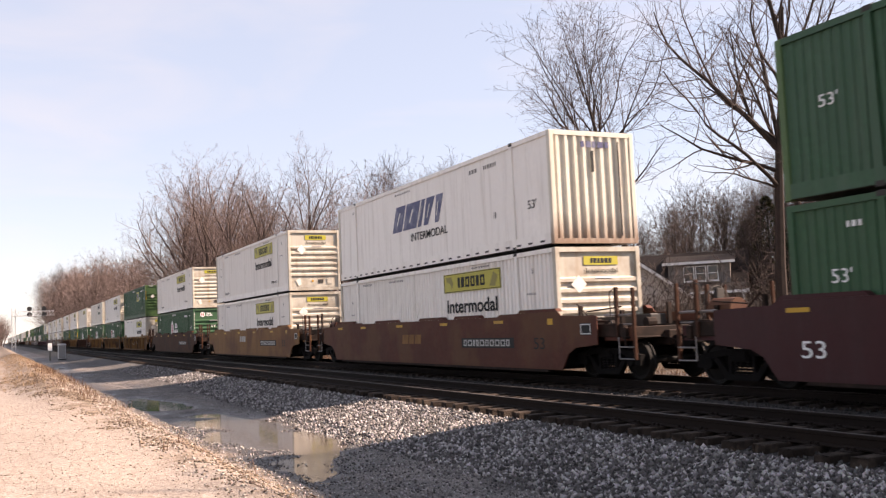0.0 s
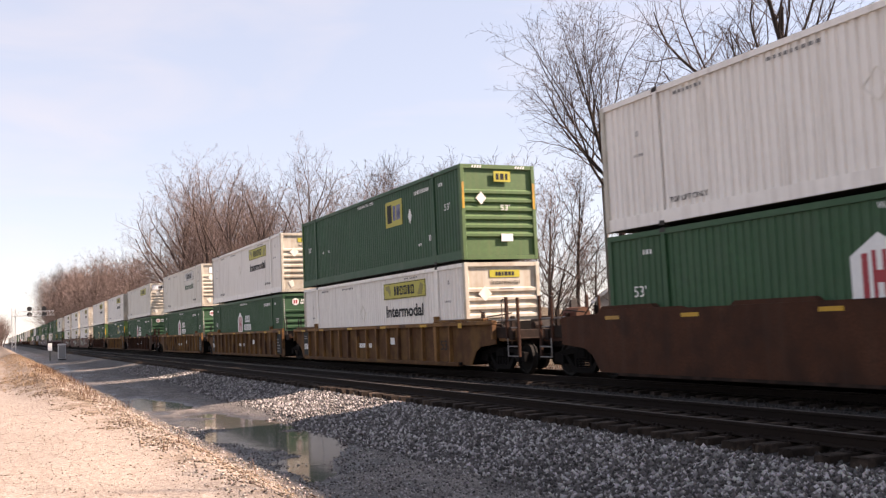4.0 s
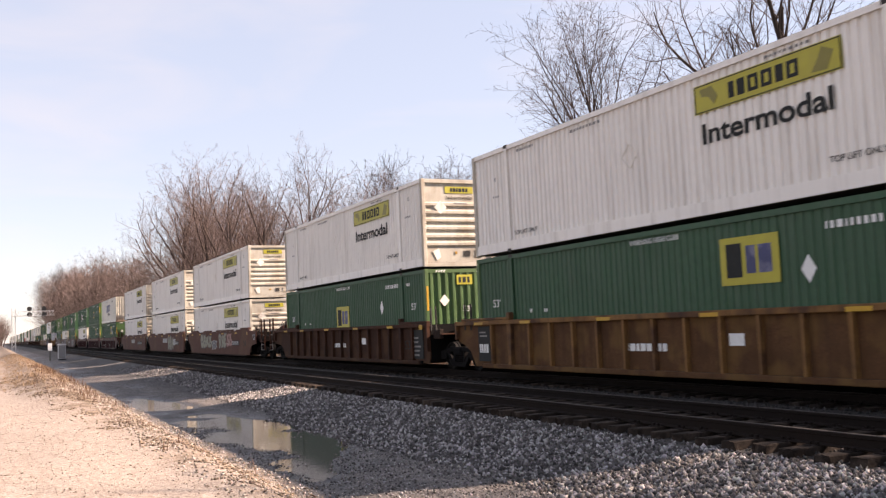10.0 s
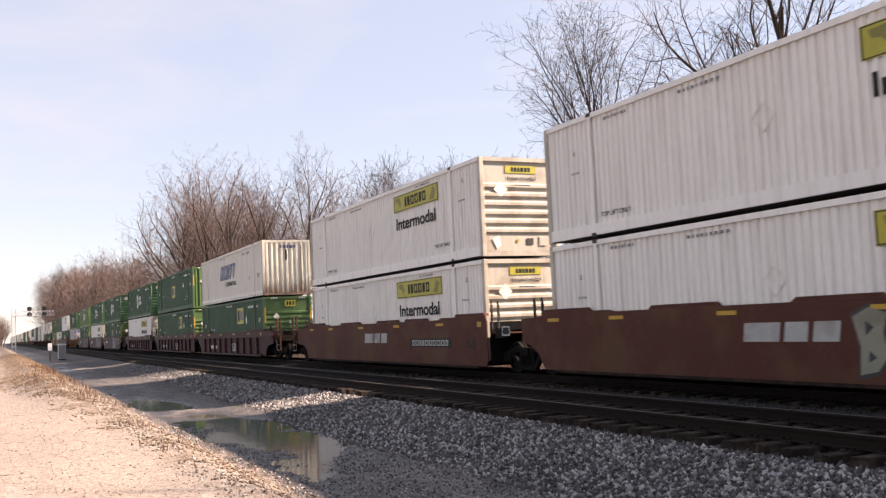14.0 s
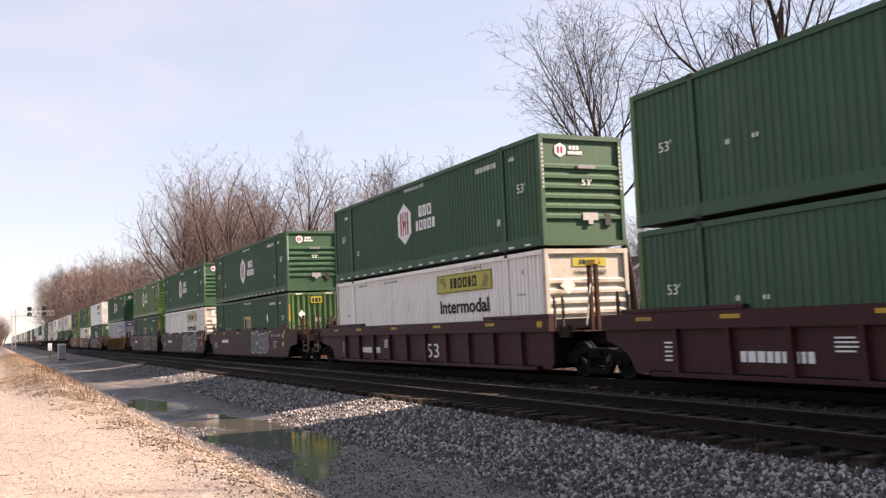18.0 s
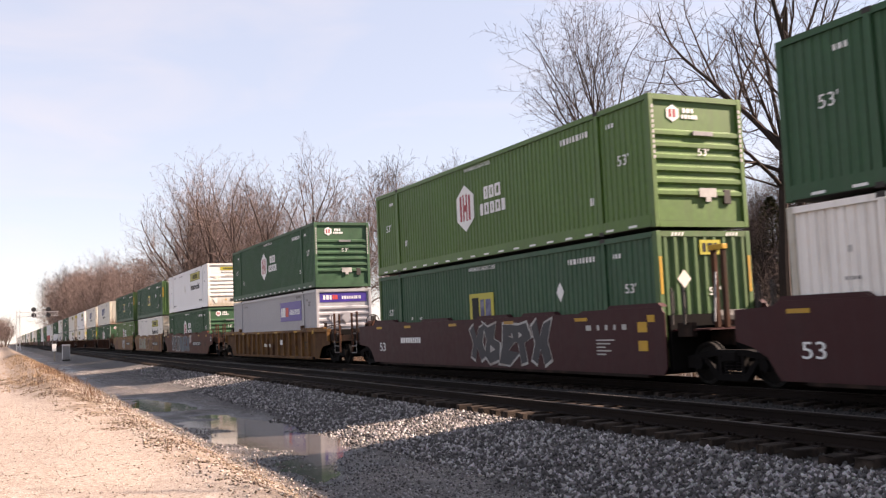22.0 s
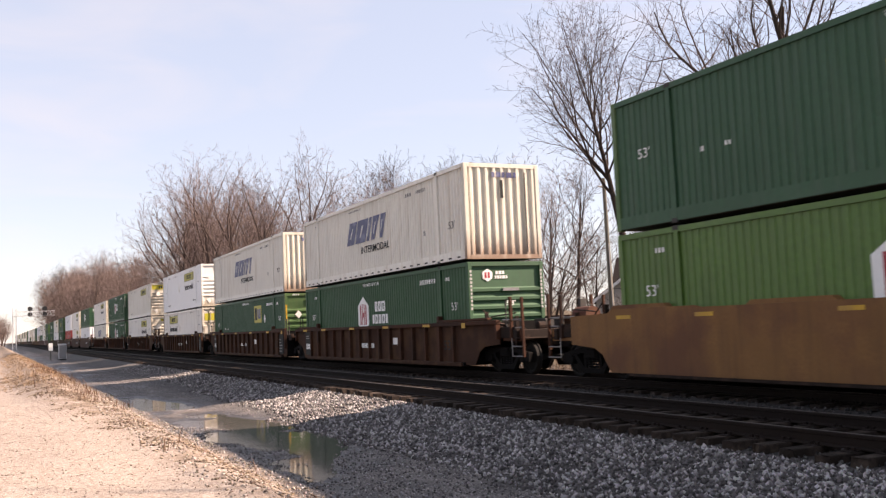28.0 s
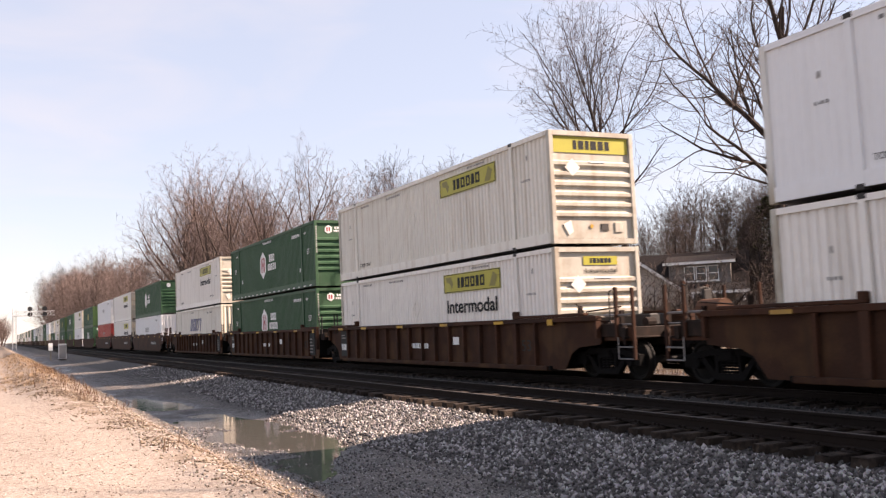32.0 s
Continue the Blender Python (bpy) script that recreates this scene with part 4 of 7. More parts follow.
def end_gear(w, x0, sign, coupled, paint):
    """What lies beyond a well's end: platform, sill, stanchions, and coupler or joint. sign = 1 at the leading end."""
    def X(a):
        return x0 + sign * a

    def bx(a, b, *r, bevel=0.0):
        return boxed(min(X(a), X(b)), max(X(a), X(b)), *r, bevel=bevel)
    reach = 2.95 if coupled else 1.25
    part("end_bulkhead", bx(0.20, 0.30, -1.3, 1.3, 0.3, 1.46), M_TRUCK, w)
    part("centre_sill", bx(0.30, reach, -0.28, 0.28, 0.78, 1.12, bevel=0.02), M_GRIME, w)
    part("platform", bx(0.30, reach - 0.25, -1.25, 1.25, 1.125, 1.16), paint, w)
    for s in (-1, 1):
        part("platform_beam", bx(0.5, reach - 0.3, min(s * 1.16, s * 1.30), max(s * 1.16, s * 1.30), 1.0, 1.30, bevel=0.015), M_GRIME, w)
    if coupled:
        part("end_sill", bx(2.65, 2.80, -1.35, 1.35, 0.95, 1.22, bevel=0.015), M_GRIME, w)
        rig = rail_pipe([(X(2.84), -1.40, 0.80), (X(2.84), -1.40, 1.0), (X(2.84), -0.35, 0.98), (X(3.25), -0.2, 0.86)], 0.02)
        for a, b, yy, z in ((0.35, 2.6, -0.95, 1.24), (0.35, 1.9, -1.08, 1.36), (0.8, 2.75, 0.5, 1.22)):
            cyl(rig, (X(a), yy, z), (X(b), yy, z), 0.026, 6)
        for a, yy, z in ((0.75, -1.15, 1.75), (1.15, -1.12, 1.52), (2.2, -1.0, 1.6), (1.5, 0.9, 1.75)):
            box(rig, min(X(a), X(a + 0.07)), max(X(a), X(a + 0.07)), yy - 0.05, yy + 0.05, 1.16, z)
        for a, yy, z, r in ((1.0, -0.85, 1.32, 0.10), (1.75, -1.0, 1.30, 0.08), (2.2, -0.2, 1.30, 0.12)):
            cyl(rig, (X(a), yy - 0.12, z), (X(a), yy + 0.12, z), r, 10)
        cyl(rig, (X(1.15), -1.22, 1.6), (X(2.3), -1.05, 1.68), 0.018, 5)
        cyl(rig, (X(0.78), -1.25, 1.8), (X(1.6), -1.2, 1.2), 0.018, 5)
        part("brake_rigging", rig, M_GRIME, w)["kind"] = "stuff"
        bm = bmesh.new()
        bx_pts = [(X(2.9), 0.72), (X(3.45), 0.72), (X(3.5), 0.80), (X(3.66), 0.84), (X(3.66), 1.02), (X(2.9), 1.0)]
        extrude_profile(bm, bx_pts, "y", -0.14, 0.14)
        part("coupler", bm, M_TRUCK, w)
        part("hose", rail_pipe([(X(2.8), 0.3, 0.9), (X(3.1), 0.32, 0.55), (X(3.5), 0.25, 0.42)], 0.03), M_TRUCK, w)
        for s in (-1, 1):
            post = part("stanchion", bx(2.42, 2.50, min(s * 1.27, s * 1.35), max(s * 1.27, s * 1.35), 0.98, 2.12, bevel=0.008), M_BROWN, w)
            part("grab_loop", rail_pipe([(X(2.38), s * 1.37, 1.30), (X(2.30), s * 1.37, 1.34), (X(2.30), s * 1.37, 2.02), (X(2.42), s * 1.37, 2.06)], 0.016), M_CAST, post)
            part("stanchion", bx(3.03, 3.10, min(s * 1.27, s * 1.34), max(s * 1.27, s * 1.34), 0.50, 2.08, bevel=0.008), M_BROWN, w)
            part("grab_rail", rail_pipe([(X(1.95), s * 1.28, 1.49), (X(3.06), s * 1.28, 1.49)], 0.028), M_STEEL, w)
            part("grab_rail", rail_pipe([(X(2.46), s * 1.28, 1.28), (X(3.06), s * 1.28, 1.28)], 0.018), M_STEEL, w)
            part("step", rail_pipe([(X(2.52), s * 1.34, 1.0), (X(2.52), s * 1.34, 0.52), (X(3.06), s * 1.34, 0.52)], 0.015), M_STEEL, w)
            part("step", rail_pipe([(X(2.52), s * 1.34, 0.78), (X(3.06), s * 1.34, 0.78)], 0.018), M_STEEL, w)
            part("side_panel", bx(1.88, 3.0, min(s * 1.22, s * 1.26), max(s * 1.22, s * 1.26), 0.92, 1.22), paint, w)
        part("cross_walk", bx(1.6, 2.2, -1.2, 1.2, 1.162, 1.20), M_CAST, w)
        if sign < 0:
            bm = bmesh.new()
            n = 20
            for i in range(n):
                a, b = 6.28319 * i / n, 6.28319 * (i + 1) / n
                cyl(bm, (X(2.72), -0.55 + 0.27 * math.cos(a), 1.72 + 0.27 * math.sin(a)), (X(2.72), -0.55 + 0.27 * math.cos(b), 1.72 + 0.27 * math.sin(b)), 0.018, 5)
            for i in range(5):
                a = 1.2566 * i
                cyl(bm, (X(2.72), -0.55, 1.72), (X(2.72), -0.55 + 0.27 * math.cos(a), 1.72 + 0.27 * math.sin(a)), 0.014, 4)
            part("brake_wheel", bm, M_CAST, w)
            part("brake_stand", bx(2.60, 2.70, -0.65, -0.45, 1.16, 1.95, bevel=0.01), M_CAST, w)
            part("brake_reservoir", cyl(bmesh.new(), (X(1.9), -0.75, 1.52), (X(2.55), -0.75, 1.52), 0.22, 16), M_RUSTRED, w, "brown brake air tank")
            part("tank_bracket", bx(2.0, 2.45, -0.95, -0.55, 1.16, 1.34), M_CAST, w)
        else:
            part("valve_box", bx(0.9, 1.5, 0.35, 0.85, 1.165, 1.50, bevel=0.03), M_CAST, w)
    else:
        part("joint_casting", prism([(X(1.1), -0.32), (X(1.75), -0.16), (X(1.75), 0.16), (X(1.1), 0.32)], "z", 0.72, 1.0), M_TRUCK, w)
        for a in (0.42, 0.80):
            part("stanchion", rail_pipe([(X(a), -1.34, 1.25), (X(a), -1.34, 2.02)], 0.028), M_CAST, w)
            part("grab_loop", rail_pipe([(X(a), -1.36, 1.95), (X(a) + 0.1, -1.36, 1.92), (X(a) + 0.1, -1.36, 1.5), (X(a), -1.36, 1.45)], 0.014), M_CAST, w)
        if paint is M_MAROON and sign > 0:
            for a in (0.85, 1.12):
                part("brake_post", bx(a, a + 0.10, -0.62, -0.52, 1.16, 2.75, bevel=0.01), M_BROWN, w)
            part("post_cap", bx(0.83, 1.24, -0.64, -0.50, 2.752, 2.86, bevel=0.01), M_YMARK, w)
            part("brake_rod", rail_pipe([(X(0.95), -0.6, 2.3), (X(1.3), -1.0, 1.3)], 0.02), M_STEEL, w)
        part("cylinder", cyl(bmesh.new(), (X(0.55), -0.3, 1.36), (X(0.55), 0.5, 1.36), 0.17, 12), M_CAST, w)


WELL_PAINTS = {"tan": (M_TAN, "tan"), "brown": (M_BROWN, "brown"), "red": (M_RUSTRED, "rust-red"), "maroon": (M_MAROON, "maroon")}
WELLS = {}


WELL_FAR = {"side_plate", "top_chord", "bottom_chord", "upper_band", "end_cap", "bottom_flange", "well_floor", "platform", "truck", "wheelset"}


def well(kind, colour, lead, rear, u, far=False):
    key = (kind, colour, lead, rear, far)
    m = pose(u, TRACK_Y, 0)
    if key in WELLS:
        w = copy_thing(WELLS[key], m)
    elif far and key[:4] + (False,) in WELLS:
        w = WELLS[key] = lighten(copy_thing(WELLS[key[:4] + (False,)], m), WELL_FAR)
    else:
        paint, word = WELL_PAINTS[colour]
        paint = M_TAN_S if (kind, colour) == ("smooth", "tan") else paint
        look_of = {"smooth": "smooth-sided", "ribbed": "ribbed-side", "band": "ribbed-side banded"}[kind]
        w = WELLS[key] = thing("well_car", "weathered %s %s steel well car on rails" % (word, look_of), "rail wagon", m)
        for s in (-1, 1):
            for nm, bm in side_wall(kind, s, lead, rear):
                # plates behind the ribs get the colour with recess shade painted in
                plate = M_PLATE_TAN if colour == "tan" else M_PLATE
                part(nm, bm, plate if kind == "ribbed" and nm in ("side_plate", "bottom_chord") else M_GRIME if nm == "bottom_flange" else paint, w)
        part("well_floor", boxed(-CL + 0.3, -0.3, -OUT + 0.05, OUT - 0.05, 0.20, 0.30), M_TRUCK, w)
        end_gear(w, 0.0, 1, lead == "C", paint)
        end_gear(w, -CL, -1, rear == "C", paint)
        truck(w, 1.72 if lead == "A" else 1.62)
        if rear == "C":
            truck(w, -CL - 1.62)
        y = -OUT - 0.001
        # yellow reflectors, small stencils
        zt = {"smooth": 1.42, "ribbed": 1.40, "band": 1.36}[kind]
        for d in (0.15, 2.8, 6.3, 9.8, 13.3, 15.9):
            hgt = 0.10 if d > 1 else 0.17
            part("reflector", boxed(-d - (0.26 if d > 1 else 0.12), -d + (0.26 if d > 1 else 0.12), y - 0.006, y, zt - hgt + 0.08, zt + 0.06), M_YMARK, w, "yellow reflector")
        if kind == "ribbed":
            yy = -OUT + 0.113
            lettering("length_mark", "53", 0.42, M_INK, w, pose(-1.80, yy, 0.66, 90, 0, 0), 0.5)
            if lead == "A":
                part("data_board", boxed(-1.0, -0.2, yy - 0.03, yy - 0.002, 0.36, 1.30), M_INK, w, "black data board")
                part("data_stencil", bars_lines(-0.9, -0.35, 0.45, 1.15, 5, yy - 0.03), M_FADED, w)
            if rear == "A":
                part("data_board", boxed(-CL + 0.05, -CL + 0.75, yy - 0.03, yy - 0.002, 0.36, 1.34), M_INK, w, "black data board")
                part("data_stencil", hollow_bars(bmesh.new(), -CL + 0.13, -CL + 0.68, 0.60, 0.84, 4, yy - 0.03, 0.3), M_WLET, w)
                part("data_stencil", bars_lines(-CL + 0.14, -CL + 0.64, 1.05, 1.25, 2, yy - 0.03), M_FADED, w)
            part("mark_panel", boxed(-5.9, -5.5, yy - 0.006, yy - 0.002, 0.82, 1.05), M_WLET, w)
            part("reporting_mark", bars(bmesh.new(), -9.2, -7.7, 0.70, 0.86, 8, yy - 0.002), M_WLET, w)
        elif kind == "smooth":
            if colour == "maroon":
                lettering("length_mark", "53", 0.42, M_WLET, w, pose(-15.9, y - 0.001, 0.62, 90, 0, 0), 0.55)
                part("reporting_mark", bars(bmesh.new(), -13.9, -12.2, 0.90, 1.08, 9, y), M_WLET, w)
                part("data_stencil", bars_lines(-2.2, -1.5, 0.62, 1.02, 5, y), M_STENCIL, w)
                part("data_stencil", bars(bmesh.new(), -2.6, -0.8, 1.18, 1.30, 5, y, 0, 0.6), M_STENCIL, w)
                for z in (0.72, 1.12):
                    part("reflector", boxed(-0.62, -0.30, y - 0.006, y, z, z + 0.22), M_YMARK, w, "yellow reflector")
            else:
                lettering("length_mark", "53", 0.42, M_INK, w, pose(-1.0, y - 0.001, 0.72, 90, 0, 0), 0.55)
                part("mark_plate", boxed(-5.1, -2.0, y - 0.003, y, 0.74, 1.02), M_INK, w, "black number plate")
                part("reporting_mark", hollow_bars(bmesh.new(), -4.95, -2.15, 0.79, 0.97, 10, y - 0.003, 0.3), M_STENCIL, w)
                part("warning_plate", boxed(1.18, 1.62, y - 0.006, y, 1.06, 1.34), M_INK, w, "black warning plate")
                part("plate_border", bars_frame(1.20, 1.60, 1.08, 1.32, 0.02, y - 0.006), M_WLET, w)
        else:
            lettering("length_mark", "53", 0.62, M_WLET, w, pose(-7.4, -OUT + 0.111, 0.42, 90, 0, 0), 0.95)
            part("reporting_mark", bars(bmesh.new(), -13.2, -11.4, 0.52, 0.72, 9, -OUT + 0.113), M_WLET, w)
            part("data_stencil", bars_lines(-11.0, -10.3, 0.72, 1.02, 4, -OUT + 0.113), M_WLET, w)
            part("data_stencil", bars_lines(-15.4, -14.9, 0.5, 0.95, 5, -OUT + 0.113), M_WLET, w)
    tagged(w, group="well cars of the train")
    MOVERS.append((w, u, 0.0))
    return w


def bars_frame(x0, x1, z0, z1, t, y):
    bm = bmesh.new()
    for a, b, c, d in ((x0, x1, z0, z0 + t), (x0, x1, z1 - t, z1), (x0, x0 + t, z0 + t, z1 - t), (x1 - t, x1, z0 + t, z1 - t)):
        box(bm, a, b, y - 0.003, y, c, d)
    return bm


def bars_lines(x0, x1, z0, z1, n, y):
    bm = bmesh.new()
    r = random.Random(n * 7 + int(abs(x0) * 10))
    for k in range(n):
        z = z0 + (z1 - z0) * k / n
        box(bm, x0, x0 + (x1 - x0) * r.uniform(0.5, 1), y - 0.003, y, z, z + (z1 - z0) / n * 0.4)
    return bm


def stroke(bm, p, q, w0, w1, y0, y1):
    d = Vector((q[0] - p[0], q[1] - p[1]))
    d = d.normalized() if d.length > 1e-6 else Vector((1, 0))
    n = Vector((-d.y, d.x))
    e = d * w0 * 0.8
    pts = [(p[0] - e.x + n.x * w0, p[1] - e.y + n.y * w0), (p[0] - e.x - n.x * w0, p[1] - e.y - n.y * w0), (q[0] + e.x - n.x * w1, q[1] + e.y - n.y * w1), (q[0] + e.x + n.x * w1, q[1] + e.y + n.y * w1)]
    extrude_profile(bm, pts, "y", y0, y1)


def graffiti(w, d0, d1, z0, z1, fill, edge, seed, n=5):
    """A row of sprayed fat shapes, each a pale body with dark slits over a darker outline, on a well's side."""
    r = random.Random(seed)
    y = -OUT - 0.002
    z0, z1 = max(z0, 0.30), min(z1, 1.50)
    step, hgt = (d0 - d1) / n, z1 - z0
    if hgt < 0.45:  # a small faded emblem of plain blocks
        part("emblem", bars(bmesh.new(), -d0, -d1, z0, z1, n, y, 0.06, 0.15), fill, w)["kind"] = "stuff"
        return
    for k in range(n):
        shape = SPRAY[r.randrange(len(SPRAY))]
        x0, wide, lean = -d0 + (k + 0.02) * step, step * r.uniform(0.98, 1.12), r.uniform(-0.16, 0.22)
        foot, top = z0 + r.uniform(0, 0.10) * hgt, z1 - r.uniform(0, 0.14) * hgt

        def laid(pts, grow_by=0.0):
            out = []
            for px, pz in pts:
                px, pz = 0.5 + (px - 0.5) * (1 + grow_by), 0.5 + (pz - 0.5) * (1 + grow_by * 0.9)
                z = foot + (top - foot) * pz
                out.append((x0 + wide * px + lean * (z - foot), min(max(z, 0.26), 1.56)))
            return out
        g = 0.0006 * (k % 3)
        part("spray_outline", prism(laid(shape[0], 0.14), "y", y - 0.003 - g, y), edge, w)
        part("spray_fill", prism(laid(shape[0]), "y", y - 0.006 - g, y - 0.0035 - g), fill, w)
        for slit in shape[1:]:
            part("spray_slit", prism(laid(slit), "y", y - 0.009 - g, y - 0.0065 - g), edge, w)


# fat sprayed shapes in a unit square, each a body and its slits
SPRAY = [
    ([(0.08, 0.0), (0.62, 0.06), (0.98, 0.3), (0.86, 0.62), (1.02, 0.9), (0.5, 1.0), (-0.04, 0.86), (0.16, 0.42)], [(0.36, 0.18), (0.62, 0.26), (0.42, 0.36)], [(0.34, 0.58), (0.6, 0.70), (0.36, 0.80)]),
    ([(0.2, 0.02), (0.84, 0.0), (1.05, 0.42), (0.78, 0.98), (0.3, 1.0), (-0.05, 0.6)], [(0.30, 0.36), (0.66, 0.40), (0.70, 0.50), (0.34, 0.56)]),
    ([(0.0, 0.1), (0.32, 0.0), (0.46, 0.34), (0.72, -0.02), (1.08, 0.12), (0.82, 0.5), (1.0, 1.0), (0.58, 0.9), (0.4, 0.62), (0.2, 1.0), (-0.1, 0.84), (0.16, 0.46)],),
    ([(0.34, -0.02), (0.72, 0.04), (0.66, 0.5), (1.1, 0.62), (0.9, 1.0), (0.3, 0.92), (-0.1, 0.98), (0.04, 0.56), (0.3, 0.5)], [(0.36, 0.62), (0.6, 0.70), (0.4, 0.78)]),
    ([(-0.05, 0.04), (0.6, 0.0), (1.12, 0.3), (0.5, 0.36), (0.92, 0.62), (0.46, 0.7), (1.04, 0.96), (0.1, 1.0), (0.12, 0.5)],),
    ([(0.0, 0.2), (0.3, 0.0), (0.9, 0.1), (1.05, 0.5), (0.7, 0.6), (0.95, 0.98), (0.4, 0.88), (0.1, 1.0), (0.24, 0.56)], [(0.38, 0.26), (0.72, 0.34), (0.44, 0.46)]),
]

M_SPRAY_W = mat("white_spray_paint", (0.37, 0.37, 0.35), 0.6, vary=0.2, scale=3, second=(0.15, 0.09, 0.07), amount=0.55)
M_SPRAY_G = mat("grey_green_spray_paint", (0.22, 0.22, 0.16), 0.6, vary=0.2, scale=3, second=(0.11, 0.07, 0.05), amount=0.55)
M_SPRAY_K = mat("black_spray_paint", (0.025, 0.025, 0.03), 0.6, vary=0.2, scale=3)
M_SPRAY_S = mat("slate_spray_paint", (0.085, 0.09, 0.10), 0.6, vary=0.2, scale=3)
M_SPRAY_B = mat("dark_blue_spray_paint", (0.022, 0.035, 0.065), 0.6, vary=0.3, scale=2, second=(0.06, 0.12, 0.13), amount=0.8, second_scale=1.4)
M_SPRAY_P = mat("pink_spray_paint", (0.30, 0.14, 0.12), 0.6, vary=0.2, scale=3)

# the consist from the first unit in view backwards: u, upper box, lower box, well side, colour, leading end, rear end
CONSIST = [
    (3.95, "E", "H", "smooth", "maroon", "C", "C"),
    (-19.8, "T", "W", "smooth", "red", "C", "C"), (-43.3, "W", "W", "smooth", "tan", "C", "C"), (-67.5, "W", "H", "smooth", "brown", "C", "C"),
    (-90.9, "G", "W", "ribbed", "tan", "C", "A"), (-110.6, "W", "H", "ribbed", "tan", "A", "A"), (-130.3, "P", "H", "ribbed", "tan", "A", "C"),
    (-153.8, "Q", "H", "ribbed", "brown", "C", "A"), (-173.6, "W", "G", "ribbed", "tan", "A", "A"), (-193.4, "W", "E", "ribbed", "brown", "A", "C"),
    (-216.8, "W", "W", "smooth", "red", "C", "A"), (-236.4, "W", "W", "smooth", "red", "A", "A"), (-256.1, "W", "W", "smooth", "red", "A", "C"),
    (-280.6, "S", "G", "band", "maroon", "C", "A"), (-299.9, "E", "G", "band", "maroon", "A", "A"), (-319.9, "H", "W", "band", "maroon", "A", "C"),
    (-343.2, "H", "E", "smooth", "maroon", "C", "A"), (-363.1, "H", "B", "smooth", "maroon", "A", "A"), (-382.9, "L", "E", "smooth", "maroon", "A", "C"),
    (-406.7, "H", "F", "ribbed", "tan", "C", "C"),
    (-430.4, "N", "H", "smooth", "red", "C", "A"), (-450.0, "E", "W", "smooth", "tan", "A", "A"), (-469.6, "E", "L", "smooth", "tan", "A", "C"),
    (-493.2, "S", "H", "ribbed", "brown", "C", "A"), (-512.8, "S", "G", "ribbed", "brown", "A", "A"), (-533.1, "N", "D", "ribbed", "brown", "A", "C"),
    (-556.5, "O", "W", "ribbed", "brown", "C", "A"), (-575.9, "H", "H", "ribbed", "brown", "A", "A"), (-595.2, "W", "S", "ribbed", "brown", "A", "C"),
    (-618.7, "H", "Y", "smooth", "brown", "C", "A"), (-638.2, "W", "W", "smooth", "brown", "A", "A"), (-657.6, "Y", "R", "smooth", "brown", "A", "C"),
]
TAIL = ["EH", "WY", "HE", "EH", "WW", "WH", "YW", "HE", "WW", "SW", "WE", "YY", "HH", "WW", "EY", "WW", "HW", "WY", "SE", "WW", "HY", "WW", "EW", "WH", "YW", "WW", "HS"]
u = -657.6
for i, (up, low) in enumerate(TAIL):
    u -= 23.5 if i % 3 == 0 else 19.6
    CONSIST.append((u, up, low, ("ribbed", "smooth", "ribbed")[i // 3 % 3], ("brown", "red", "tan")[i // 3 % 3], "CAA"[i % 3], "AAC"[i % 3]))

UNITS = []
for u, up, low, kind, colour, lead, rear in CONSIST:
    far = u < -600
    w = well(kind, colour, lead, rear, u, far)
    load(low, u, 0, far)
    load(up, u, 1, far)
    UNITS.append(w)
for o in UNITS:
    WHEELS += [c for c in o.children_recursive if c.name.startswith("wheelset")]

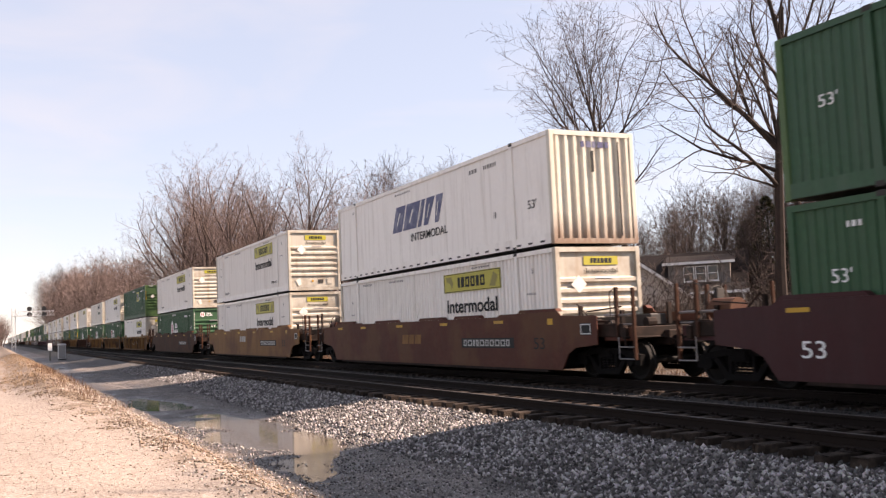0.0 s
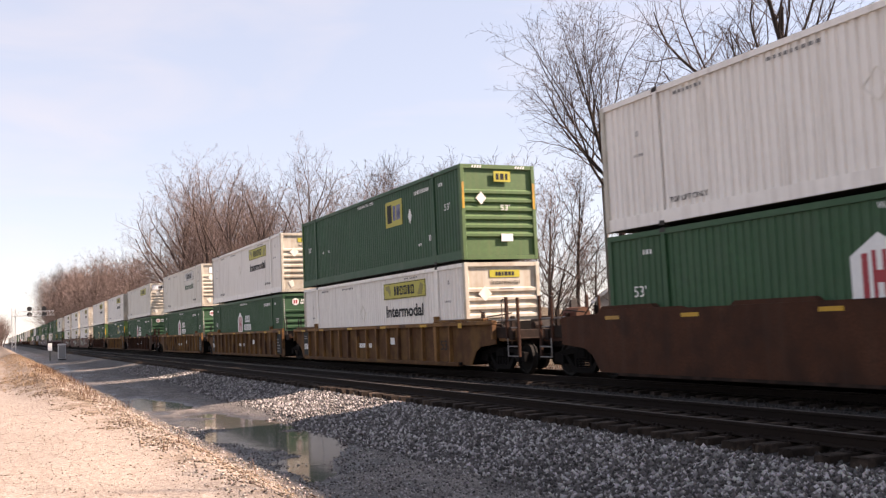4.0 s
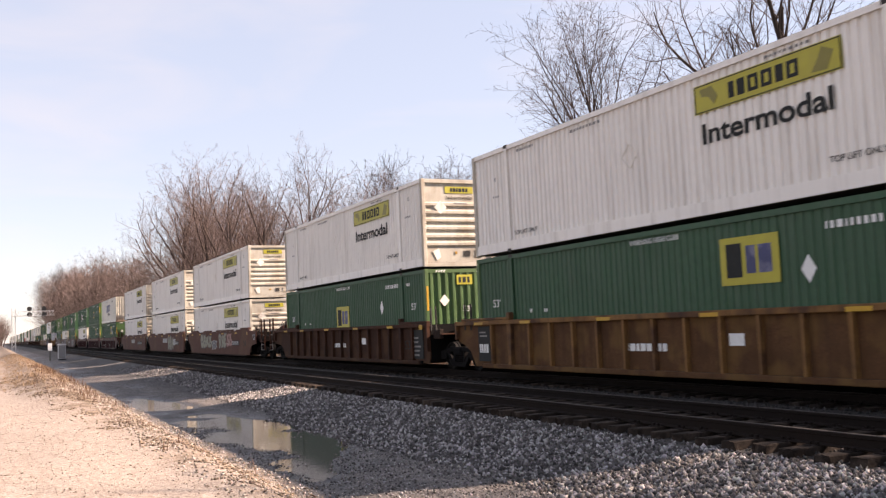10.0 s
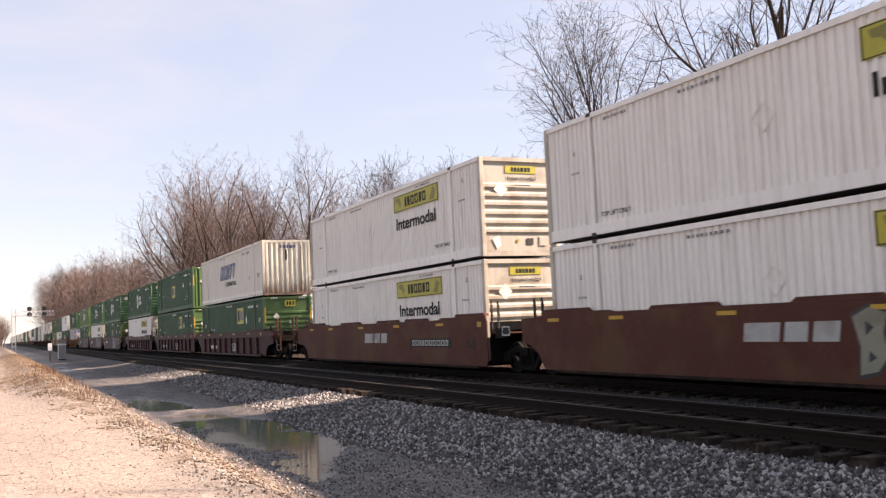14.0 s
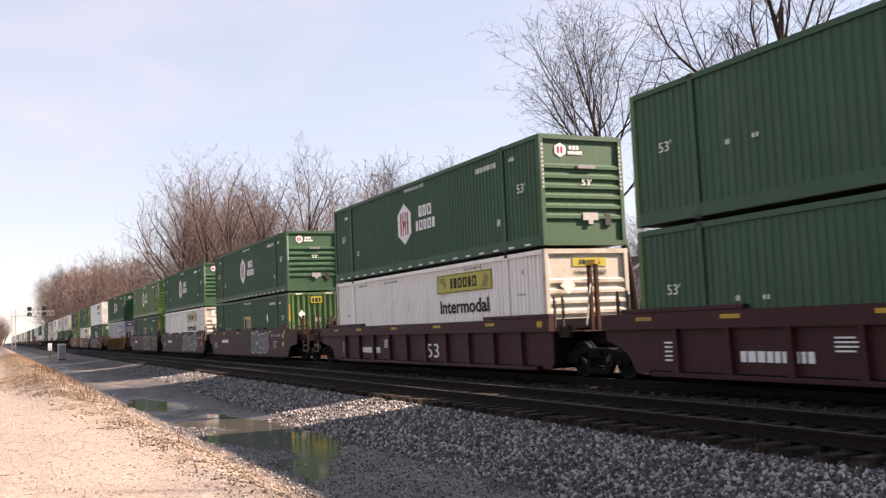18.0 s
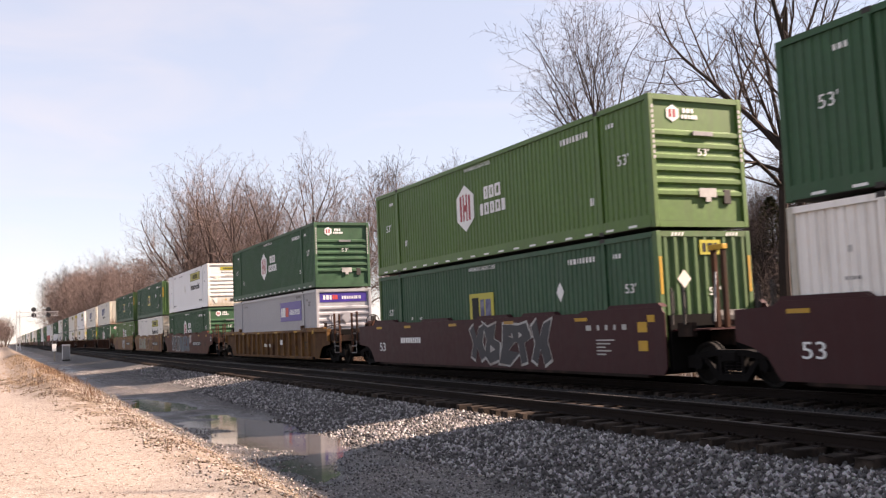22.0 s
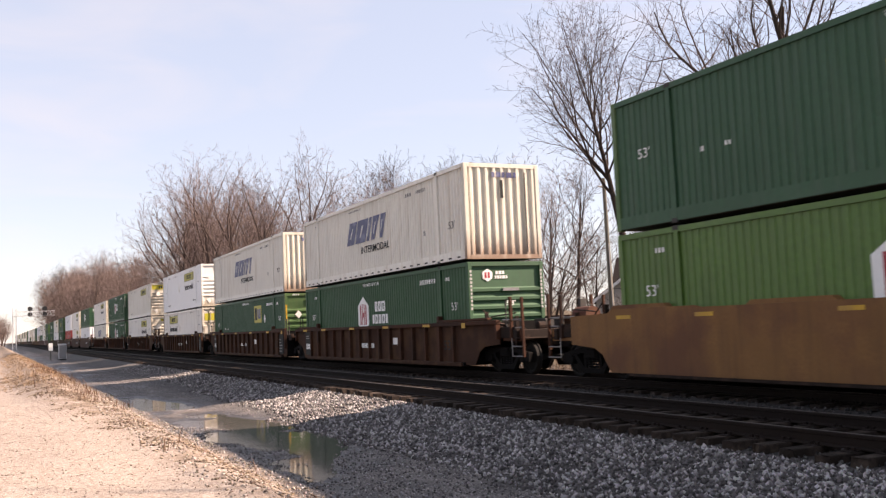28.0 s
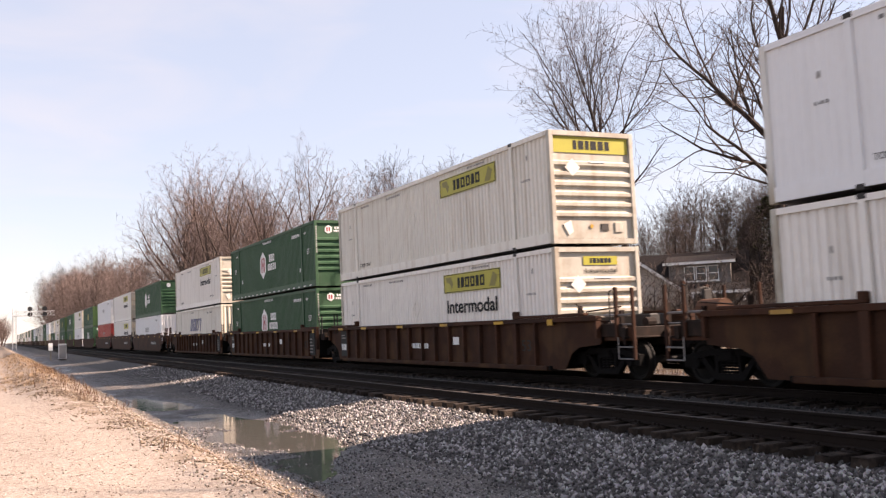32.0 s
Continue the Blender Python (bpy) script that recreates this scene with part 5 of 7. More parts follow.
for i, d0, d1, z0, z1, fill, edge, n in (
        (0, 6.0, 2.5, 0.4, 1.3, M_MAROON, M_SPRAY_W, 3),
        (2, 9.6, 8.2, 0.95, 1.25, M_SPRAY_W, M_SPRAY_W, 3), (1, 9.6, 8.0, 0.85, 1.15, M_TAN, M_TAN, 3),
        (10, 13.0, 9.6, 0.55, 1.45, M_SPRAY_G, M_SPRAY_K, 4), (10, 9.5, 8.2, 0.45, 1.1, M_SPRAY_S, M_SPRAY_W, 1), (10, 7.4, 5.4, 0.55, 1.5, M_SPRAY_G, M_SPRAY_K, 3), (10, 5.3, 3.8, 0.62, 1.55, M_SPRAY_P, M_RUSTRED, 2),
        (11, 6.9, 4.4, 0.35, 1.45, M_SPRAY_G, M_SPRAY_K, 4), (11, 4.4, 3.4, 0.70, 1.20, M_SPRAY_W, M_SPRAY_W, 1), (11, 9.4, 7.1, 0.90, 1.24, M_SPRAY_W, M_SPRAY_W, 3),
        (12, 9.4, 7.1, 0.88, 1.22, M_SPRAY_W, M_SPRAY_W, 3),
        (16, 6.7, 3.2, 0.3, 1.5, M_SPRAY_S, M_SPRAY_W, 4), (17, 7.6, 5.6, 0.3, 1.5, M_SPRAY_S, M_SPRAY_W, 2), (17, 5.6, 4.8, 0.3, 1.5, M_SPRAY_P, M_SPRAY_S, 1), (17, 4.8, 2.4, 0.3, 1.55, M_SPRAY_S, M_SPRAY_W, 2),
        (18, 8.6, 4.3, 0.28, 1.5, M_SPRAY_K, M_SPRAY_W, 5),
        (20, 14.0, 10.4, 0.28, 1.5, M_SPRAY_K, M_SPRAY_W, 5), (20, 10.3, 6.6, 0.3, 1.55, M_SPRAY_B, M_SPRAY_S, 4), (20, 6.5, 5.6, 0.9, 1.5, M_SPRAY_W, M_SPRAY_P, 1),
        (21, 14.0, 9.4, 0.3, 1.5, M_SPRAY_G, M_SPRAY_P, 5), (21, 9.2, 5.0, 0.3, 1.4, M_TAN, M_SPRAY_P, 3), (22, 9.0, 6.4, 0.3, 1.4, M_SPRAY_W, M_SPRAY_K, 3)):
    graffiti(UNITS[i], d0, d1, z0, z1, fill, edge, i * 13 + int(d0), n)

# ---- ground ----
WATER_Z = -0.60


def lerp_profile(y, pts):
    for (a, za), (b, zb) in zip(pts, pts[1:]):
        if y <= b:
            k = max(0.0, min(1.0, (y - a) / (b - a)))
            k = k * k * (3 - 2 * k)
            return za + (zb - za) * k
    return pts[-1][1]


PROFILE = [(-400, 0.4), (-30, 0.1), (0.6, -0.10), (2.3, -0.16), (3.6, -0.58), (7.9, -0.33), (8.6, -0.27), (9.3, -0.235), (15.3, -0.235), (16.2, -0.30),
           (17.8, -0.75), (20, -0.6), (30, 0.0), (60, 0.8), (400, 3.0)]


def ground_z(x, y):
    z = lerp_profile(y, PROFILE)
    n = noise.noise((x * 0.21, y * 0.35, 3.1))
    n2 = noise.noise((x * 0.9, y * 0.9, 8.7))
    n3 = noise.noise((x * 3.1, y * 3.1, 1.7))
    if y < 8.0:
        if y > 3.0:
            near = 3.5 + 0.4 * max(0.0, min(1.0, (-x - 31) / 10)) + 0.25 * noise.noise((x * 0.35, 0.5, 2.2)) + 0.12 * n2
            far = lerp_profile(-x, [(11.6, near - 0.2), (13.2, 4.7), (17.0, 6.15), (20.5, 6.25), (23.5, 5.5), (29, 5.3), (33, 4.7), (35.5, near - 0.3), (60, near - 0.3)]) + 0.25 * n2
            if y < near:
                k = max(0.0, (y - 3.0) / max(0.1, near - 3.0))
                z = z * (1 - k) + (WATER_Z + 0.03) * k
            elif y < far:
                s = min(1.0, min(y - near, far - y) / 0.55)
                z = WATER_Z + 0.03 - 0.075 * s + 0.085 * n2 * s + 0.085 * math.exp(-((x + 25.6 + 0.5 * (y - 4.6)) / 1.3) ** 2) * s
                z += 0.06 * max(0.0, noise.noise((x * 1.7, y * 1.7, 4.4)) - 0.1) * s
            else:
                foot = max(far + 0.05, 6.1)
                if y < foot:
                    z = WATER_Z + 0.03 + 0.05 * (y - far) / (foot - far)
                else:
                    k = (y - foot) / (8.0 - foot)
                    z = WATER_Z + 0.08 + (-0.325 - WATER_Z - 0.08) * k * (0.55 + 0.45 * k)
                z += 0.045 * n2 + 0.02 * n - 0.11 * max(0.0, noise.noise((x * 0.33, y * 0.9, 5.5)) - 0.18) * (y < 6.0)
            z += 0.012 * n3
        else:
            z += (0.05 * n + 0.035 * n2) + 0.018 * n3
        # a low weedy bank beside the lane, farther along
        z += 0.36 * math.exp(-((y - 1.6) / 0.8) ** 2) * max(0.0, min(1.0, (-x - 18) / 16))
    elif y > 15.5:
        z += (0.12 * n + 0.03 * n2) * min(1, (y - 15.5) / 3)
        if y > 26:
            # a grassy rise behind the trees
            z += 2.6 * math.exp(-((x + 72) / 11) ** 2 - ((y - 40) / 8) ** 2)
    else:
        z += 0.012 * n2 + 0.01 * n3
    return z


def spans(*parts):
    out = []
    for a, b, step in parts:
        n = max(1, round((b - a) / step))
        out += [a + (b - a) * i / n for i in range(n)]
    return out + [parts[-1][1]]


def ground_material():
    m = bpy.data.materials.new("ground_surface")
    m.use_nodes = True
    nt = m.node_tree
    N, K = nt.nodes.new, nt.links.new
    bs = nt.nodes["Principled BSDF"]
    co = N("ShaderNodeTexCoord").outputs["Object"]
    sep = N("ShaderNodeSeparateXYZ")
    K(co, sep.inputs[0])

    def nz(scale, detail=5.0):
        n = N("ShaderNodeTexNoise")
        n.inputs["Scale"].default_value, n.inputs["Detail"].default_value = scale, detail
        K(co, n.inputs["Vector"])
        return n.outputs["Fac"]

    def rng(v, lo, hi, a=0.0, b=1.0):
        r = N("ShaderNodeMapRange")
        for i, s in zip((1, 2, 3, 4), (lo, hi, a, b)):
            r.inputs[i].default_value = s
        K(v, r.inputs[0])
        return r.outputs[0]

    def mth(op, a, b):
        x = N("ShaderNodeMath")
        x.operation = op
        for s, v in zip(x.inputs, (a, b)):
            if hasattr(v, "node"):
                K(v, s)
            else:
                s.default_value = v
        return x.outputs[0]

    def mix(f, a, b):
        x = N("ShaderNodeMix")
        x.data_type = "RGBA"
        for s, v in ((x.inputs[0], f), (x.inputs[6], a), (x.inputs[7], b)):
            if hasattr(v, "node"):
                K(v, s)
            else:
                s.default_value = (*v, 1) if isinstance(v, tuple) else v
        return x.outputs[2]
    yy = mth("ADD", sep.outputs[1], mth("MULTIPLY", mth("SUBTRACT", nz(0.8, 4), 0.5), 1.6))
    dirt = mix(rng(nz(0.7), 0.3, 0.7), (0.24, 0.196, 0.165), (0.30, 0.25, 0.215))
    dirt = mix(rng(nz(14, 5), 0.38, 0.68), dirt, (0.17, 0.127, 0.097))
    dirt = mix(mth("MULTIPLY", rng(nz(48, 2), 0.54, 0.62), 0.75), dirt, (0.43, 0.38, 0.335))
    litter = mix(rng(nz(5, 6), 0.4, 0.62), (0.19, 0.14, 0.10), (0.09, 0.058, 0.04))
    mud = mix(rng(nz(1.3), 0.38, 0.62), (0.052, 0.042, 0.038), (0.12, 0.10, 0.09))
    mud = mix(rng(nz(5, 5), 0.52, 0.66), mud, (0.06, 0.048, 0.042))
    mud = mix(mth("MULTIPLY", rng(nz(40, 3), 0.48, 0.70), 0.8), mud, (0.36, 0.33, 0.305))
    grav = mix(rng(nz(55, 3), 0.3, 0.7), (0.035, 0.031, 0.029), (0.12, 0.108, 0.10))
    grass = mix(rng(nz(0.5, 6), 0.35, 0.65), (0.06, 0.044, 0.030), (0.105, 0.08, 0.054))
    grass = mix(rng(nz(9, 4), 0.4, 0.7), grass, (0.05, 0.04, 0.025))
    edge = mth("SUBTRACT", yy, rng(sep.outputs[0], -32.0, -11.0, 0.0, 0.55))
    shore = mth("SUBTRACT", yy, rng(sep.outputs[0], -38.0, -11.0, 0.3, 2.7))
    patchy = mth("MULTIPLY", rng(shore, -0.6, 0.3), rng(nz(2.6, 5), 0.34, 0.54))
    col = mix(patchy, dirt, litter)
    soaked = mth("ADD", sep.outputs[2], mth("MULTIPLY", mth("SUBTRACT", nz(2.0, 5), 0.5), 0.09))
    mud = mix(rng(soaked, WATER_Z + 0.015, WATER_Z + 0.06), (0.036, 0.031, 0.028), mud)
    col = mix(rng(edge, 2.75, 3.15), col, mud)
    col = mix(rng(yy, 5.4, 6.0), col, grav)
    # track bed coloured near black, with the shade under the train painted in
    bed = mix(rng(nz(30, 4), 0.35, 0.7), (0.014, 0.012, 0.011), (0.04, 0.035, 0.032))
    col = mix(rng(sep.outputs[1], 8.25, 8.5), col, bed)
    col = mix(rng(yy, 17.0, 17.8), col, grass)
    # dry grass on the lane's far side too
    far_left = rng(yy, -4.0, -3.0, 1.0, 0.0)
    col = mix(far_left, col, grass)
    K(col, bs.inputs["Base Color"])
    wet = rng(sep.outputs[2], WATER_Z + 0.01, WATER_Z + 0.07, 0.35, 0.9)
    K(wet, bs.inputs["Roughness"])
    bs.inputs["Specular IOR Level"].default_value = 0.3
    b = N("ShaderNodeBump")
    b.inputs["Strength"].default_value, b.inputs["Distance"].default_value = 0.7, 0.03
    K(mth("ADD", nz(26, 5), mth("MULTIPLY", nz(90, 2), 0.4)), b.inputs["Height"])
    K(b.outputs["Normal"], bs.inputs["Normal"])
    return m


def build_ground():
    xs = spans((-2500, -300, 110), (-300, -120, 4), (-120, -45, 1.0), (-45, 1, 0.16), (1, 60, 3), (60, 900, 84))
    ys = spans((-900, -20, 80), (-20, -4, 1.5), (-4, 1.2, 0.3), (1.2, 8.8, 0.12), (8.8, 17, 0.5), (17, 70, 2.0), (70, 1500, 110))
    verts = [(x, y, ground_z(x, y)) for x in xs for y in ys]
    n = len(ys)
    faces = [(i * n + j, (i + 1) * n + j, (i + 1) * n + j + 1, i * n + j + 1) for i in range(len(xs) - 1) for j in range(n - 1)]
    me = bpy.data.meshes.new("ground")
    me.from_pydata(verts, [], faces)
    me.materials.append(ground_material())
    me.polygons.foreach_set("use_smooth", [True] * len(faces))
    tagged(new("ground", me), "sandy lane, muddy ditch and grey ballast ground", "ground", kind="structure")


build_ground()

M_WATER = bpy.data.materials.new("muddy_water")
M_WATER.use_nodes = True
_nt = M_WATER.node_tree
_bs = _nt.nodes["Principled BSDF"]
_bs.inputs["Base Color"].default_value = (0.068, 0.056, 0.05, 1)
_bs.inputs["Roughness"].default_value, _bs.inputs["IOR"].default_value = 0.07, 1.33
_n = _nt.nodes.new("ShaderNodeTexNoise")
_n.inputs["Scale"].default_value = 2.2
_b = _nt.nodes.new("ShaderNodeBump")
_b.inputs["Strength"].default_value, _b.inputs["Distance"].default_value = 0.10, 0.01
_tc = _nt.nodes.new("ShaderNodeTexCoord")
_nt.links.new(_tc.outputs["Object"], _n.inputs["Vector"])
_nt.links.new(_n.outputs["Fac"], _b.inputs["Height"])
_nt.links.new(_b.outputs["Normal"], _bs.inputs["Normal"])


def build_water():
    me = bpy.data.meshes.new("water")
    me.from_pydata([(-160, 2.9, WATER_Z), (-10.5, 2.9, WATER_Z), (-10.5, 6.6, WATER_Z), (-160, 6.6, WATER_Z)], [], [(0, 1, 2, 3)])
    me.materials.append(M_WATER)
    tagged(new("water", me), "still muddy rainwater puddle in the trackside ditch", "puddle", kind="structure")


build_water()

# ---- track ----
RAIL_PROFILE = [(-0.07, -0.17), (0.07, -0.17), (0.07, -0.155), (0.012, -0.14), (0.010, -0.045), (0.036, -0.038), (0.036, -0.006), (0.028, 0.0), (-0.028, 0.0), (-0.036, -0.006), (-0.036, -0.038), (-0.010, -0.045), (-0.012, -0.14), (-0.07, -0.155)]


def tie_mesh(seed):
    r = random.Random(seed)
    bm = boxed(-0.112, 0.112, -1.29, 1.29, -0.09, 0.09, bevel=0.012)
    for v in bm.verts:
        v.co += Vector((r.uniform(-0.008, 0.008), r.uniform(-0.03, 0.03), r.uniform(-0.006, 0.006)))
    me = bpy.data.meshes.new("sleeper")
    bm.to_mesh(me)
    bm.free()
    me.materials.append(M_TIE)
    return me


TIES = [tie_mesh(k) for k in range(8)]


def plate_mesh():
    bm = boxed(-0.09, 0.09, -0.18, 0.18, -0.004, 0.014)
    for sx in (-0.05, 0.05):
        for sy in (-0.09, 0.09):
            box(bm, sx - 0.018, sx + 0.018, sy - 0.018, sy + 0.018, 0.014, 0.05)
    me = bpy.data.meshes.new("tie_plate")
    bm.to_mesh(me)
    bm.free()
    me.materials.append(M_RAIL)
    return me


PLATE = plate_mesh()


def build_track(name, y, near):
    tr = thing(name, "straight railway track on wooden sleepers in grey ballast", "railway track", pose(0, y, 0), kind="structure")
    for s in (-0.753, 0.753):
        rail = part("rail", prism([(s + a, b) for a, b in RAIL_PROFILE], "x", -900, 120), M_RAIL, tr, "brown steel rail")
        part("rail_head", boxed(-900, 120, s - 0.027, s + 0.027, 0.0005, 0.003), M_RAILTOP, rail, "polished running surface")
    r = random.Random(5 if near else 9)
    x = 2.0
    rest = bmesh.new()
    k = 0
    while x > -240:
        m = pose(x + r.uniform(-0.03, 0.03), r.uniform(-0.05, 0.05), -0.262 + r.uniform(-0.012, 0.012), 0, 0, r.uniform(-1.2, 1.2))
        if k < (120 if near else 70):
            tie = part("sleeper", TIES[r.randrange(8)], M_TIE, tr, at=m)
            if k < 30:
                for s in (-0.753, 0.753):
                    part("tie_plate", PLATE, M_RAIL, tie, at=pose(0, s, 0.086))
        else:
            box(rest, x - 0.11, x + 0.11, -1.29, 1.29, -0.35, -0.175)
        x -= 0.495
        k += 1
    tagged(part("far_sleepers", rest, M_TIE, tr), kind="stuff")


build_track("track_near", NEAR_Y, True)
build_track("track_far", TRACK_Y, False)


def stone_material(name, a, b, c):
    m = bpy.data.materials.new(name)
    m.use_nodes = True
    nt = m.node_tree
    N, K = nt.nodes.new, nt.links.new
    bs = nt.nodes["Principled BSDF"]
    g = N("ShaderNodeNewGeometry")
    cr = N("ShaderNodeValToRGB")
    cr.color_ramp.elements[0].color, cr.color_ramp.elements[1].color = (*a, 1), (*c, 1)
    e = cr.color_ramp.elements.new(0.55)
    e.color = (*b, 1)
    K(g.outputs["Random Per Island"], cr.inputs[0])
    n = N("ShaderNodeTexNoise")
    n.inputs["Scale"].default_value = 45
    tc = N("ShaderNodeTexCoord")
    K(tc.outputs["Object"], n.inputs["Vector"])
    mx = N("ShaderNodeMix")
    mx.data_type, mx.blend_type = "RGBA", "MULTIPLY"
    mx.inputs[0].default_value = 0.5
    K(cr.outputs[0], mx.inputs[6])
    K(n.outputs["Color"], mx.inputs[7])
    K(mx.outputs[2], bs.inputs["Base Color"])
    bs.inputs["Roughness"].default_value = 0.85
    bs.inputs["Specular IOR Level"].default_value = 0.3
    return m


M_BALLAST = stone_material("ballast_stones", (0.050, 0.044, 0.042), (0.140, 0.125, 0.119), (0.54, 0.50, 0.48))
# same ballast with the shade around the rails put into its colour
M_BALLAST_SHADE = stone_material("oily_ballast_stones", (0.012, 0.011, 0.010), (0.035, 0.032, 0.03), (0.09, 0.083, 0.078))
M_PEBBLE = stone_material("sandy_pebbles", (0.13, 0.095, 0.07), (0.30, 0.245, 0.20), (0.52, 0.46, 0.41))
M_LITTER = stone_material("leaf_litter", (0.09, 0.06, 0.043), (0.17, 0.118, 0.083), (0.32, 0.24, 0.17))


def scatter(name, spots, material, label, category, flat=1.0):
    """Angular stones, each a jittered eight-sided block, in one mesh. spots: x, y, z, size."""
    rs = np.random.RandomState(len(name) + len(spots))
    p = np.array(spots)
    n = len(p)
    base = np.array([(1, 0, 0), (-1, 0, 0), (0, 1, 0), (0, -1, 0), (0, 0, 1), (0, 0, -1)], float)
    v = base[None] * rs.uniform(0.55, 1.1, (n, 6, 1)) + rs.uniform(-0.28, 0.28, (n, 6, 3))
    a = rs.uniform(0, 6.28, n)
    rot = np.zeros((n, 3, 3))
    rot[:, 0, 0], rot[:, 0, 1], rot[:, 1, 0], rot[:, 1, 1], rot[:, 2, 2] = np.cos(a), -np.sin(a), np.sin(a), np.cos(a), 1
    v[:, :, 2] *= flat
    tilt = rs.uniform(-0.6, 0.6, n)
    rt = np.zeros((n, 3, 3))
    rt[:, 0, 0], rt[:, 1, 1], rt[:, 1, 2], rt[:, 2, 1], rt[:, 2, 2] = 1, np.cos(tilt), -np.sin(tilt), np.sin(tilt), np.cos(tilt)
    v = np.einsum("nij,nkj->nki", np.einsum("nij,njk->nik", rot, rt), v) * p[:, None, 3:4] + p[:, None, :3]
    f = np.array([(0, 2, 4), (2, 1, 4), (1, 3, 4), (3, 0, 4), (2, 0, 5), (1, 2, 5), (3, 1, 5), (0, 3, 5)])
    faces = (f[None] + 6 * np.arange(n)[:, None, None]).reshape(-1)
    me = bpy.data.meshes.new(name)
    me.vertices.add(n * 6)
    me.vertices.foreach_set("co", v.reshape(-1))
    me.loops.add(len(faces))
    me.loops.foreach_set("vertex_index", faces)
    me.polygons.add(n * 8)
    me.polygons.foreach_set("loop_start", np.arange(0, len(faces), 3))
    me.update(calc_edges=True)
    me.materials.append(material)
    return tagged(new(name, me), label, category, kind="stuff")


def spots(n, x0, x1, y0, y1, s0, s1, seed, bias=1.0, keep=None):
    r = random.Random(seed)
    out = []
    while len(out) < n:
        x = x1 - (x1 - x0) * r.random() ** bias
        y = r.uniform(y0, y1)
        if keep and not keep(x, y, r):
            continue
        s = r.uniform(s0, s1)
        out.append((x, y, ground_z(x, y) + s * 0.25, s))
    return out


scatter("ballast_stones", spots(26000, -34, -4.5, 5.6, 8.36, 0.022, 0.05, 1, 1.35, lambda x, y, r: y > 6.1 + 0.5 * (x < -22) or r.random() < (y - 5.4 - 0.5 * (x < -22)) * 1.2)
        + spots(7000, -60, -30, 6.5, 8.6, 0.028, 0.05, 2) , M_BALLAST, "loose grey crushed-stone ballast", "ballast")
scatter("track_ballast", spots(9000, -34, -5, 8.45, 15.2, 0.022, 0.045, 3, 1.3), M_BALLAST_SHADE, "ballast between the rails, coloured dark for shade", "ballast")
scatter("ditch_gravel", spots(11000, -22, -5, 3.3, 6.0, 0.006, 0.024, 4, 1.2) + spots(5000, -60, -22, 4.2, 6.4, 0.008, 0.02, 14, 0.7), M_BALLAST, "fine grey gravel in the ditch", "gravel")
scatter("pebbles", spots(9000, -26, -3.2, -3.5, 3.4, 0.005, 0.016, 5, 0.9) + spots(5200, -42, -8, 2.0, 3.6, 0.012, 0.034, 6, 0.8), M_PEBBLE, "scattered sandy pebbles on the lane", "pebbles", 0.7)
scatter("leaf_litter", spots(3600, -46, -8, -0.6, 3.5, 0.015, 0.045, 7, 0.75, lambda x, y, r: r.random() < max(0.0, 1 - abs(y - 0.6 - 2.4 * (x + 38) / 27) / 0.9) * max(0.05, min(1.0, 0.3 + 2.5 * noise.noise((x * 0.7, y * 1.3, 9.1)))))
        + spots(900, -26, -4, -3.0, 2.0, 0.008, 0.022, 8), M_LITTER, "brown leaf litter along the lane's edge", "leaves", 0.35)


def blades(name, places, material, label, category, h0, h1, per, seed):
    r = random.Random(seed)
    vs, fs = [], []
    for x, y in places:
        z = ground_z(x, y)
        for _ in range(per):
            a, lean, h = r.uniform(0, 6.28), r.uniform(0.1, 1.2), r.uniform(h0, h1)
            bx, by = x + r.gauss(0, 0.08), y + r.gauss(0, 0.08)
            w = r.uniform(0.003, 0.008)
            dx, dy = math.cos(a), math.sin(a)
            i = len(vs)
            vs += [(bx - dy * w, by + dx * w, z - 0.02), (bx + dy * w, by - dx * w, z - 0.02),
                   (bx + dx * lean * h * 0.4 + dy * w * 0.7, by + dy * lean * h * 0.4 - dx * w * 0.7, z + h * 0.6),
                   (bx + dx * lean * h * 0.4 - dy * w * 0.7, by + dy * lean * h * 0.4 + dx * w * 0.7, z + h * 0.6),
                   (bx + dx * lean * h, by + dy * lean * h, z + h * (1 - lean * 0.3))]
            fs += [(i, i + 1, i + 2, i + 3), (i + 3, i + 2, i + 4)]
    me = bpy.data.meshes.new(name)
    me.from_pydata(vs, [], fs)
    me.materials.append(material)
    return tagged(new(name, me), label, category, kind="stuff")


_r = random.Random(3)
blades("dry_grass", [(_r.uniform(-110, -32), _r.gauss(1.5, 0.8)) for _ in range(800)], M_STRAW, "dry straw grass on the lane's bank", "grass", 0.05, 0.2, 9, 1)
blades("weeds", [(_r.uniform(-60, -24), _r.gauss(2.1, 0.5)) for _ in range(260)] + [(_r.uniform(-24, -12), _r.gauss(2.4, 0.4)) for _ in range(7)], M_WEED, "red-brown dead weeds beside the ditch", "weeds", 0.06, 0.34, 5, 2)
blades("far_bank_grass", [(_r.uniform(-110, -12), _r.uniform(18, 34)) for _ in range(1300)] + [(_r.uniform(-62, -6), _r.gauss(18.6, 0.7)) for _ in range(900)], M_WEED, "dry brown weeds behind the tracks", "weeds", 0.25, 1.0, 7, 4)


# ---- trees ----
ACROSS, AWAY = Vector((0.432, 0.902, 0)), Vector((-0.902, 0.432, 0))


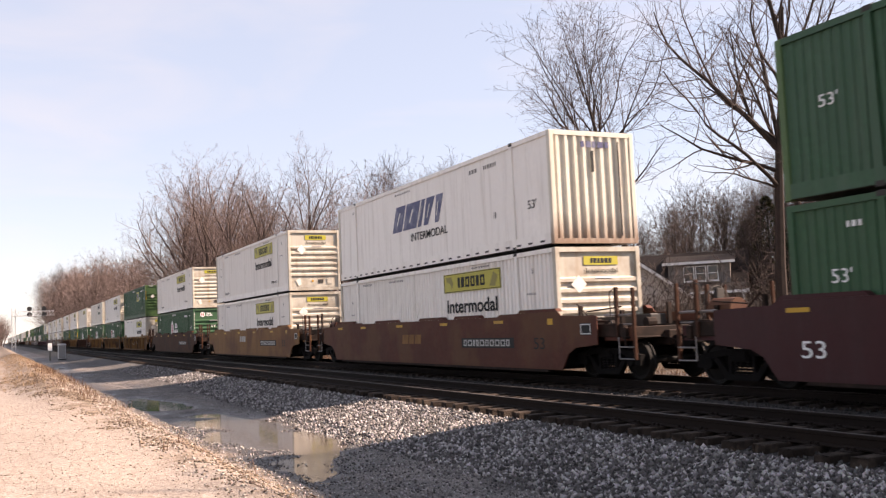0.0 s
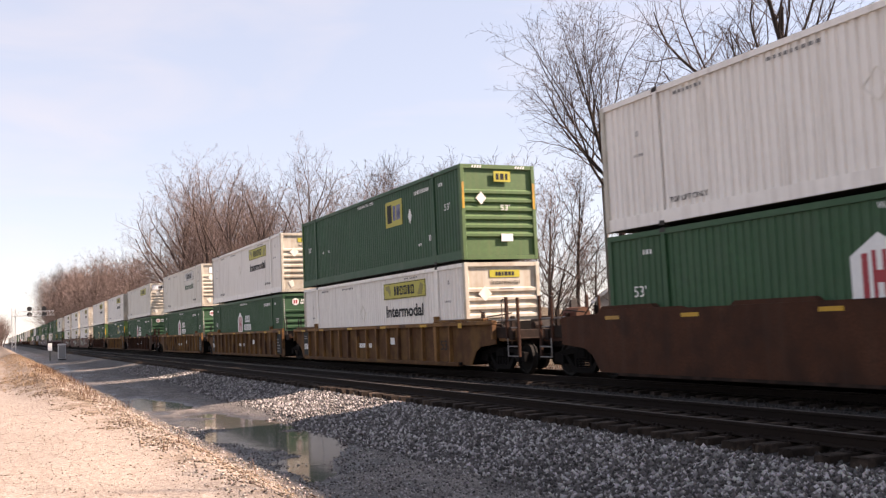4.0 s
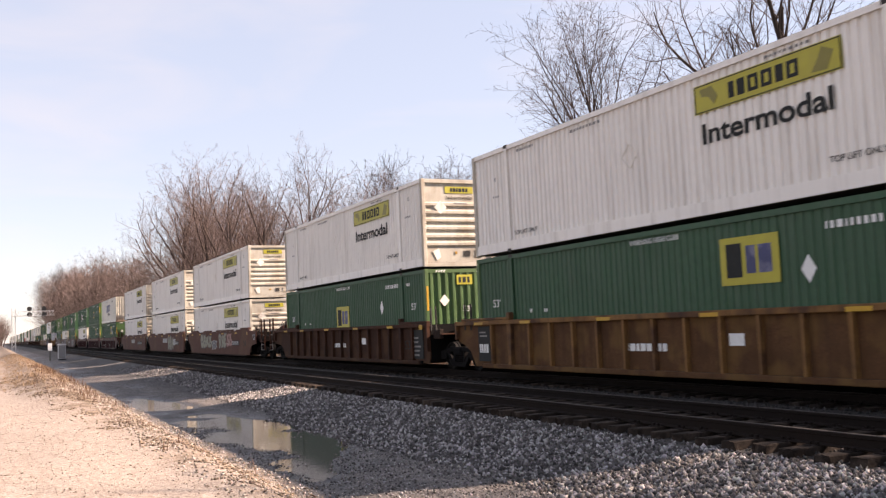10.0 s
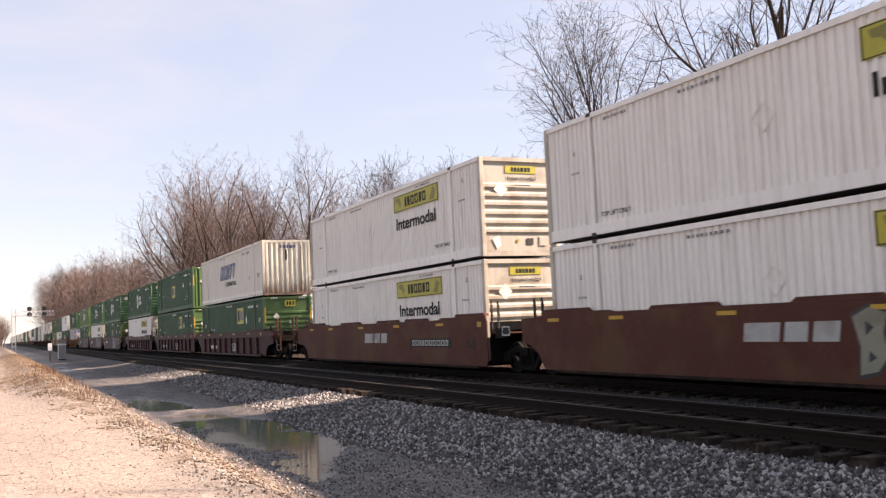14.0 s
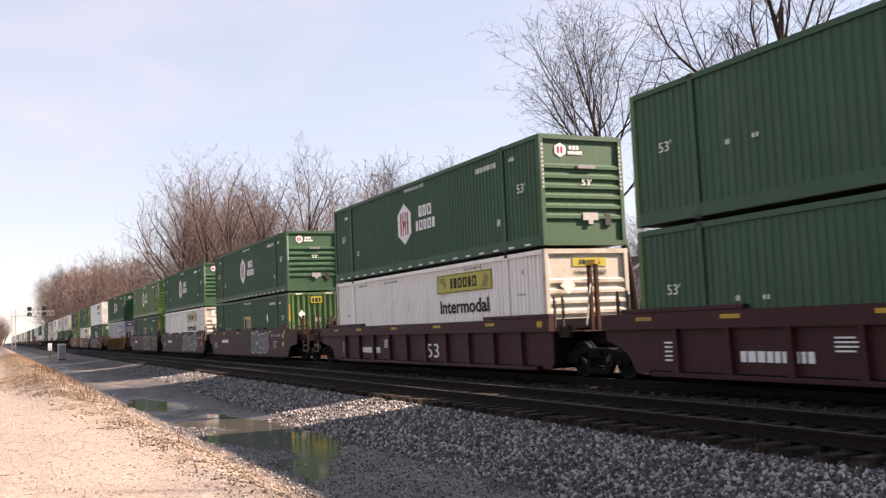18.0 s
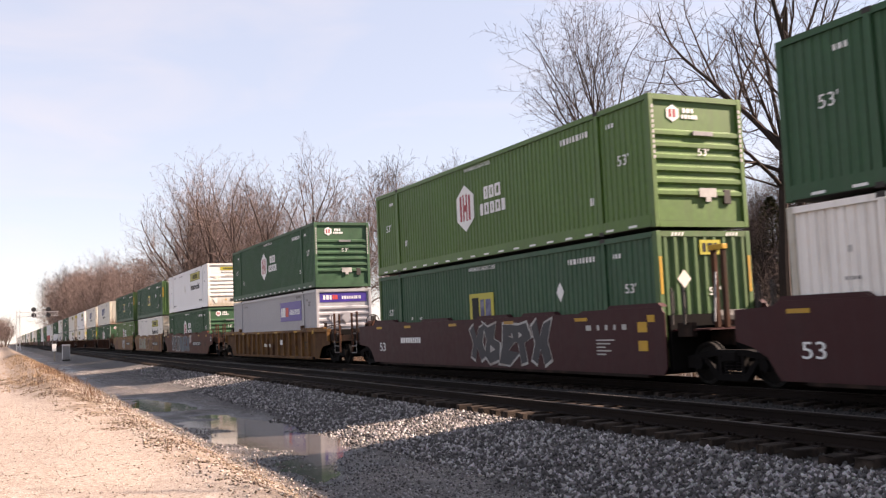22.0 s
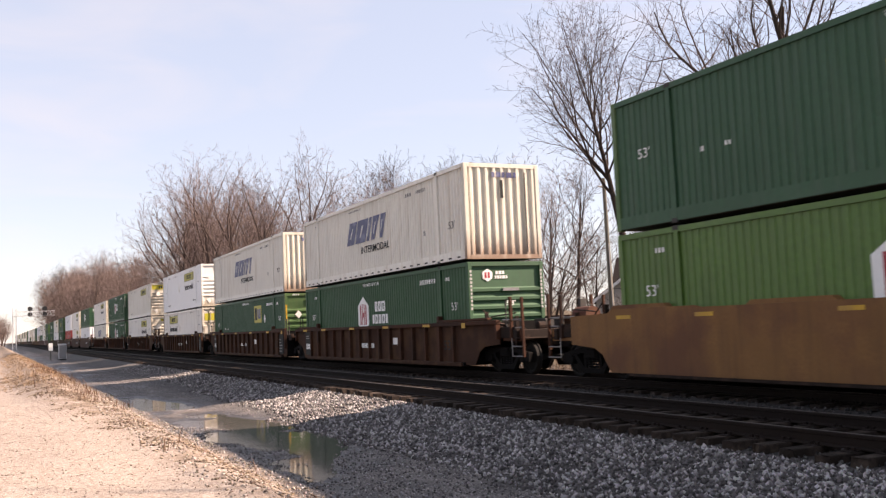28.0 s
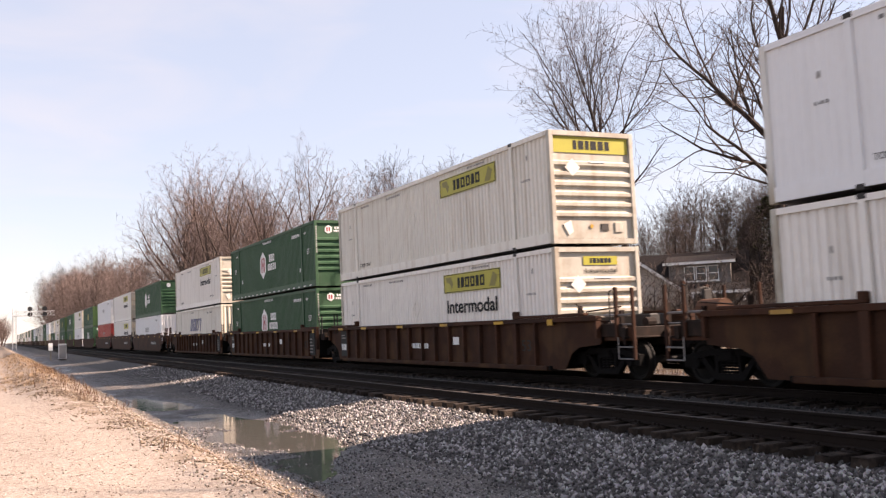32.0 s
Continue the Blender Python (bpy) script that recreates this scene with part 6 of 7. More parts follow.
def branching(seed, height, r0, limbs, lean=(0.0, 0.0), twig_r=0.008, min_len=0.5, fork=0.3, n_limbs=12, reach=0.42, density=(1.5, 2.2, 3.2), climb=(20, 68),
              deep=4, crook=0.10, stems=1, leader=0.64):
    """A bare tree: two meshes, stem with limbs, and twigs. Limbs named singly: (height, bearing, climb, length, radius, sag),
    bearing 0 across to the right of the lane's view and 90 away from it; the rest spiral up the stem."""
    rd = random.Random(seed)
    wood, twig = ([], []), ([], [])

    def tube(store, pts, n):
        vs, fs = store
        ring = []
        for i, (p, r) in enumerate(pts):
            d = (pts[min(i + 1, len(pts) - 1)][0] - pts[max(i - 1, 0)][0]).normalized()
            u = d.orthogonal().normalized()
            w = d.cross(u)
            ring.append(len(vs))
            for k in range(n):
                a = 6.28319 * k / n
                vs.append(p + (u * math.cos(a) + w * math.sin(a)) * r)
        for a, b in zip(ring, ring[1:]):
            for k in range(n):
                fs.append((a + k, a + (k + 1) % n, b + (k + 1) % n, b + k))

    def bough(p, d, length, r, level, sag=0.0):
        segs = max(2, min(10, int(length / (0.75, 0.6, 0.42, 0.3, 0.25)[level]) + 1))
        step, pts = length / segs, [(p.copy(), r)]
        end_r = max(twig_r * 0.6, r * 0.22)
        for i in range(segs):
            lift = (0.05, 0.075, 0.05, 0.03, 0.02)[level] - sag
            d = (d + Vector((rd.gauss(0, crook), rd.gauss(0, crook), rd.gauss(0, crook) + lift))).normalized()
            p = p + d * step
            pts.append((p.copy(), r + (end_r - r) * (i + 1) / segs))
        tube(wood if level < 2 else twig, pts, 6 if r > 0.05 else (4 if r > 0.02 else 3))
        if level >= deep or length < min_len:
            return
        n = max(2, int(length * density[min(level, 3) - 1]))
        turn0 = rd.uniform(0, 6.28)
        for k in range(n):
            f = min(0.985, 0.16 + 0.84 * (k + rd.random()) / n)
            i = min(int(f * segs), segs - 1)
            q = pts[i][0].lerp(pts[i + 1][0], f * segs - i)
            dd = (pts[i + 1][0] - pts[i][0]).normalized()
            ref = dd.orthogonal().normalized()
            turn = turn0 + k * 2.4 + rd.uniform(-0.5, 0.5)
            side = ref * math.cos(turn) + dd.cross(ref) * math.sin(turn)
            a = rd.uniform(0.55, 1.0)
            nd = (dd * math.cos(a) + side * math.sin(a)).normalized()
            ln = length * (rd.uniform(0.34, 0.60) if level < 2 else rd.uniform(0.28, 0.5)) * (1.15 - 0.5 * f)
            bough(q, nd, max(ln, 0.28), max(twig_r, pts[i][1] * rd.uniform(0.42, 0.62)), level + 1)

    for s in range(stems):
        h = height * (1.0 if s == 0 else rd.uniform(0.75, 0.95))
        base_a = rd.uniform(0, 6.28)
        spreadout = 0.0 if stems == 1 else 0.22
        d = (ACROSS * lean[0] + AWAY * lean[1] + Vector((math.cos(base_a) * spreadout, math.sin(base_a) * spreadout, 1))).normalized()
        p = Vector((math.cos(base_a), math.sin(base_a), 0)) * (0.35 if stems > 1 else 0) + Vector((0, 0, -0.3))
        segs, pts = 12, [(p.copy(), r0 * 1.25)]
        for i in range(segs):
            d = (d + Vector((rd.gauss(0, 0.045), rd.gauss(0, 0.045), 0.03))).normalized()
            p = p + d * (h * leader / segs)
            pts.append((p.copy(), r0 * (1.0 - 0.74 * ((i + 1) / segs) ** 1.15)))
        tube(wood, pts, 9)

        def at_height(z):
            for (p0, q0), (p1, q1) in zip(pts, pts[1:]):
                if p1.z >= z:
                    k = (z - p0.z) / (p1.z - p0.z)
                    return p0.lerp(p1, k), q0 + (q1 - q0) * k
            return pts[-1]
        for z, bearing, up, length, r, sag in limbs if s == 0 else ():
            b, e = radians(bearing), radians(up)
            q, _ = at_height(z)
            bough(q, (ACROSS * math.cos(b) + AWAY * math.sin(b)) * math.cos(e) + Vector((0, 0, math.sin(e))), length, r, 1, sag)
        turn0 = rd.uniform(0, 6.28)
        for k in range(n_limbs):
            f = (k + rd.random() * 0.7) / n_limbs
            z = h * leader * 0.98 * (fork + (1 - fork) * f)
            q, qr = at_height(z)
            e = radians(climb[0] + (climb[1] - climb[0]) * f + rd.uniform(-9, 9))
            b = turn0 + k * 2.4 + rd.uniform(-0.4, 0.4)
            bough(q, Vector((math.cos(b) * math.cos(e), math.sin(b) * math.cos(e), math.sin(e))), height * reach * rd.uniform(0.85, 1.12) * (1.0 - 0.2 * f), min(r0 * 0.34, max(twig_r * 2, qr * 0.5)), 1)
    out = []
    for name, (vs, fs) in (("trunk", wood), ("crown", twig)):
        me = bpy.data.meshes.new(name)
        me.from_pydata(vs, [], fs)
        out.append(me)
    return out


def tree(meshes, x, y, rz, label, twig_m, group="", scale=1.0):
    t = thing("tree", label, "tree", pose(x, y, ground_z(x, y), 0, 0, rz), group)
    t.scale = (scale, scale, scale)
    # trees far off take the bark with haze mixed into its colour
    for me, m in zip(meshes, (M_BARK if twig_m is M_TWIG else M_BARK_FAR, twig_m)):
        if not me.materials:
            me.materials.append(m)
        part(me.name.split(".")[0], me, m, t)
    return t


tree(branching(12, 20.0, 0.24, [(8.0, 176, 40, 6.4, 0.085, 0.0), (8.8, 165, 55, 7.4, 0.09, 0.0), (7.4, 10, 42, 4.6, 0.07, 0.01)], (-0.03, 0.0), 0.007, 0.5, 0.64, 17, 0.37,
               (1.7, 2.4, 3.1), (32, 84), 4, 0.10, 1, 0.70), -40.85, 31, 0, "tall bare tree with a rounded fan of fine twigs", M_TWIG)
tree(branching(28, 21.0, 0.27, [(7.3, 178, 12, 5.6, 0.10, 0.055), (8.2, 170, 62, 9.5, 0.13, 0.0), (8.4, 150, 40, 6.5, 0.09, 0.0), (6.6, 200, 25, 3.6, 0.06, 0.07)], (-0.03, 0.02), 0.007, 0.5, 0.44, 9, 0.36,
               (1.4, 2.1, 2.6), (24, 82), 4, 0.13, 1, 0.70), -29.35, 29.5, 0, "large bare tree with dark forked limbs", M_TWIG)
tree(branching(35, 19.0, 0.26, [(6.5, 190, 40, 5.0, 0.08, 0.0), (6.8, 20, 42, 5.0, 0.10, 0.0)], (-0.22, 0.0), 0.007, 0.5, 0.38, 8, 0.34,
               (1.4, 2.1, 2.6), (20, 80), 4, 0.1, 1, 0.74), -24.9, 30, 0, "bare tree with a leaning dark trunk", M_TWIG)
tree(branching(41, 20.0, 0.22, [(9.0, 185, 60, 7.0, 0.09, 0.0)], (-0.10, 0.0), 0.008, 0.5, 0.44, 7, 0.34, (1.4, 2.1, 2.6), (40, 80), 4, 0.1, 1, 0.74), -33.1, 36, 0, "slender bare tree behind the larger trees", M_TWIG)
tree(branching(47, 8.5, 0.10, [], (0, 0), 0.008, 0.4, 0.2, 12, 0.4, (2.0, 2.8, 3.4), (25, 70), 4, 0.12, 2), -41.6, 25.5, 0, "small bare tree beside the railway", M_TWIG)
tree(branching(53, 18.0, 0.28, [], (0, 0), 0.018, 0.55, 0.4, 16, 0.38, (1.9, 2.6, 3.4), (22, 76)), -1.4, 24.5, 0, "tall bare tree shading the ballast", M_TWIG)
# open-crowned trees of the woods
MID = [branching(60 + k, h, 0.20, [], (0, 0), 0.012, 0.55, 0.28, 14, 0.34, (1.6, 2.3, 3.0), (20, 80), 4, 0.09, st) for k, (h, st) in enumerate(((19.5, 1), (16.0, 2), (20.5, 1), (14.5, 2), (17.5, 1)))]
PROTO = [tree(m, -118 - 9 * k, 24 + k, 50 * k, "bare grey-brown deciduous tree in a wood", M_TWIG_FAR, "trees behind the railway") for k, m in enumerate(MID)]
# broad domed trees of the tall clump, and darker ones behind the houses
FINE = [branching(70 + k, h, 0.36, [], (0, 0), 0.008, 0.5, 0.36, 14, 0.40, (1.6, 2.5, 3.4), (14, 82), 4, 0.085) for k, h in enumerate((18.0, 17.0, 19.0))]
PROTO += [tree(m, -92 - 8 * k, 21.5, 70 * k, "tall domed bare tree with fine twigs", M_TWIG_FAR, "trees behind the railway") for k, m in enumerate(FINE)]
DUSKY = [[me.copy() for me in MID[k]] for k in (0, 2, 4)]
for pair in DUSKY:
    for me in pair:
        me.materials.clear()
PROTO += [tree(m, -62 - 9 * k, 70 + k, 50 * k, "dark bare deciduous tree behind the houses", M_TWIG, "trees behind the railway") for k, m in enumerate(DUSKY)]
_r = random.Random(17)


TALL = [max(v.co.z for me in m for v in me.vertices) for m in MID + FINE + DUSKY]


def wood_of(spots_xyh, kinds=(0, 1, 2, 3, 4)):
    for x, y, h in spots_xyh:
        k = _r.choice(kinds)
        s = h * _r.uniform(0.88, 1.06) / TALL[k]
        copy_thing(PROTO[k], pose(x, y, ground_z(x, y) - 0.1, 0, 0, _r.uniform(0, 360)) @ Matrix.Scale(s, 4))


def jit(a, b):
    return a + _r.uniform(-b, b)


# the wood along the far side of the line: a tall clump, a low stretch, and high woods far off
wood_of([(jit(-76 - 4.6 * k, 1.6), jit((19.5, 23.5)[k % 2], 1.2), 18.6 + 0.5 * k) for k in range(10)], (5, 6, 7))
wood_of([(jit(-143 - 5.0 * k, 2), jit((19.5, 25)[k % 2], 1.5), 15.5 + 0.12 * k) for k in range(14)])
wood_of([(jit(-188 - 3.1 * k, 3), jit((18.5, 22.5, 27)[k % 3], 1.2), 19.5 + 0.13 * k) for k in range(66)])
# trees behind the gardens, and the woods behind the houses
wood_of([(jit(-53 - 5.0 * k, 1.5), jit(31.5 + 0.1 * k, 1.5), 13.0 + 0.5 * k) for k in range(12)], (1, 3, 4))
wood_of([(jit(-80 - 6 * k, 2), jit(50, 4), 19 + k) for k in range(9)], (8, 9, 10))
wood_of([(jit(-104 + 4.0 * k, 2), jit(84 - 0.6 * k, 5), 19) for k in range(17)], (8, 9, 10))
wood_of([(jit(-98 + 4.6 * k, 2), jit(74, 3), 15) for k in range(14)], (8, 9, 10))
wood_of([(jit(-78 + 2.4 * k, 1), jit(66, 3), 14) for k in range(22)], (8, 9, 10))
wood_of([(jit(-84 + 2.6 * k, 1), jit(58, 2), 11) for k in range(23)], (8, 9, 10))
wood_of([(jit(-410 - 6 * k, 3), jit(0.6 + 0.1 * k, 1.0), 13) for k in range(14)])

# low brush
BRUSH = [branching(90 + k, 4.2, 0.04, [], (0, 0), 0.011, 0.35, 0.1, 8, 0.4, (2.6, 3.2, 3.4), (25, 70), 3, 0.14, 4) for k in range(2)]
for me in BRUSH:
    me[0].name, me[1].name = "stem", "twig"
SCRUB = [tree(m, -36 - 4 * k, 34, 0, "bare brown scrub bush", M_TWIG, "scrub behind the railway") for k, m in enumerate(BRUSH)]
for ob in SCRUB:
    ob.name, ob["category"] = "bush", "bush"
    for c in ob.children:
        c["kind"] = "stuff"
for k in range(70):
    if k < 30:
        x, y = jit(-26 - 1.7 * k, 2), 37 + _r.uniform(-3, 16)
    elif k < 58:
        y = _r.uniform(40, 62)
        x = -y * _r.uniform(0.74, 1.04)
    else:
        x, y = -90 - 7 * (k - 58) + _r.uniform(-2, 2), jit(18.5, 0.7)
    if (x + 56) ** 2 + (y - 45) ** 2 < 150:
        continue
    copy_thing(SCRUB[k % 2], pose(x, y, ground_z(x, y) - 0.05, 0, 0, _r.uniform(0, 360)) @ Matrix.Scale(_r.uniform(0.8, 1.7), 4))


def evergreen(x, y, height, seed):
    """A dark yew-like evergreen: a trunk and a ragged crown of many small sprays."""
    r = random.Random(seed)
    t = thing("evergreen_tree", "dark olive evergreen tree between bare trees", "tree", pose(x, y, ground_z(x, y)))
    part("trunk", cyl(bmesh.new(), (0, 0, -0.3), (0.1, 0, height * 0.9), 0.16, 8, 0.04), M_BARK, t)
    vs, fs = [], []
    for _ in range(3600):
        z = height * (0.18 + 0.82 * r.random() ** 0.9)
        k = (z / height - 0.18) / 0.82
        a = r.uniform(0, 6.28319)
        lobe = 1 + 0.25 * math.sin(a * 3 + z) + 0.15 * math.sin(a * 7 - 2 * z)
        rad = height * 0.26 * (1 - k) ** 0.7 * lobe * r.uniform(0.35, 1.0) ** 0.5
        p = Vector((math.cos(a) * rad, math.sin(a) * rad, z))
        d = Vector((math.cos(a), math.sin(a), r.uniform(-0.2, 0.7))).normalized() * r.uniform(0.18, 0.42)
        w = d.cross(Vector((r.uniform(-1, 1), r.uniform(-1, 1), 1))).normalized() * r.uniform(0.05, 0.11)
        i = len(vs)
        vs += [p - w, p + w, p + d]
        fs.append((i, i + 1, i + 2))
    me = bpy.data.meshes.new("crown")
    me.from_pydata(vs, [], fs)
    me.materials.append(M_EVER)
    part("crown", me, M_EVER, t)
    return t


M_EVER = mat("dark_evergreen_sprays", (0.040, 0.040, 0.020), 1.0, spec=0.03, vary=0.3, scale=0.8)
for _x, _y, _h, _s in ((-61.5, 61, 10.5, 1), (-66, 63, 9.0, 2), (-57.5, 60.5, 8.0, 3)):
    evergreen(_x, _y, _h, _s)

# ---- houses behind the line ----
M_SIDING = mat("pale_grey_siding", (0.15, 0.132, 0.12), 0.75, vary=0.08, scale=2)
M_SIDING_W = mat("off_white_siding", (0.36, 0.33, 0.30), 0.75, vary=0.07, scale=2)
M_TRIM = mat("white_trim", (0.74, 0.73, 0.71), 0.6, vary=0.05, scale=3)
M_SHINGLE = mat("brown_grey_shingles", (0.024, 0.019, 0.018), 0.95, spec=0.08, vary=0.25, scale=5, bump=0.02, bump_scale=18)
M_SHINGLE_L = mat("grey_shingles", (0.035, 0.031, 0.03), 0.95, spec=0.08, vary=0.2, scale=5, bump=0.02, bump_scale=18)
M_FENCE = mat("weathered_board_fence", (0.13, 0.10, 0.08), 0.9, vary=0.3, scale=3, per_object=0.2)
M_POLE = mat("weathered_pole_wood", (0.13, 0.12, 0.10), 0.9, vary=0.25, scale=3)
M_PANE = mat("dark_window_glass", (0.02, 0.025, 0.03), 0.08, vary=0.1, scale=2)
M_SIGNAL = mat("black_signal_paint", (0.015, 0.015, 0.016), 0.6, vary=0.2, scale=5)
M_SILVER = mat("silver_signal_paint", (0.55, 0.55, 0.56), 0.45, metal=0.3, vary=0.12, scale=4)


def window(h, x, y, z, w, ht, face):
    """A framed window on a wall that faces -y ('y') or +x ('x'); x, y, z is the middle of its foot."""
    f = 0.07
    bm = bmesh.new()
    for a, b, c, d in ((-w / 2, w / 2, 0, f), (-w / 2, w / 2, ht - f, ht), (-w / 2, -w / 2 + f, f, ht - f), (w / 2 - f, w / 2, f, ht - f), (-w / 2 + f, w / 2 - f, ht / 2 - 0.025, ht / 2 + 0.025)):
        box(bm, a, b, -0.06, 0.02, c, d)
    m = pose(x, y, z, 0, 0, 0 if face == "y" else 90)
    fr = part("window", bm, M_TRIM, h, "white-framed window", m)
    part("pane", boxed(-w / 2 + f, w / 2 - f, -0.02, -0.01, f, ht - f), M_PANE, fr)
    part("sill", boxed(-w / 2 - 0.06, w / 2 + 0.06, -0.12, 0.0, -0.07, -0.002), M_TRIM, fr)


def slab_roof(h, x0, x1, y0, y1, ze, zr, ridge, material, over=0.4, thick=0.14):
    """A gable roof: ridge 'x' runs along x, ridge 'y' along y."""
    for s in (-1, 1):
        if ridge == "x":
            ym, ye = (y0 + y1) / 2, (y0 - over if s < 0 else y1 + over)
            drop = (zr - ze) * over / abs(ym - (y0 if s < 0 else y1))
            bm = prism([(ym, zr), (ye, ze - drop), (ye, ze - drop + thick), (ym, zr + thick)], "x", x0 - over, x1 + over)
        else:
            xm, xe = (x0 + x1) / 2, (x0 - over if s < 0 else x1 + over)
            drop = (zr - ze) * over / abs(xm - (x0 if s < 0 else x1))
            bm = prism([(xm, zr), (xe, ze - drop), (xe, ze - drop + thick), (xm, zr + thick)], "y", y0 - over, y1 + over)
        part("roof", bm, material, h)
        if ridge == "y":
            part("verge_board", prism([(xm, zr - 0.12), (xe, ze - drop - 0.12), (xe, ze - drop + 0.10), (xm, zr + 0.10)], "y", y0 - over - 0.05, y0 - over - 0.005), M_TRIM, h)
        else:
            part("fascia", boxed(x0 - over, x1 + over, ye - 0.03, ye + 0.03, ze - drop - 0.16, ze - drop + 0.12), M_TRIM, h)


def gable_walls(h, x0, x1, y0, y1, z0, ze, zr, ridge, material):
    t = 0.2
    if ridge == "y":
        pts = [(x0, z0), (x1, z0), (x1, ze), ((x0 + x1) / 2, zr), (x0, ze)]
        part("wall", prism(pts, "y", y0, y0 + t), material, h)
        part("wall", prism(pts, "y", y1 - t, y1), material, h)
        part("wall", boxed(x0, x0 + t, y0 + t, y1 - t, z0, ze), material, h)
        part("wall", boxed(x1 - t, x1, y0 + t, y1 - t, z0, ze), material, h)
    else:
        pts = [(y0, z0), (y1, z0), (y1, ze), ((y0 + y1) / 2, zr), (y0, ze)]
        part("wall", prism(pts, "x", x0, x0 + t), material, h)
        part("wall", prism(pts, "x", x1 - t, x1), material, h)
        part("wall", boxed(x0 + t, x1 - t, y0, y0 + t, z0, ze), material, h)
        part("wall", boxed(x0 + t, x1 - t, y1 - t, y1, z0, ze), material, h)


def build_houses():
    # a house with a broad dormer over its porch
    z0 = 0.2
    h = thing("house", "grey house with a windowed dormer and white trim", "house", pose(-61.1, 50.6, 0.4, 0, 0, 45))
    gable_walls(h, -5.4, 5.0, 0.0, 9.0, -0.6, 3.0, 6.1, "x", M_SIDING)
    slab_roof(h, -5.4, 5.0, 0.0, 9.0, 3.0, 6.1, "x", M_SHINGLE)
    part("dormer_wall", boxed(-0.9, 4.0, 0.4, 4.2, 3.2, 5.05), M_SIDING, h)
    part("dormer_roof", prism([(0.0, 5.06), (4.4, 5.9), (4.4, 6.02), (0.0, 5.2)], "x", -1.3, 4.4), M_SHINGLE, h)
    part("dormer_fascia", boxed(-1.32, 4.42, -0.05, 0.02, 5.02, 5.22), M_TRIM, h)
    for k in range(3):
        window(h, 0.75 + k * 0.95, 0.36, 3.62, 0.86, 1.25, "y")
    part("porch_roof", prism([(-2.4, 2.55), (0.0, 3.25), (0.0, 3.38), (-2.4, 2.68)], "x", -3.2, 5.2), M_SHINGLE_L, h)
    part("porch_fascia", boxed(-3.2, 5.2, -2.46, -2.40, 2.50, 2.72), M_TRIM, h)
    for x in (-3.0, -0.3, 2.4, 5.0):
        part("porch_post", boxed(x - 0.08, x + 0.08, -2.3, -2.14, -0.5, 2.55), M_TRIM, h)
    part("porch_deck", boxed(-3.2, 5.2, -2.4, 0.0, -0.5, 0.15), M_FENCE, h)
    window(h, -4.2, -0.01, 0.9, 1.0, 1.4, "y")
    # a small gabled house behind
    h = thing("house", "small grey house with a steep gable window", "house", pose(-68.6, 66, 0.6, 0, 0, 45))
    gable_walls(h, -5.0, 3.4, 1.2, 9.0, -0.8, 2.6, 5.6, "x", M_SIDING)
    slab_roof(h, -5.0, 3.4, 1.2, 9.0, 2.6, 5.6, "x", M_SHINGLE)
    gable_walls(h, -1.8, 1.8, 0.0, 4.6, -0.8, 3.1, 5.5, "y", M_SIDING_W)
    slab_roof(h, -1.8, 1.8, 0.0, 4.6, 3.1, 5.5, "y", M_SHINGLE_L, 0.25)
    window(h, 0, -0.01, 3.3, 0.8, 1.2, "y")
    # a garage with its white gable towards the line
    h = thing("garage", "taupe garage with a steep dark gable roof", "house", pose(-49.7, 38.0, 0.0, 0, 0, 50))
    gable_walls(h, -3.0, 3.0, 0.0, 5.0, -0.6, 2.6, 4.8, "y", M_SIDING_W)
    slab_roof(h, -3.0, 3.0, 0.0, 5.0, 2.6, 4.8, "y", M_SHINGLE, 0.3)
    window(h, -1.5, -0.01, 1.0, 0.9, 1.1, "y")
    # board fence in front of the gardens
    for x0, x1, y in ((-50.0, -34.0, 36.2),):
        f = thing("fence", "dark weathered board fence behind the railway", "fence", pose(x0, y, 0.15))
        n = int((x1 - x0) / 0.2)
        for k in range(n):
            part("board", boxed(k * 0.2, k * 0.2 + 0.18, 0.0, 0.025, -0.3, 1.75 + 0.03 * (k * 7 % 5)), M_FENCE, f)
        for z in (0.3, 1.4):
            part("fence_rail", boxed(0, x1 - x0, 0.03, 0.10, z, z + 0.09), M_FENCE, f)


build_houses()


def utility_pole(x, y, height, lean):
    z = ground_z(x, y)
    p = thing("utility_pole", "weathered wooden utility pole", "utility pole", pose(x, y, z, 0, lean, 0))
    part("pole", cyl(bmesh.new(), (0, 0, -0.5), (0, 0, height), 0.15, 10, 0.10), M_POLE, p)
    part("conduit", cyl(bmesh.new(), (0.16, -0.05, 0), (0.13, -0.05, height * 0.6), 0.03, 6), M_STEEL, p)
    part("bracket", boxed(-0.05, 0.05, -0.35, 0.1, height - 0.5, height - 0.42), M_STEEL, p)


utility_pole(-41.9, 30, 9.0, -1.0)


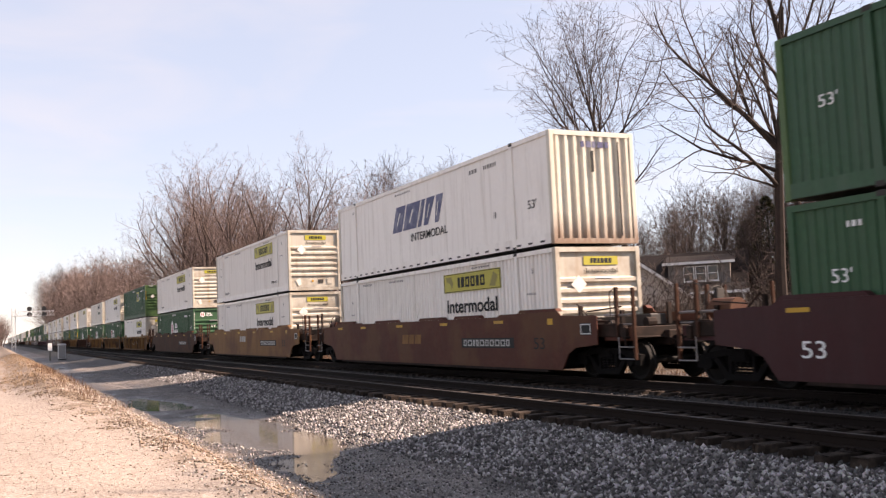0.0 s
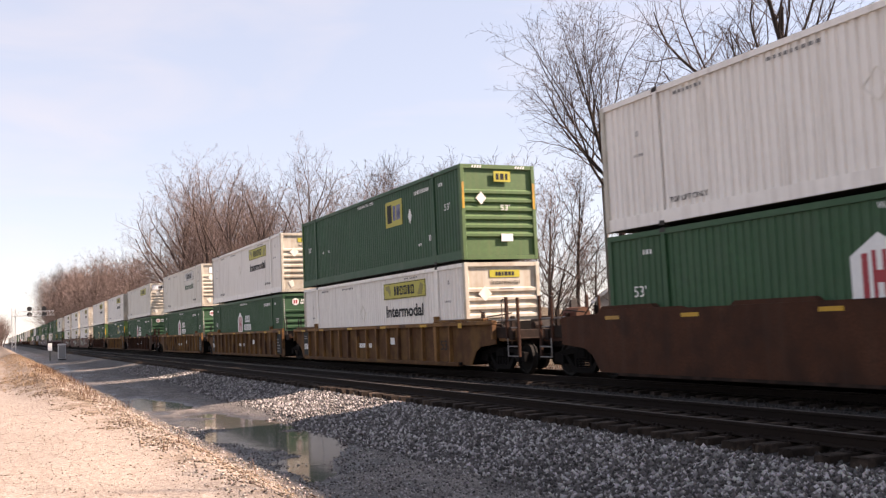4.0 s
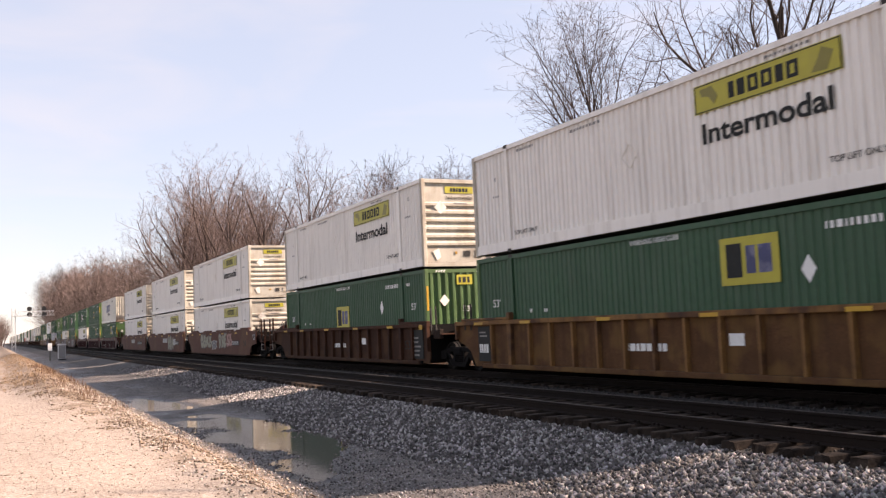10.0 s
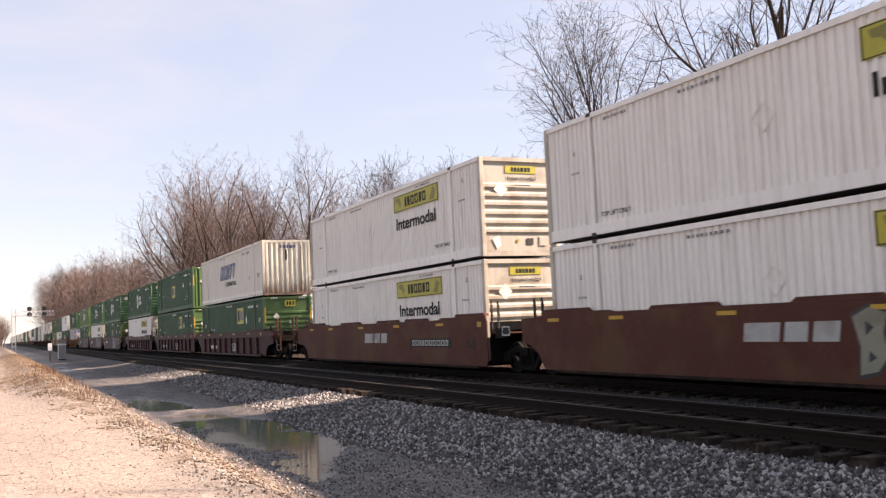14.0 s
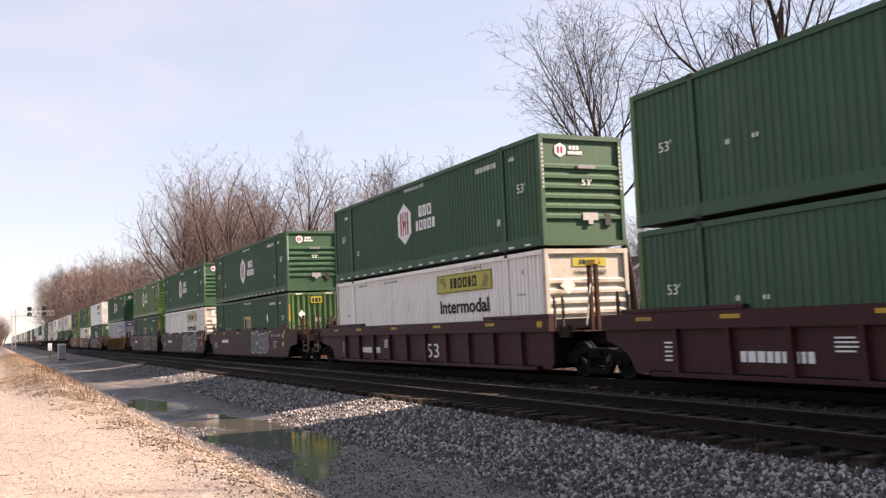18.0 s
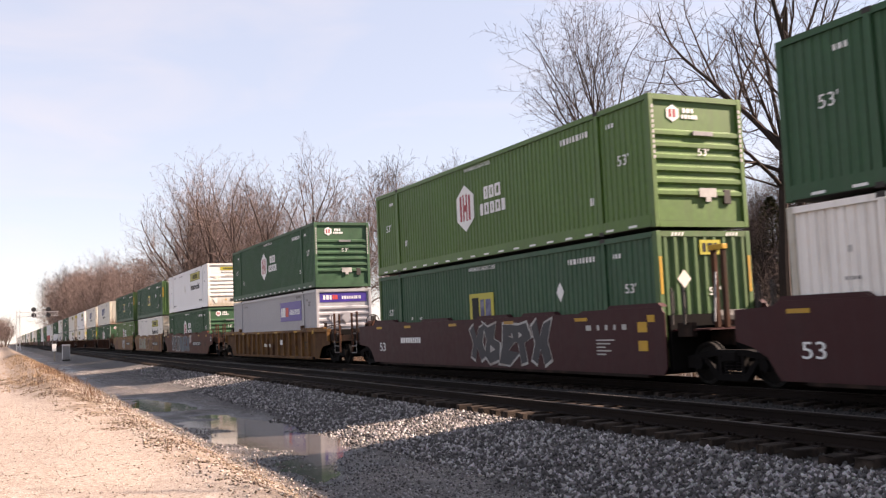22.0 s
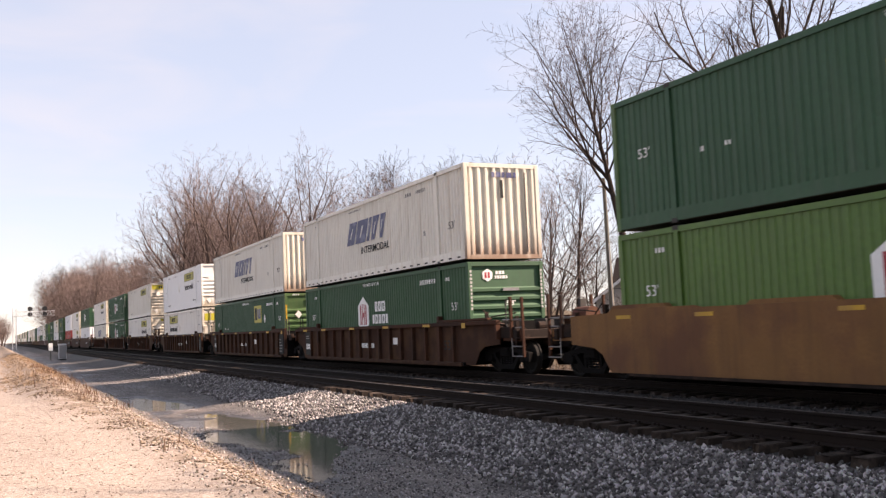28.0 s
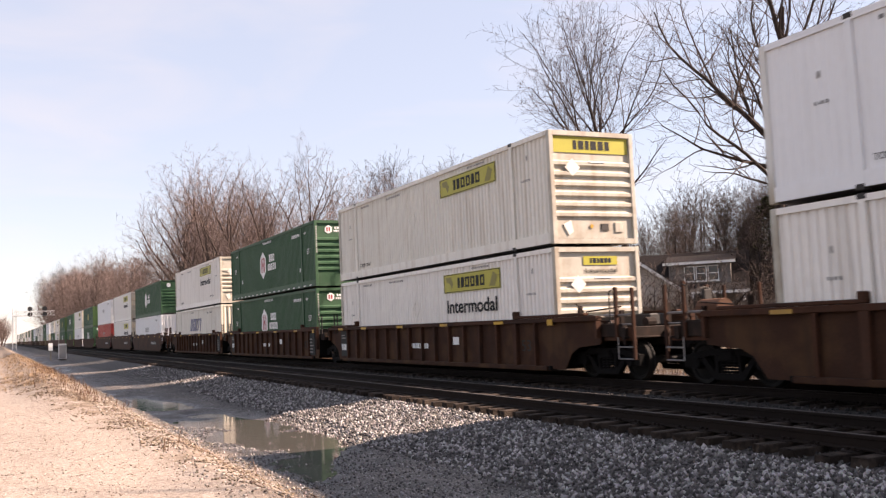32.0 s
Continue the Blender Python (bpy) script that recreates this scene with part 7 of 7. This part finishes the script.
def signal_bridge():
    x = -240.0
    g = thing("signal_gantry", "silver cantilever signal gantry with black signal heads", "railway signal", pose(x, 0, 0))
    for y in (3.3, 4.1):
        for dx in (-0.35, 0.35):
            part("mast_leg", boxed(dx - 0.06, dx + 0.06, y - 0.06, y + 0.06, -0.4, 9.3), M_SILVER, g)
    br = bmesh.new()
    for k in range(9):
        z = k * 1.0
        cyl(br, (-0.35, 3.3, z), (-0.35, 4.1, z + 1.0), 0.035, 5)
        cyl(br, (0.35, 4.1, z), (0.35, 3.3, z + 1.0), 0.035, 5)
    part("mast_bracing", br, M_SILVER, g)
    for z in (7.5, 8.5):
        for dx in (-0.35, 0.35):
            part("boom_chord", boxed(dx - 0.05, dx + 0.05, 3.3, 12.4, z - 0.05, z + 0.05), M_SILVER, g)
    br = bmesh.new()
    for k in range(10):
        y = 3.4 + k * 0.9
        for dx in (-0.35, 0.35):
            cyl(br, (dx, y, 7.5), (dx, y + 0.9, 8.5), 0.03, 5)
            cyl(br, (dx, y, 8.5), (dx, y, 7.5), 0.03, 5)
    part("boom_bracing", br, M_SILVER, g)
    part("walkway", boxed(0.4, 1.0, 3.3, 12.4, 7.40, 7.46), M_STEEL, g)
    rl = bmesh.new()
    for k in range(8):
        cyl(rl, (1.0, 3.4 + k * 1.25, 7.46), (1.0, 3.4 + k * 1.25, 8.5), 0.025, 5)
    cyl(rl, (1.0, 3.4, 8.5), (1.0, 12.3, 8.5), 0.025, 5)
    part("walkway_rail", rl, M_SILVER, g)
    for y in (7.05, 10.2):
        for z in (7.75, 9.05):
            hd = part("signal_head", cyl(bmesh.new(), (0.55, y, z), (0.62, y, z), 0.55, 16), M_SIGNAL, g, "round black signal head")
            part("lamp_hood", cyl(bmesh.new(), (0.62, y, z), (0.9, y, z), 0.16, 10), M_SIGNAL, hd)
        part("head_post", boxed(0.42, 0.52, y - 0.05, y + 0.05, 7.4, 9.5), M_SILVER, g)


signal_bridge()


def relay_case():
    z = ground_z(-102, 5.95)
    c = thing("relay_cabinet", "silver trackside relay cabinet", "cabinet", pose(-102, 5.95, z))
    part("body", boxed(-0.3, 0.3, -0.36, 0.36, 0.15, 1.55, bevel=0.03), M_SILVER, c)
    part("roof", prism([(-0.45, 1.552), (0.45, 1.552), (0.3, 1.66), (-0.3, 1.66)], "x", -0.4, 0.4), M_SILVER, c)
    part("door", boxed(0.302, 0.325, -0.32, 0.32, 0.2, 1.5), M_STEEL, c)
    part("plinth", boxed(-0.28, 0.28, -0.34, 0.34, -0.15, 0.148), M_CAST, c)
    z = ground_z(-104, 4.95)
    s = thing("track_marker", "small white marker board on a post", "sign", pose(-104, 4.95, z))
    part("post", boxed(-0.05, 0.05, -0.06, 0.06, -0.2, 1.3), M_POLE, s)
    part("board", boxed(0.055, 0.075, -0.2, 0.2, 1.0, 1.75), M_TRIM, s)


relay_case()


# ---- what moves ----
def motions():
    for ob, u, z in MOVERS:
        walk(ob, [(t, pose(u + run(t), TRACK_Y, z)) for t in range(0, 33, 4)])
    turns = [(k / 30, run(k / 30) / 0.455) for k in range(0, 961)]
    # wheels roll alike: those at one place in their truck share one course
    first = {}
    for ob in WHEELS:
        key = round(ob.location.x, 3)
        if key not in first:
            walk(ob, [(t, Matrix.Translation(ob.location) @ Matrix.Rotation(a, 4, "Y")) for t, a in turns])
            first[key] = ob
        else:
            lead = first[key].animation_data
            ob.rotation_mode = "QUATERNION"
            keys = ob.animation_data_create()
            keys.action = lead.action
            keys.action_slot = lead.action_slot


motions()
